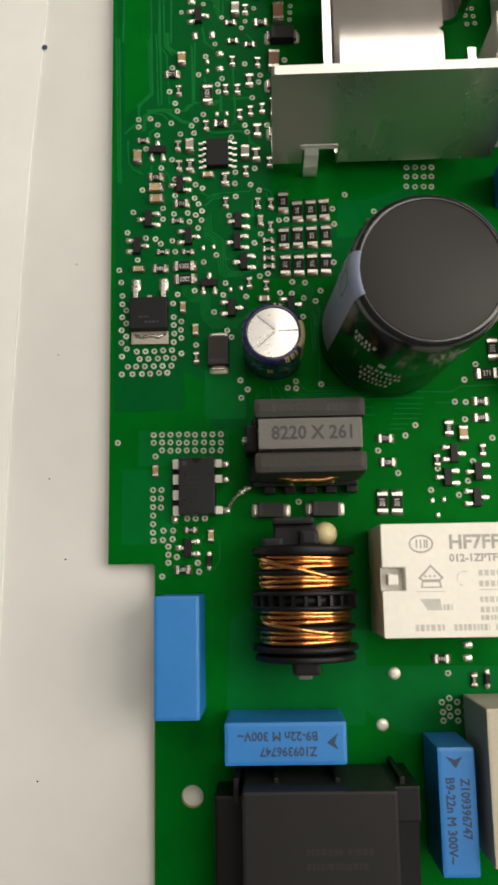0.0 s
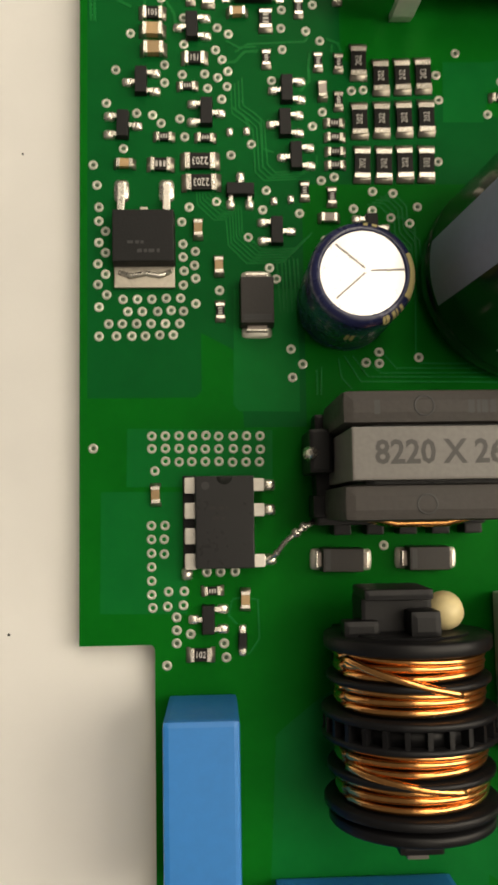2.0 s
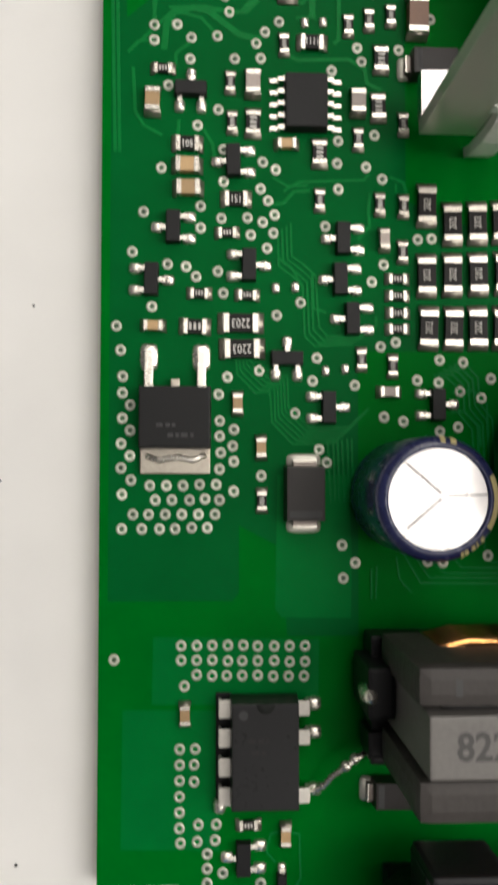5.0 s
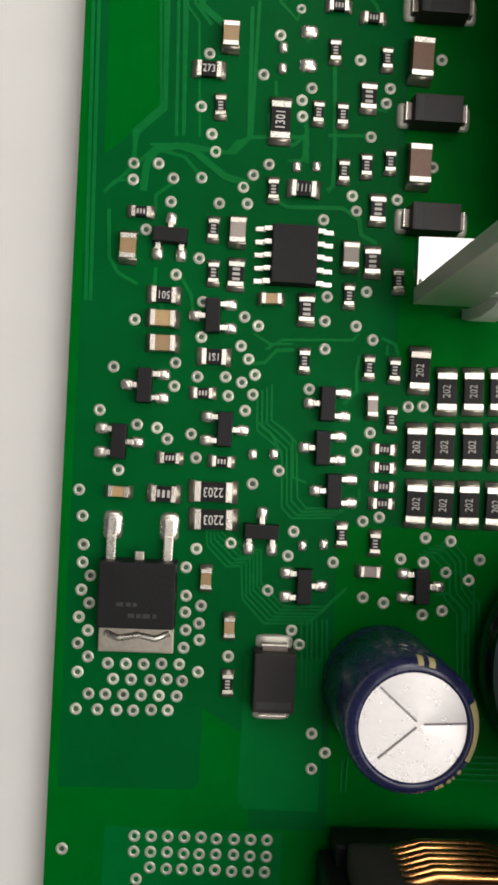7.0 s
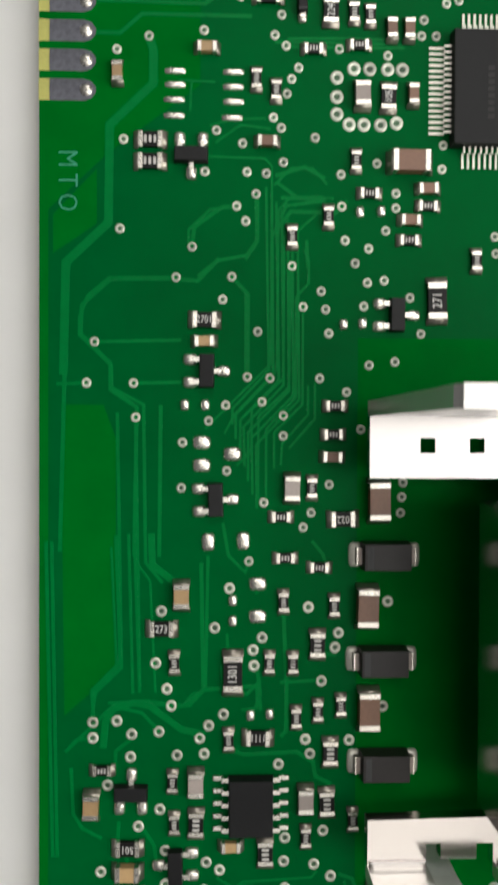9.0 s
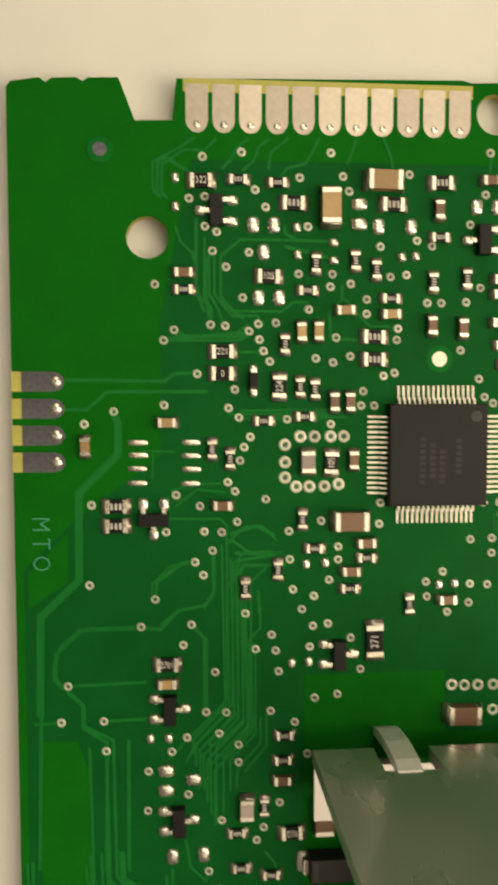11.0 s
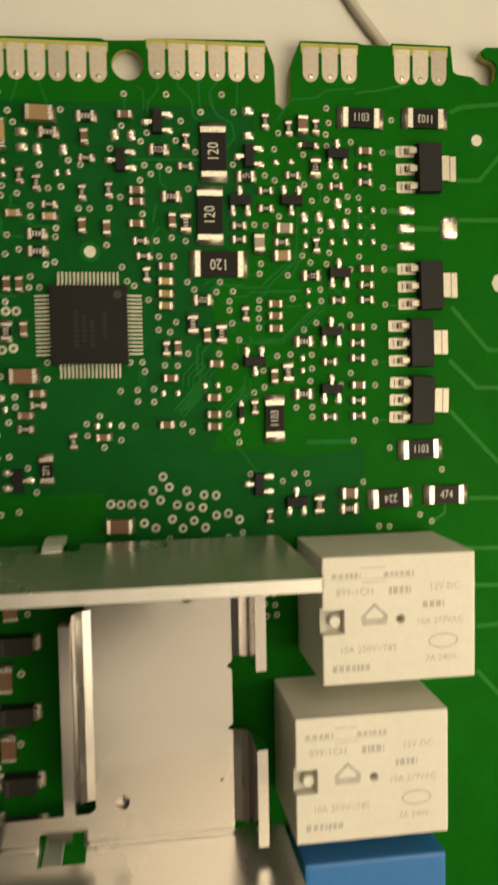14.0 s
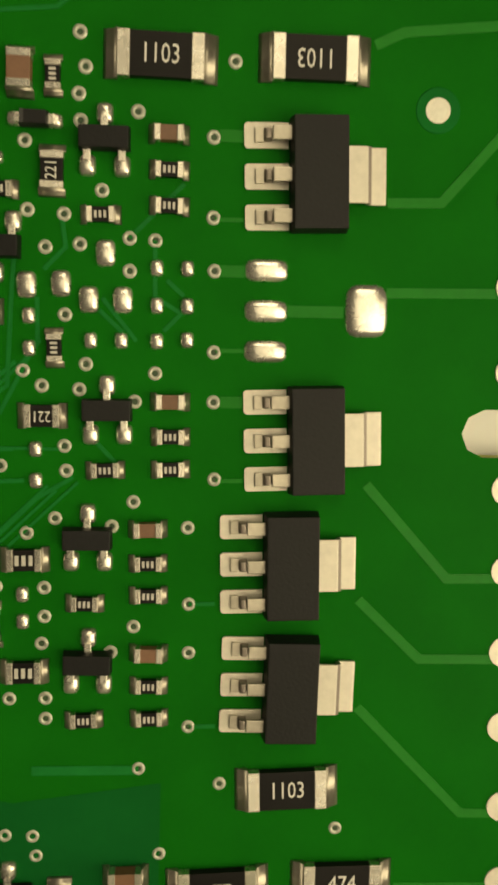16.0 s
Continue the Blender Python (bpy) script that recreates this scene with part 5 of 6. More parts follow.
wide_pads([(44.8, 158.0, 90), (46.9, 158.0, 90), (62.1, 161.5, 0), (62.1, 158.3, 0), (74.0, 149.8, 90), (69.4, 147.9, 90), (71.4, 148.0, 90), (73.0, 147.1, 90), (75.0, 147.1, 90)])
small_pads([(65.7, 155.0, 0), (67.7, 155.1, 0), (77.0, 149.0, 90), (78.8, 149.0, 90), (77.0, 146.8, 90), (78.8, 146.8, 90), (77.0, 144.7, 90), (78.8, 144.8, 90), (73.1, 144.7, 90), (74.9, 144.7, 90), (69.5, 146.1, 90), (69.5, 144.2, 90), (69.8, 138.2, 90), (69.8, 136.3, 90), (68.9, 129.3, 90), (68.9, 127.6, 90), (50.2, 124.9, 90), (52.1, 124.9, 90), (55.7, 125.8, 90), (57.4, 125.8, 90)])
long_pads([(83.5, 149.0, 0), (83.5, 146.6, 0), (83.5, 144.2, 0)])
tab_pads([(89.6, 146.7)])
vias([(46.1, 163.2), (51.5, 163.3), (58.7, 163.5), (55.9, 161.2), (60.2, 161.3), (45.7, 159.2), (53.3, 160.0), (48.9, 158.4), (48.1, 157.3), (52.6, 157.5), (55.1, 156.1), (44.2, 156.3), (48.5, 154.3), (50.4, 154.2), (51.6, 153.8), (49.3, 153.2), (47.9, 152.4), (45.3, 150.2), (54.1, 151.4), (48.1, 148.1), (43.9, 148.8), (49.8, 144.7), (51.8, 145.1), (53.6, 144.7), (43.4, 144.1), (50.1, 142.7), (52.0, 142.7), (66.1, 158.8)])
vias([(65.5, 156.7), (60.0, 154.6), (64.2, 153.3), (65.5, 152.7), (66.0, 148.0), (62.7, 146.9), (64.2, 146.8), (63.5, 141.8), (63.3, 140.5), (67.1, 140.3), (45.3, 141.3), (58.0, 139.4), (53.7, 139.4), (54.6, 138.4), (57.5, 138.1), (59.7, 138.2), (59.2, 136.9), (59.2, 135.7), (59.5, 134.0), (63.2, 137.0), (63.1, 135.9), (63.1, 134.6), (63.1, 133.4), (67.7, 137.2), (60.4, 131.8), (48.6, 137.1), (49.8, 134.9), (49.8, 133.2)])
vias([(51.3, 132.9), (52.1, 134.2), (50.5, 128.6), (52.2, 128.5), (53.6, 130.1), (57.7, 130.0), (46.0, 129.0), (47.6, 129.0), (47.9, 127.8), (45.9, 139.5), (46.8, 138.9), (49.0, 125.5), (46.9, 125.4), (46.9, 123.9), (49.0, 123.8), (52.7, 120.8), (53.9, 119.8), (58.8, 122.0), (58.9, 125.3), (59.8, 128.3), (65.5, 129.6), (67.3, 129.8), (63.6, 127.7), (63.7, 125.5), (62.3, 124.8), (59.9, 119.5), (60.2, 118.2), (72.6, 162.2)])
vias([(72.9, 160.3), (72.5, 158.8), (72.6, 157.3), (75.9, 157.9), (69.4, 156.1), (73.8, 153.4), (69.5, 152.2), (71.6, 152.0), (75.4, 150.7), (76.9, 150.6), (72.5, 150.3), (70.5, 150.1), (75.4, 148.8), (71.6, 146.2), (72.8, 143.3), (76.9, 142.8), (69.1, 142.9), (70.2, 142.0), (72.4, 141.8), (75.7, 141.1), (71.5, 138.4), (71.6, 136.9), (75.6, 135.0), (70.9, 134.0), (69.2, 133.1), (74.3, 133.5), (70.2, 129.7), (70.2, 127.9)])
vias([(75.6, 127.2), (70.0, 126.2), (74.2, 125.6), (68.0, 122.7), (70.2, 122.7), (70.2, 121.4), (75.9, 118.0), (81.0, 116.9), (81.5, 160.9), (88.5, 113.7), (85.3, 107.5), (87.0, 106.5), (79.4, 106.1), (80.9, 106.0), (77.2, 112.3), (69.5, 112.4), (69.3, 113.7), (67.6, 113.8), (66.0, 112.8), (61.6, 113.9), (80.3, 152.0), (80.4, 144.1), (80.5, 136.4), (79.0, 128.6), (79.0, 120.7), (80.3, 156.6), (80.4, 148.9), (80.4, 141.1)])
vias([(78.9, 133.4), (79.0, 125.5), (49.9, 113.9), (48.5, 112.1), (50.7, 112.5), (53.0, 111.9), (55.3, 111.3), (56.9, 111.2), (49.5, 110.8), (51.7, 110.1), (53.4, 109.8), (55.1, 109.6), (56.9, 108.5), (58.5, 108.7), (60.0, 107.8), (43.0, 110.5), (44.3, 110.4), (45.7, 110.4), (47.3, 110.4), (47.3, 107.8), (48.8, 107.1), (51.0, 108.2), (52.4, 106.9), (53.9, 107.9), (50.6, 105.6), (55.4, 106.9), (58.5, 105.5), (60.4, 106.0)])
pin_holes([(98.4, 163.7), (98.5, 158.6), (98.6, 153.4), (98.7, 148.3), (98.9, 143.1), (99.0, 135.8), (99.2, 130.6), (99.3, 125.3), (99.4, 120.3), (99.6, 114.9), (99.7, 109.7), (99.9, 102.4), (100.0, 97.1), (100.1, 91.7), (100.2, 86.6), (100.4, 81.2)])
small_pads([(52.9, 9.4, 90), (54.8, 9.5, 90), (53.7, 7.0, 90)])
wide_pads([(57.3, -13.6, 0), (57.2, -15.6, 0)])
vias([(59.3, 29.4), (61.3, 32.0), (57.5, 25.7), (59.3, 25.6), (59.0, 22.7), (50.8, 21.9), (49.1, 20.2), (44.5, 17.8), (47.6, 14.0), (54.1, 14.6), (52.8, 11.1), (57.3, 10.2), (59.9, 15.7), (63.3, 19.5), (58.9, 12.5), (54.0, -17.9), (52.8, -22.3), (54.0, -21.7), (55.2, -22.3), (52.9, -23.8), (53.9, -23.1), (55.2, -23.8), (56.5, -23.0), (52.9, -25.1), (54.0, -24.4), (55.2, -25.1), (56.5, -24.4), (51.5, 67.4)])
vias([(53.0, 67.4), (54.4, 67.3), (55.8, 67.3), (51.4, 65.7), (52.9, 65.7), (54.4, 65.6), (55.7, 65.6), (51.3, 63.9), (52.8, 63.8), (54.3, 63.8), (55.6, 63.7)])
test_dots([(45.6, -17.8), (43.4, -25.6)])
vias([(7.4, 21.2), (8.8, 21.2), (10.2, 21.2), (11.6, 21.2), (13.0, 21.2), (14.3, 21.1), (15.8, 21.1), (17.2, 21.1), (18.6, 21.1), (7.4, 19.9), (8.8, 19.9), (10.2, 19.9), (11.6, 19.8), (12.9, 19.8), (14.3, 19.8), (15.8, 19.8), (17.2, 19.7), (18.6, 19.7), (8.8, 18.6), (10.2, 18.5), (11.5, 18.5), (12.9, 18.5), (14.3, 18.5), (15.7, 18.4), (17.1, 18.4), (18.5, 18.4), (7.7, 17.6), (7.3, 12.0)])
vias([(8.7, 12.0), (7.3, 10.6), (8.6, 10.6), (7.3, 9.2), (8.6, 9.1), (7.3, 7.8), (7.3, 6.4), (7.3, 5.0), (7.4, 3.7), (9.0, 5.3), (10.6, 5.3), (8.9, 3.8), (10.5, 3.9), (9.8, 2.7), (9.8, 1.4), (9.8, 0.1), (11.2, 1.0), (8.8, -2.1), (14.6, 0.0), (14.8, -1.4), (12.9, 7.2), (14.3, 7.2), (15.8, 7.2), (1.4, 20.0), (31.2, 9.6), (29.9, 28.7), (31.3, 28.6), (31.3, 29.8)])
vias([(35.5, 29.2)])
vias([(40.6, 62.7), (38.4, 60.2), (38.6, 57.4), (38.3, 50.5), (43.9, 55.8), (45.5, 59.5)])
vias([(33.0, 44.3), (35.9, 45.5)])
vias([(67.7, 47.1), (66.9, 43.9), (63.9, 43.3), (69.5, 46.5), (66.0, 41.5), (63.9, 39.9), (78.0, 52.0), (74.0, 50.7), (77.2, 48.1), (71.4, 48.1), (80.3, 48.3)])
tab_pads([(64.8, 47.8)])
vias([(63.4, 97.4), (64.5, 97.4), (63.3, 96.1), (64.7, 95.9), (63.5, 94.4), (64.9, 94.5)])

# ---- copper under the mask: pours and tracks ----
pour([(0.8, 25.2), (0.8, 123), (6, 128), (14, 134), (14, 147), (17, 162), (63, 162), (63, 150), (57, 140), (57, 118), (52, 112), (28, 112), (28, 62), (46, 55), (46, 48), (23.5, 48), (23.5, 22), (17, 22), (16.4, 30), (12.6, 32), (12.6, 25.9), (12.0, 25.2)],
     [STRIP, CORNER], COPPER)
pour([(16.1, 36.6), (22.6, 36.6), (22.9, 29.2), (22.8, 23.6), (16.5, 23.7), (15.9, 24.4)])
pour([(4.9, 22.0), (19.9, 21.7), (19.8, 15.7), (12.7, 15.8), (11.1, 15.9), (4.8, 16.0)])
pour([(2.2, 15.5), (11.1, 15.4), (10.9, 3.0), (2.1, 3.2)])
pour([(19.7, -9.2), (23.2, -6.4), (25.3, -5.0), (41.7, -5.5), (40.8, -25.7), (18.9, -24.7)])
pour([(42.3, 112.8), (48.7, 117.0), (62.3, 117.2), (68.1, 115.9), (77.3, 117.0), (77.1, 105.0), (42.2, 105.8)], (), COPPER)
pour([(39.2, 61.7), (44.4, 61.7), (53.4, 64.8), (53.2, 60.9), (44.2, 58.6), (43.4, 54.9), (39.0, 54.9)])
pour([(35.9, -18.3), (40.4, -16.6), (61.9, -16.9), (61.5, -22.9), (59.3, -27.1), (47.1, -27.0), (44.5, -26.1), (41.1, -23.5), (37.6, -22.6)])
track(0.3, [(11.9, 117.2), (6.1, 117.1), (4.2, 115.5), (3.5, 113.6), (3.5, 112.1), (6.3, 109.4), (6.3, 107.5), (9.1, 106.0), (9.3, 92.1), (10.8, 90.3)])
track(0.3, [(4.8, 111.5), (12.4, 111.7)])
track(0.3, [(4.1, 107.9), (1.5, 107.8)])
track(0.3, [(8.2, 107.9), (12.4, 108.0)])
track(0.3, [(8.4, 104.9), (8.8, 80.8)])
track(0.3, [(6.8, 105.3), (7.2, 82.8), (4.9, 80.6), (4.6, 78.3)])
track(0.3, [(13.8, 117.3), (15.5, 118.7), (18.1, 119.2), (19.0, 120.5), (18.9, 124.6)])
track(0.3, [(14.8, 92.7), (14.6, 80.9), (13.2, 79.4), (11.7, 79.5)])
track(0.3, [(23.4, 120.6), (23.5, 118.1)])
track(0.3, [(11.7, 79.5), (6.5, 79.5), (4.8, 77.8), (2.3, 75.4)])
track(0.3, [(10.6, 77.1), (9.0, 78.8), (6.8, 79.3)])
track(0.3, [(20.8, 125.6), (22.6, 124.3), (24.8, 124.4)])
track(0.3, [(21.1, 122.5), (21.6, 123.6), (25.1, 124.1)])
track(0.3, [(16.1, 95.6), (16.6, 92.7), (18.1, 91.2), (18.4, 92.2)])
track(0.3, [(19.1, 89.3), (19.1, 90.8)])
track(0.3, [(24.0, 94.0), (25.0, 92.8), (25.5, 90.9)])
track(0.3, [(21.2, 81.4), (24.9, 81.6)])
track(0.3, [(19.2, 82.9), (19.5, 78.9)])
track(0.3, [(16.3, 80.4), (18.3, 80.4), (19.5, 81.6)])
track(0.35, [(17.6, 141.9), (15.3, 141.8), (14.4, 141.1), (8.1, 141.2), (5.0, 141.2)])
track(0.35, [(18.5, 140.1), (8.9, 140.1), (7.0, 138.4), (4.9, 138.4)])
track(0.35, [(14.5, 145.1), (22.5, 145.8)])
track(0.35, [(15.4, 146.1), (16.3, 145.4), (22.0, 145.4)])
track(0.35, [(21.1, 124.3), (25.0, 124.2)])
track(0.35, [(20.6, 126.2), (23.2, 127.0), (25.0, 126.0)])
track(0.35, [(17.1, 123.5), (15.9, 123.4), (13.5, 121.6), (13.3, 119.9)])
track(0.35, [(15.7, 118.9), (13.8, 116.9), (11.9, 117.1)])
track(0.35, [(16.8, 117.3), (18.1, 115.9), (18.1, 108.5)])
track(0.35, [(11.9, 117.1), (6.2, 117.0), (3.7, 114.7), (3.6, 112.2), (6.2, 109.6), (6.2, 107.3), (8.5, 105.8), (8.3, 92.7)])
track(0.35, [(10.6, 106.0), (10.5, 92.6)])
track(0.35, [(2.2, 108.6), (1.8, 93.1)])
track(0.35, [(17.8, 160.2), (14.6, 162.2), (13.9, 161.6), (13.8, 158.6)])
track(0.35, [(18.2, 147.7), (17.4, 150.3), (17.5, 156.6)])
track(0.35, [(18.8, 146.6), (18.3, 149.8), (18.4, 152.4), (19.3, 154.0)])
track(0.35, [(22.0, 147.1), (20.4, 148.2), (19.8, 149.3)])
track(0.35, [(30.1, 153.0), (26.8, 153.8), (26.0, 154.0)])
track(0.35, [(27.0, 124.1), (25.9, 123.0), (22.0, 123.1), (20.3, 120.9)])
track(0.75, [(9.5, 138.2), (9.9, 137.0), (9.9, 134.1), (6.1, 130.4), (6.0, 121.9), (2.3, 118.4), (2.1, 108.6)])
track(0.6, [(90.7, 153.1), (94.0, 153.2), (98.4, 158.2)])
track(0.6, [(90.8, 147.8), (98.6, 147.9)])
track(0.6, [(89.9, 136.1), (95.2, 130.1), (99.0, 130.1)])
track(0.6, [(89.6, 128.8), (93.6, 124.9), (99.2, 124.8)])
track(0.6, [(89.7, 121.8), (96.7, 114.5), (99.4, 114.4)])
track(0.6, [(92.4, 109.5), (99.6, 109.3)])
track(0.6, [(90.8, 102.5), (99.7, 102.2)])
track(0.6, [(93.3, 97.1), (99.8, 96.9)])
track(0.6, [(93.5, 91.2), (99.9, 91.5)])
track(0.6, [(93.6, 84.9), (97.4, 80.6), (100.2, 80.8)])
track(0.6, [(89.7, 162.1), (91.4, 162.9), (98.2, 163.6)])
track(0.6, [(69.3, 118.0), (75.9, 117.9)])
track(0.25, [(76.6, 164.9), (72.6, 164.5), (71.3, 163.5), (68.0, 163.2), (65.9, 160.4)])
track(0.25, [(84.1, 165.8), (80.2, 164.8), (76.6, 164.3)])
track(0.25, [(51.7, 122.7), (55.5, 127.1)])
track(0.25, [(52.1, 122.4), (55.9, 126.7)])
track(0.25, [(52.4, 122.1), (56.3, 126.3)])
track(0.25, [(52.8, 121.7), (56.6, 125.9)])
track(0.25, [(57.5, 122.3), (61.0, 125.7)])
track(0.25, [(57.9, 121.8), (61.4, 125.2)])
track(0.25, [(58.3, 121.3), (61.8, 124.8)])
track(0.25, [(54.8, 127.1), (54.8, 130.9), (57.0, 133.4), (61.1, 134.6)])
track(0.25, [(55.5, 127.7), (55.5, 130.2), (57.6, 132.4)])
track(0.25, [(61.1, 139.0), (58.0, 139.0), (56.7, 138.4)])
track(0.25, [(63.6, 139.0), (68.7, 143.4)])
track(0.25, [(67.7, 140.3), (68.7, 142.2), (70.0, 144.7), (70.0, 147.2)])
track(0.25, [(75.4, 150.7), (78.6, 153.9)])
track(0.25, [(72.5, 139.6), (74.8, 137.1)])
track(0.25, [(73.8, 147.2), (75.8, 144.7)])
track(0.25, [(76.9, 150.6), (76.9, 147.3), (78.4, 146.4)])
track(0.25, [(50.1, 146.4), (49.2, 145.1), (49.2, 142.1)])
track(0.25, [(49.9, 149.4), (49.4, 147.0)])
track(0.25, [(47.7, 164.3), (48.6, 163.7), (48.6, 161.3)])
track(0.25, [(55.8, 164.0), (55.8, 166.4)])
track(0.25, [(57.0, 163.7), (57.9, 161.0)])
track(0.22, [(24.6, 64.5), (24.1, 63.9), (18.0, 63.6), (16.6, 62.7)])
track(0.22, [(18.9, 63.3), (17.0, 63.2), (15.6, 64.0)])
track(0.22, [(18.3, 56.1), (19.3, 55.2), (19.4, 51.9), (20.6, 51.5)])
track(0.22, [(16.2, 56.5), (17.4, 55.6), (18.4, 53.8)])
track(0.22, [(32.3, 44.3), (34.2, 44.4), (35.5, 43.2), (35.6, 40.1)])
track(0.22, [(32.1, 42.4), (33.3, 42.5), (34.8, 41.1), (34.9, 39.2)])
track(0.22, [(19.1, 81.2), (19.2, 79.1), (17.8, 79.0)])
track(0.22, [(10.2, 80.6), (9.7, 90.5), (8.7, 91.8)])
track(0.22, [(4.7, 80.7), (6.8, 82.8), (6.3, 93.5)])
track(0.22, [(15.3, 81.0), (13.4, 80.4), (12.6, 79.4), (9.3, 79.9), (6.0, 79.7)])
track(0.22, [(27.1, 62.7), (27.1, 63.6)])
track(0.16, [(42.1, 26.5), (44.0, 26.5)])
track(0.16, [(42.1, 25.2), (43.9, 25.1)])
track(0.16, [(46.8, 26.6), (52.6, 26.5)])
track(0.16, [(47.7, 25.6), (52.3, 25.5)])
track(0.16, [(47.5, 24.8), (52.1, 24.7)])
track(0.16, [(47.2, 23.9), (51.8, 23.8)])
track(0.16, [(47.0, 23.1), (51.5, 23.0)])
track(0.16, [(46.6, 22.2), (51.2, 22.1)])
track(0.16, [(46.4, 21.4), (49.3, 21.3)])
track(0.16, [(51.0, 27.6), (57.1, 27.4), (58.6, 28.3), (64.6, 28.4)])
track(0.16, [(54.2, 25.7), (57.5, 25.6)])
track(0.16, [(42.0, 23.9), (44.1, 23.8)])
track(0.25, [(50.4, 164.8), (50.5, 163.9), (49.2, 162.4), (49.0, 160.7)])
track(0.25, [(53.0, 164.9), (53.1, 164.3), (54.8, 162.6), (54.9, 160.7), (55.7, 160.1)])
track(0.25, [(55.6, 165.0), (55.9, 161.6)])
track(0.25, [(58.1, 165.1), (57.2, 164.0), (57.2, 162.2), (58.2, 160.8), (60.0, 159.8), (60.3, 158.1), (59.2, 156.7)])
track(0.25, [(60.8, 165.2), (60.7, 162.3), (60.3, 161.7)])
track(0.25, [(46.2, 162.8), (46.1, 161.1)])
track(0.25, [(47.0, 155.0), (55.5, 155.1)])
track(0.25, [(50.4, 153.7), (50.5, 152.2), (51.4, 151.3)])
track(0.25, [(68.8, 150.6), (68.5, 147.1), (68.2, 142.0), (66.9, 141.0), (64.3, 138.7), (59.8, 138.7)])
track(0.25, [(59.8, 137.5), (61.5, 137.5), (62.1, 138.1), (68.5, 138.2)])
track(0.25, [(66.6, 136.2), (69.1, 136.3)])
track(0.25, [(72.0, 136.5), (69.8, 135.2), (66.3, 131.8), (62.5, 131.4), (61.7, 132.2)])
track(0.25, [(71.5, 151.7), (71.7, 150.1), (70.4, 148.8)])
track(0.25, [(73.6, 146.5), (75.0, 145.2)])
track(0.25, [(77.6, 148.3), (78.6, 147.4)])
track(0.25, [(78.8, 146.7), (77.4, 145.3)])
track(0.25, [(80.4, 151.9), (82.1, 151.9)])
track(0.25, [(80.5, 144.2), (82.3, 144.2)])
track(0.25, [(80.6, 136.3), (82.2, 136.3)])
track(0.25, [(79.0, 128.6), (80.6, 128.6)])
track(0.25, [(79.1, 120.7), (80.7, 120.7)])
track(0.7, [(80.6, 156.7), (82.2, 156.7)])
track(0.7, [(80.7, 148.9), (82.3, 148.9)])
track(0.7, [(80.8, 141.1), (82.4, 141.1)])
track(0.7, [(84.8, 146.6), (88.2, 146.6)])
track(0.4, [(89.0, 102.8), (90.8, 102.5)])
track(0.4, [(86.9, 106.3), (88.9, 107.6), (88.9, 109.6)])
track(0.24, [(19.8, 125.2), (20.1, 109.1), (16.9, 105.7), (16.9, 104.3)])
track(0.24, [(20.3, 124.6), (20.5, 108.6), (17.2, 105.2), (17.2, 103.0)])
track(0.24, [(20.7, 123.9), (21.0, 108.2), (17.6, 104.7), (17.6, 101.8)])
track(0.24, [(21.2, 123.2), (21.4, 107.8), (17.9, 104.1), (18.0, 100.6)])
track(0.24, [(21.7, 122.5), (21.9, 107.3), (18.3, 103.6), (18.3, 99.3)])
track(0.24, [(22.1, 121.8), (22.3, 106.9), (18.6, 103.1), (18.7, 98.1)])
track(0.24, [(22.6, 121.1), (22.8, 106.5), (19.0, 102.5), (19.1, 96.9)])

track(0.26, [(17.4, 164.1), (16.3, 163.3), (13.4, 161.7), (13.4, 159.2), (14.2, 158.4)])
track(0.26, [(19.4, 164.0), (18.3, 162.9), (16.3, 162.9), (14.3, 161.5), (14.2, 159.0), (14.8, 158.3)])
track(0.26, [(22.5, 164.1), (21.4, 163.2), (20.8, 162.1), (19.9, 161.2)])
track(0.26, [(24.5, 164.1), (23.5, 163.4), (23.0, 162.0), (21.8, 161.0)])
track(0.26, [(26.3, 164.2), (24.6, 162.8), (24.4, 161.2)])
track(0.26, [(29.3, 164.3), (28.6, 162.9), (27.9, 161.8), (26.2, 161.4), (25.4, 160.3)])
track(0.26, [(32.9, 164.3), (32.6, 163.3), (32.0, 161.8)])
track(0.26, [(35.5, 164.4), (36.2, 162.8), (36.5, 161.5)])
track(0.26, [(18.3, 154.8), (18.2, 148.9), (18.9, 148.1), (18.9, 146.5)])
track(0.26, [(18.7, 153.5), (18.7, 149.4), (19.5, 148.1), (20.1, 146.5)])
track(0.26, [(19.2, 153.2), (19.2, 149.4), (20.9, 147.3), (23.3, 147.4), (24.0, 146.5)])
track(0.26, [(25.7, 154.6), (21.7, 154.6), (19.8, 153.0), (19.8, 149.1), (21.1, 147.8), (25.7, 147.8), (26.8, 148.7), (28.3, 148.7)])
track(0.26, [(15.5, 155.8), (16.0, 154.3), (17.1, 153.3), (17.3, 152.4)])
track(0.26, [(15.4, 145.4), (20.7, 145.3), (22.5, 146.6)])
track(0.26, [(14.3, 145.0), (21.4, 145.0), (22.6, 145.5)])
track(0.26, [(19.5, 143.9), (23.7, 143.9)])
track(0.26, [(20.5, 137.9), (25.8, 137.9), (30.5, 137.9)])
track(0.26, [(21.6, 138.2), (25.8, 138.3), (31.3, 138.3)])
track(0.26, [(21.9, 137.5), (26.9, 137.5), (32.0, 137.6)])
track(0.26, [(25.8, 154.6), (30.7, 154.5)])
track(0.26, [(31.6, 150.4), (31.6, 149.0), (30.3, 147.7), (30.5, 145.2), (33.5, 145.1)])
track(0.26, [(31.9, 149.0), (34.3, 146.4), (36.3, 146.4)])
track(0.26, [(26.0, 156.0), (26.0, 155.2), (27.4, 154.5)])
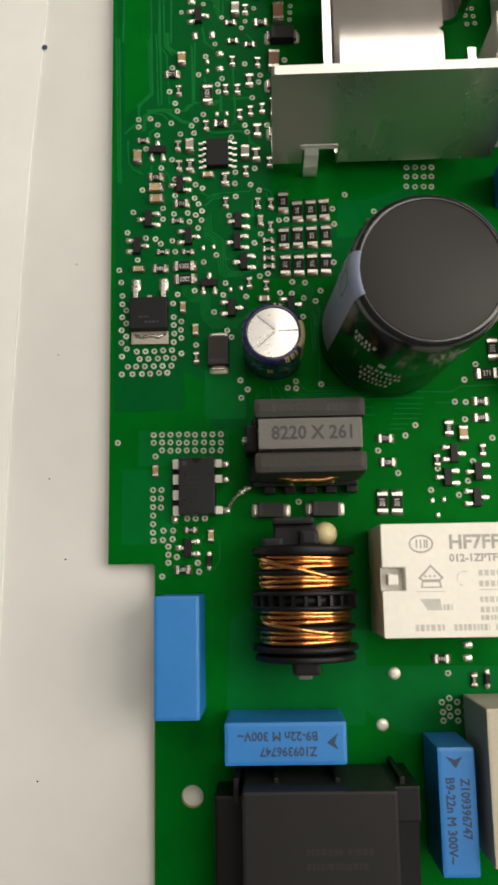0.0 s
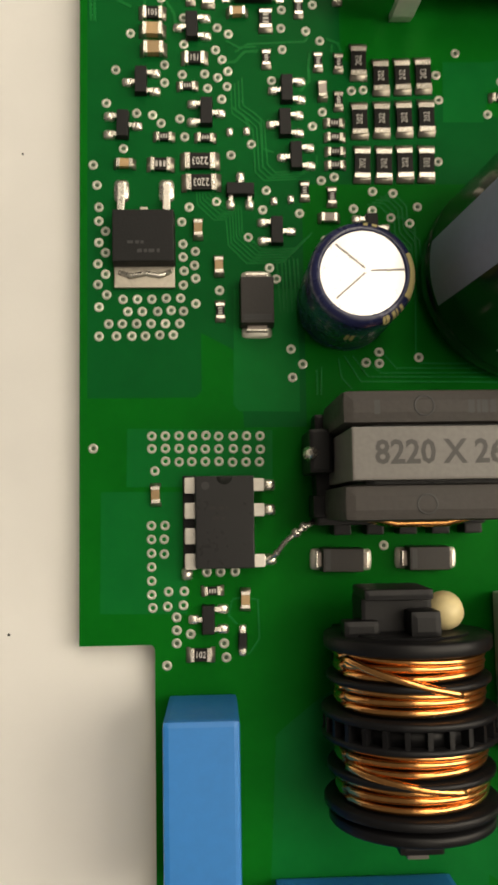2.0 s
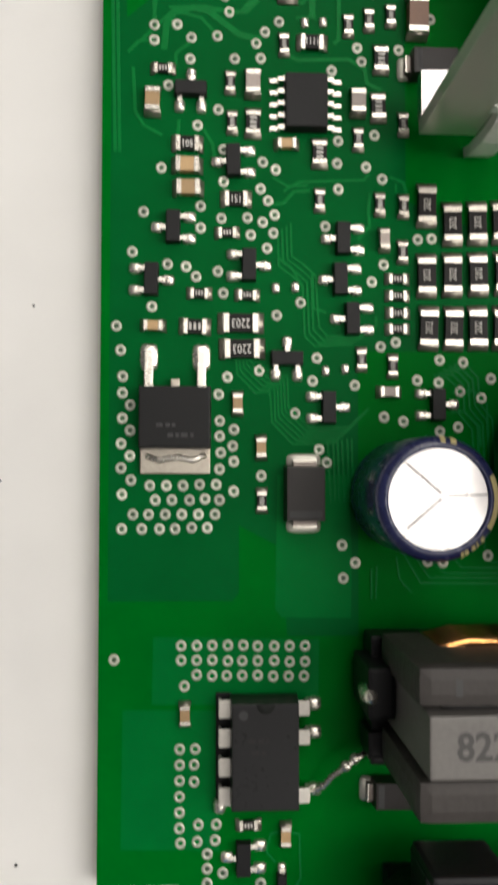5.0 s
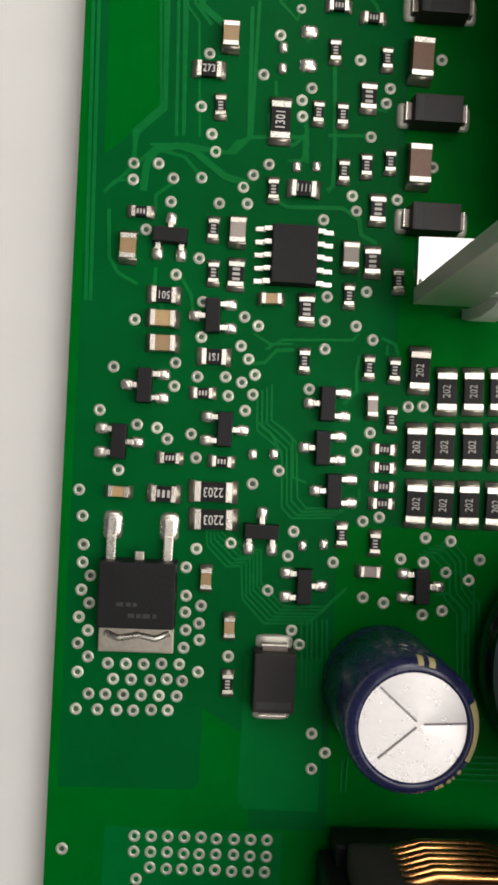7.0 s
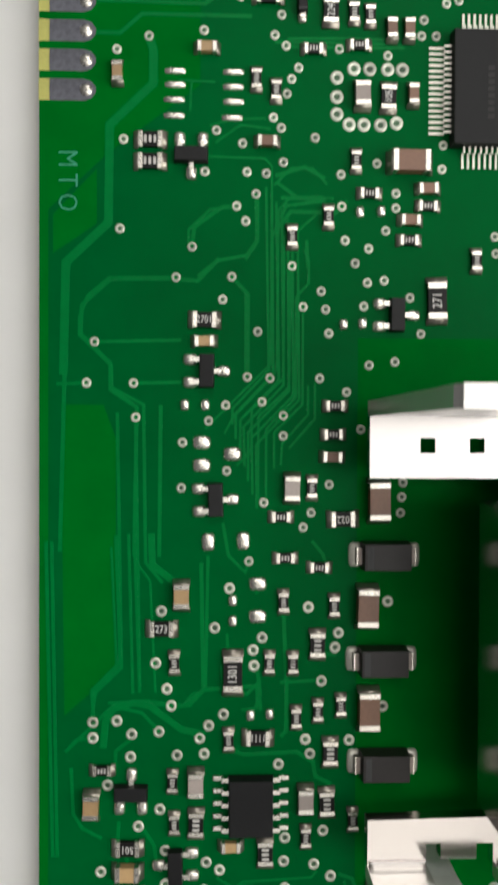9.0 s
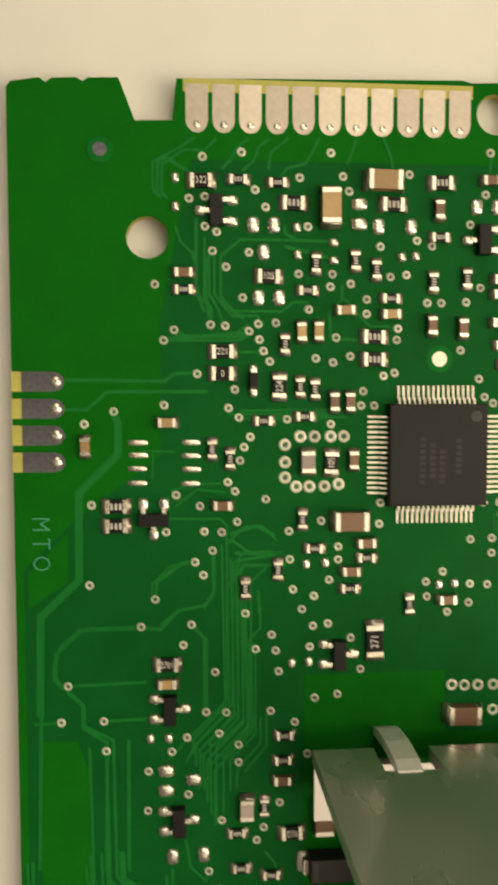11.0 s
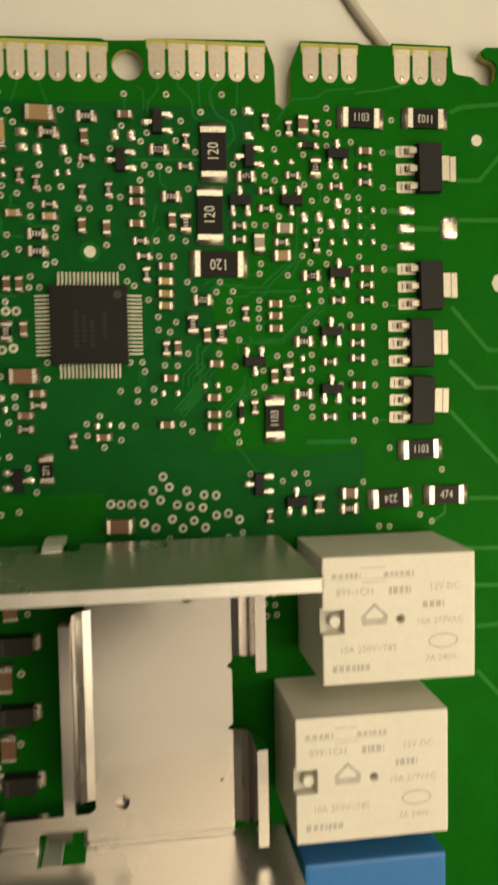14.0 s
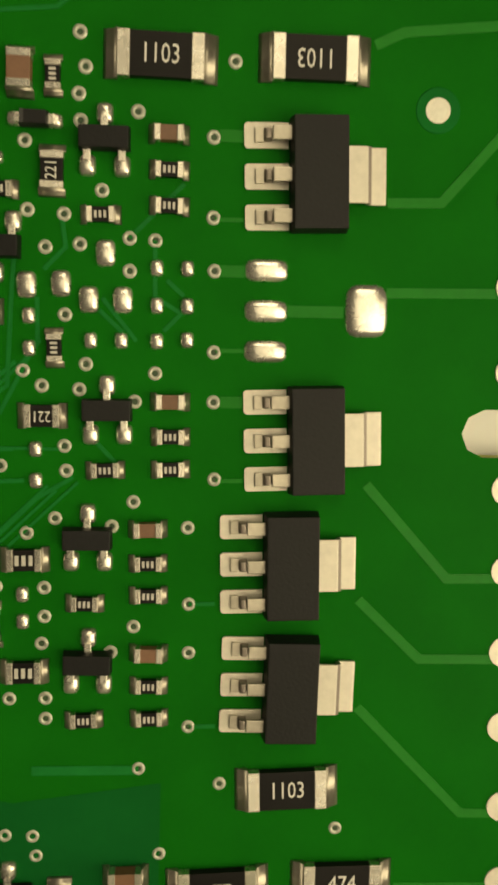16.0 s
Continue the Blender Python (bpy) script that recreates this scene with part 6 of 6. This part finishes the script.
track(0.22, [(14.7, 127.8), (19.7, 127.7), (20.3, 127.0), (20.3, 114.8), (20.3, 109.7), (14.5, 103.9)])
track(0.22, [(20.5, 125.4), (22.0, 126.9), (23.9, 126.9), (25.2, 125.5)])
track(0.22, [(20.9, 123.2), (22.0, 124.4), (25.8, 124.3)])
track(0.22, [(20.9, 123.2), (20.8, 109.1), (17.1, 105.2), (16.2, 103.5)])
track(0.22, [(25.2, 123.7), (22.6, 121.4), (22.6, 119.8)])
track(0.22, [(19.1, 124.1), (19.1, 120.4), (18.0, 118.8)])
track(0.22, [(16.7, 117.4), (18.3, 115.8), (18.3, 108.9)])
track(0.22, [(13.0, 120.0), (13.0, 121.4), (14.9, 123.2), (17.1, 123.4)])
track(0.22, [(12.1, 134.4), (15.3, 134.3)])
track(0.22, [(13.2, 134.4), (13.1, 131.7)])
track(0.22, [(21.4, 121.0), (21.4, 108.4), (18.6, 105.6), (18.6, 102.0), (17.3, 100.7)])
track(0.22, [(22.0, 118.4), (21.9, 107.6), (19.2, 105.0), (19.2, 97.6)])
track(0.22, [(23.2, 119.8), (23.6, 118.9), (23.6, 116.8), (22.5, 115.6), (22.5, 106.7), (19.9, 103.9), (19.9, 97.6)])
track(0.22, [(23.1, 115.3), (23.1, 106.1), (20.6, 103.6), (20.6, 100.4)])
track(0.22, [(23.6, 107.8), (23.6, 105.2), (21.3, 102.6), (21.2, 100.7)])
track(0.22, [(24.2, 108.1), (24.2, 104.8), (21.9, 102.2)])
track(0.22, [(14.8, 130.5), (16.9, 131.1), (19.8, 131.2)])
track(0.22, [(15.3, 129.0), (17.5, 130.6), (20.2, 130.3)])
track(0.18, [(12.3, 47.2), (12.4, 45.8), (14.1, 44.1), (15.4, 44.2), (15.6, 41.4), (17.5, 39.4), (21.3, 39.5), (22.9, 41.2)])
track(0.18, [(12.6, 47.5), (12.7, 46.1), (14.4, 44.4), (15.8, 44.5), (15.9, 41.6), (17.9, 39.7), (21.6, 39.8), (23.2, 41.5)])
track(0.18, [(12.9, 47.8), (13.0, 46.4), (14.8, 44.7), (16.1, 44.8), (16.2, 41.9), (18.2, 40.0), (22.0, 40.1), (23.5, 41.8)])
track(0.18, [(13.2, 48.1), (13.3, 46.7), (15.1, 45.0), (16.4, 45.0), (16.5, 42.2), (18.5, 40.3), (22.3, 40.4), (23.8, 42.1)])
track(0.18, [(13.6, 48.4), (13.6, 47.0), (15.4, 45.3), (16.7, 45.3), (16.8, 42.5), (18.8, 40.6), (22.6, 40.7), (24.2, 42.4)])
track(0.18, [(13.9, 48.7), (13.9, 47.3), (15.7, 45.6), (17.0, 45.6), (17.1, 42.8), (19.1, 40.9), (22.9, 41.0), (24.5, 42.7)])
track(0.18, [(16.1, 58.9), (16.2, 55.8), (17.4, 54.9), (18.4, 54.0), (18.6, 49.3), (19.5, 48.4), (23.0, 48.6)])
track(0.18, [(16.5, 59.2), (16.6, 56.1), (17.8, 55.2), (18.8, 54.3), (19.0, 49.6), (19.9, 48.7), (23.4, 48.9)])
track(0.18, [(16.9, 59.5), (17.0, 56.4), (18.2, 55.5), (19.2, 54.6), (19.4, 49.9), (20.3, 49.0), (23.9, 49.2)])
track(0.18, [(17.3, 59.8), (17.4, 56.7), (18.7, 55.8), (19.6, 54.9), (19.9, 50.2), (20.7, 49.3), (24.3, 49.5)])
track(0.18, [(30.5, 45.8), (31.8, 45.6), (32.8, 44.6), (32.9, 42.2), (34.1, 40.8), (34.4, 34.8)])
track(0.18, [(31.0, 46.0), (32.3, 45.9), (33.3, 44.9), (33.4, 42.5), (34.6, 41.1), (34.8, 35.1)])
track(0.18, [(31.4, 46.3), (32.8, 46.2), (33.8, 45.1), (33.9, 42.7), (35.1, 41.3), (35.3, 35.3)])
track(0.18, [(31.9, 46.6), (33.2, 46.4), (34.2, 45.4), (34.4, 43.0), (35.5, 41.6), (35.8, 35.6)])
track(0.18, [(32.4, 46.8), (33.7, 46.7), (34.7, 45.6), (34.8, 43.2), (36.0, 41.8), (36.3, 35.8)])
track(0.18, [(20.7, 39.8), (21.0, 34.1)])
track(0.18, [(21.2, 39.8), (21.4, 34.1)])
track(0.18, [(21.6, 39.8), (21.8, 34.1)])
track(0.18, [(22.0, 39.8), (22.3, 34.1)])
track(0.18, [(22.5, 39.9), (22.7, 34.1)])
track(0.18, [(22.9, 39.9), (23.1, 34.1)])
track(0.3, [(15.2, 61.4), (16.6, 61.6), (17.6, 62.7), (19.1, 62.8)])
track(0.3, [(24.7, 62.6), (24.5, 61.1), (24.6, 59.5), (23.5, 58.3)])
track(0.3, [(26.5, 64.2), (27.8, 63.7), (28.1, 62.7)])
track(0.25, [(23.4, 49.0), (25.2, 50.3), (25.2, 51.2)])
track(0.6, [(9.8, 94.7), (9.9, 91.9), (11.8, 90.4), (12.6, 90.4)])
track(0.3, [(6.7, 94.5), (7.1, 83.3), (4.6, 80.8), (4.8, 78.2)])
track(0.26, [(7.8, 94.6), (8.2, 80.5)])
track(0.26, [(8.3, 94.6), (8.8, 80.6)])
track(0.35, [(14.2, 92.1), (14.4, 81.0)])
track(0.35, [(11.6, 79.3), (12.8, 79.4), (14.4, 80.8), (18.9, 81.1)])
track(0.6, [(5.6, 75.7), (5.8, 78.0), (6.5, 79.2), (8.3, 79.7), (9.7, 79.4), (12.5, 77.3), (14.6, 76.8)])
track(0.3, [(2.8, 74.0), (3.0, 69.9), (3.8, 68.6), (5.5, 67.7)])
track(0.3, [(8.1, 76.5), (6.7, 75.4), (6.7, 74.0)])
track(0.35, [(17.0, 75.4), (18.0, 75.0), (22.7, 75.2), (24.2, 74.3), (24.4, 73.0), (25.8, 72.3)])
track(0.26, [(19.3, 82.2), (19.5, 80.3), (19.0, 79.1)])
track(0.26, [(16.5, 85.8), (16.6, 83.4), (16.0, 82.8), (16.2, 81.0)])
track(0.26, [(2.3, 75.4), (3.2, 76.4), (4.6, 76.6)])
track(0.3, [(1.1, 94.0), (1.6, 66.1)])
track(0.3, [(0.6, 94.0), (1.2, 66.1)])
track(0.35, [(21.5, 87.6), (21.8, 81.4), (21.8, 77.1), (21.3, 76.6)])
track(0.3, [(7.0, 69.2), (6.9, 67.6), (7.8, 65.5)])
track(0.3, [(9.2, 68.4), (10.1, 67.0), (10.3, 65.6)])
track(0.26, [(23.7, 84.9), (24.8, 84.0), (26.2, 83.8)])
track(0.18, [(51.9, 122.9), (55.1, 126.1), (55.1, 127.6), (57.0, 129.5)])
track(0.18, [(52.5, 122.7), (55.7, 125.9), (55.8, 127.3), (57.6, 129.2)])
track(0.18, [(53.2, 122.6), (56.4, 125.8), (56.4, 127.1), (58.3, 128.9)])
track(0.18, [(52.9, 125.9), (52.9, 127.3), (55.1, 129.5)])
track(0.18, [(53.6, 125.5), (53.6, 127.1), (55.6, 129.1)])
track(0.18, [(54.2, 125.3), (54.2, 126.9), (56.1, 128.9)])
track(0.18, [(58.2, 122.3), (61.1, 125.3), (61.1, 127.0)])
track(0.18, [(58.7, 121.9), (61.8, 125.1), (61.8, 126.7)])
track(0.18, [(59.2, 121.6), (62.4, 124.9)])
track(0.18, [(58.3, 119.4), (60.2, 121.4)])
track(0.18, [(58.9, 119.1), (60.7, 121.1)])
track(0.18, [(58.6, 119.0), (60.8, 116.6), (63.0, 113.5)])
track(0.18, [(60.4, 131.4), (66.3, 131.3), (71.0, 135.7)])
track(0.18, [(62.9, 131.9), (66.1, 131.8), (70.5, 136.0)])
track(0.18, [(67.8, 132.0), (72.3, 136.2)])
track(0.18, [(63.0, 137.6), (64.4, 138.4), (64.6, 139.0), (69.3, 143.6), (70.2, 144.7)])
track(0.18, [(62.5, 137.0), (65.0, 138.3), (71.4, 138.2)])
track(0.18, [(55.8, 139.0), (57.4, 140.1), (63.0, 140.4)])
track(0.18, [(58.0, 137.0), (59.2, 136.2)])
track(0.18, [(58.3, 134.3), (61.1, 134.0), (62.5, 135.1)])
track(0.18, [(59.8, 132.7), (58.7, 133.9)])
track(0.18, [(60.1, 133.1), (59.1, 134.1)])
track(0.18, [(61.0, 128.9), (60.2, 130.1), (60.2, 131.1)])
track(0.14, [(47.1, 127.9), (47.1, 125.7)])
track(0.14, [(47.4, 127.9), (47.4, 125.7)])
track(0.14, [(47.7, 127.9), (47.7, 125.7)])
track(0.14, [(48.0, 127.9), (48.0, 125.7)])
track(0.16, [(35.5, 28.6), (48.7, 28.4)])
track(0.16, [(31.8, 29.6), (33.1, 28.1), (48.6, 28.0)])
track(0.16, [(30.0, 28.8), (31.5, 27.6), (48.6, 27.5)])
track(0.16, [(28.5, 29.5), (30.1, 27.2), (48.6, 27.0)])
track(0.16, [(27.6, 29.5), (29.3, 26.7), (48.6, 26.5)])
track(0.16, [(35.4, 36.1), (35.2, 29.6)])
track(0.16, [(27.0, 29.2), (27.3, 27.1), (28.4, 25.9)])
track(0.16, [(25.2, 28.3), (25.1, 25.3)])
track(0.16, [(24.7, 28.0), (24.7, 25.3)])
track(0.18, [(15.5, 4.4), (16.6, 4.6), (18.1, 4.3), (18.2, 0.4), (17.2, -1.0), (16.3, -1.3)])
track(0.18, [(15.5, 4.4), (15.1, 2.8), (15.9, 1.9)])

# the remaining plated holes, joined
bm = bmesh.new()
for x, y in spare_vias:
    n, k = 12, 0.84 if y > 92 else 1.0
    rows = [[bm.verts.new((x + k * r * math.cos(2 * math.pi * i / n), y + k * r * math.sin(2 * math.pi * i / n), z)) for i in range(n)] for r, z in ((0.22, 0.01), (0.26, 0.05), (0.36, 0.08), (0.45, 0.06), (0.52, 0.0))]
    for a, b in zip(rows, rows[1:]):
        for i in range(n):
            bm.faces.new((a[i], a[(i + 1) % n], b[(i + 1) % n], b[i])).smooth = True
    bm.faces.new(rows[0]).material_index = 1
bmesh.ops.recalc_face_normals(bm, faces=bm.faces[:])
rest = place_bm("via_field", bm, (VIA_RING, VIA_HOLE), board, "many small tinned plated holes")
rest["kind"] = "stuff"


# ---- the larger chips ----
t = thing("dual_inline_chip", 14.8, 12.3, 0, "black eight-pin chip with notched top and tinned legs", "chip")
part("body", box(-3.05, 3.05, -4.7, 4.7, 0.4, 3.4, bevel=0.12, taper=0.15), GLOSS_EPOXY, t)
part("notch", lathe([(0.8, 3.39), (0.8, 3.41), (0.01, 3.41)], n=12, arc=(math.pi, 2 * math.pi), centre=(0, 4.5)), HOLE, t)
part("dot", lathe([(0.42, 3.39), (0.4, 3.41)], n=14, centre=(-1.9, 3.6)), GREY_MARK, t)
for s in (-1, 1):
    for i in range(4):
        if s == 1 and i == 2:
            continue
        y = 3.7 - 2.54 * i
        half = 0.8 if s < 0 else 0.65
        bm = box(min(s * 2.9, s * 4.0), max(s * 2.9, s * 4.0), y - half, y + half, 1.5, 1.8, bevel=0.08)
        box(min(s * 3.75, s * 4.05), max(s * 3.75, s * 4.05), y - half * 0.8, y + half * 0.8, 0.1, 1.75, bevel=0.08, bm=bm)
        leg = part("leg", bm, FLAT_LEG, t, "flat tinned leg")
        if s > 0:
            part("solder_joint", dome(3.9, 5.3, y - 0.6, y + 0.6, 0.6), SOLDER, leg)
# thin black strip on the board beneath the left legs
part("underside", box(-4.25, -2.9, -4.75, 4.75, 0.05, 0.3, bevel=0.08), BOBBIN, t)
part("corner_joint", dome(-4.5, -3.3, -5.9, -4.6, 0.9), SOLDER, t)
bars([(-1.5, 0.4, 1.4, 0.3), (-1.2, 0.2, 0.4, 0.3)], 3.4, SLEEVE_TOP, t)

t = thing("power_transistor", 6.8, 41.6, 0, "square black power transistor on a bare metal tab", "transistor")
part("body", box(-3.25, 3.25, -2.7, 2.95, 0.15, 2.3, bevel=0.12, taper=0.12), EPOXY, t)
part("tab", box(-3.15, 3.15, -4.9, -2.4, 0.0, 0.55, bevel=0.1), TIN, t, "dull tinned metal tab")
part("solder_ridge", wire([(-2.6, -3.3, 0.55), (-1.4, -3.7, 0.7), (0.2, -3.4, 0.62), (1.6, -3.7, 0.7), (2.8, -3.2, 0.55)], 0.28), SOLDER, t)
for x in (-2.4, 2.35):
    bm = box(x - 0.4, x + 0.4, 2.8, 4.9, 0.5, 0.95, bevel=0.1)
    box(x - 0.42, x + 0.42, 4.5, 6.3, 0.1, 0.55, bevel=0.1, bm=bm)
    part("leg", bm, SOLDER, t)
    part("solder_pad", dome(x - 0.85, x + 0.85, 4.4, 6.9, 0.35), SOLDER, t)
part("leg_stub", box(-0.4, 0.4, 2.8, 3.6, 0.5, 0.95, bevel=0.1), TIN, t)
bars([(-0.6, 1.8, -1.5, 0.35), (-1.6, 0.2, -0.6, 0.3)], 2.3, GREY_MARK, t)

t = thing("small_outline_chip", 18.65, 70.7, 0, "black ten-legged surface chip with tinned legs", "chip")
part("body", box(-2.0, 2.0, -2.55, 2.55, 0.12, 1.5, bevel=0.06, taper=0.1), EPOXY, t)
for s in (-1, 1):
    for i in range(5):
        y = 2.24 - 1.12 * i
        bm = box(min(s * 1.9, s * 2.6), max(s * 1.9, s * 2.6), y - 0.2, y + 0.2, 0.5, 0.7, bevel=0.04)
        box(min(s * 2.4, s * 3.4), max(s * 2.4, s * 3.4), y - 0.24, y + 0.24, 0.0, 0.22, bevel=0.06, bm=bm, taper=0.05)
        part("leg", bm, SOLDER, t)

t = thing("flat_chip", 40.95, 133.85, 0, "large square black processor chip with fine legs", "chip")
part("body", box(-4.95, 4.95, -5.05, 5.05, 0.15, 1.4, bevel=0.1, taper=0.1), EPOXY, t)
part("pin_mark", lathe([(0.55, 1.39), (0.55, 1.41)], n=16, centre=(3.7, 3.8)), GREY_MARK, t)
leg_me = None
for side_turn in (0, 90, 180, 270):
    for i in range(16):
        u = (i - 7.5) * 0.5
        if leg_me is None:
            bm = box(-0.09, 0.09, 4.9, 5.6, 0.5, 0.66, bevel=0.03)
            box(-0.11, 0.11, 5.4, 6.8, 0.0, 0.14, bevel=0.03, bm=bm)
            ob = part("leg", bm, PAD, t)
            leg_me = ob.data
        else:
            ob = new("leg", leg_me)
            ob.parent = t
        ob.matrix_basis = pose(0, 0, 0, 0, 0, side_turn) @ pose(u * MM, 0, 0)
for x, y0, y1 in ((-1.6, -2.8, 2.4), (-0.6, -2.2, 1.6), (0.4, -2.8, 0.8), (2.0, -1.8, 2.2)):
    bm = bmesh.new()
    for k in range(int((y1 - y0) / 0.6)):
        box(x - 0.28, x + 0.28, y0 + k * 0.6, y0 + k * 0.6 + 0.4, 1.396, 1.41, bm=bm)
    part("print_line", bm, SLEEVE_TOP, t)

mark = lettering("silk_text", "MTO", 2.5, 2.4, 125.5, 0.012, 270, SILK, board, wide=0.8, bold=-0.03, spread=1.5)
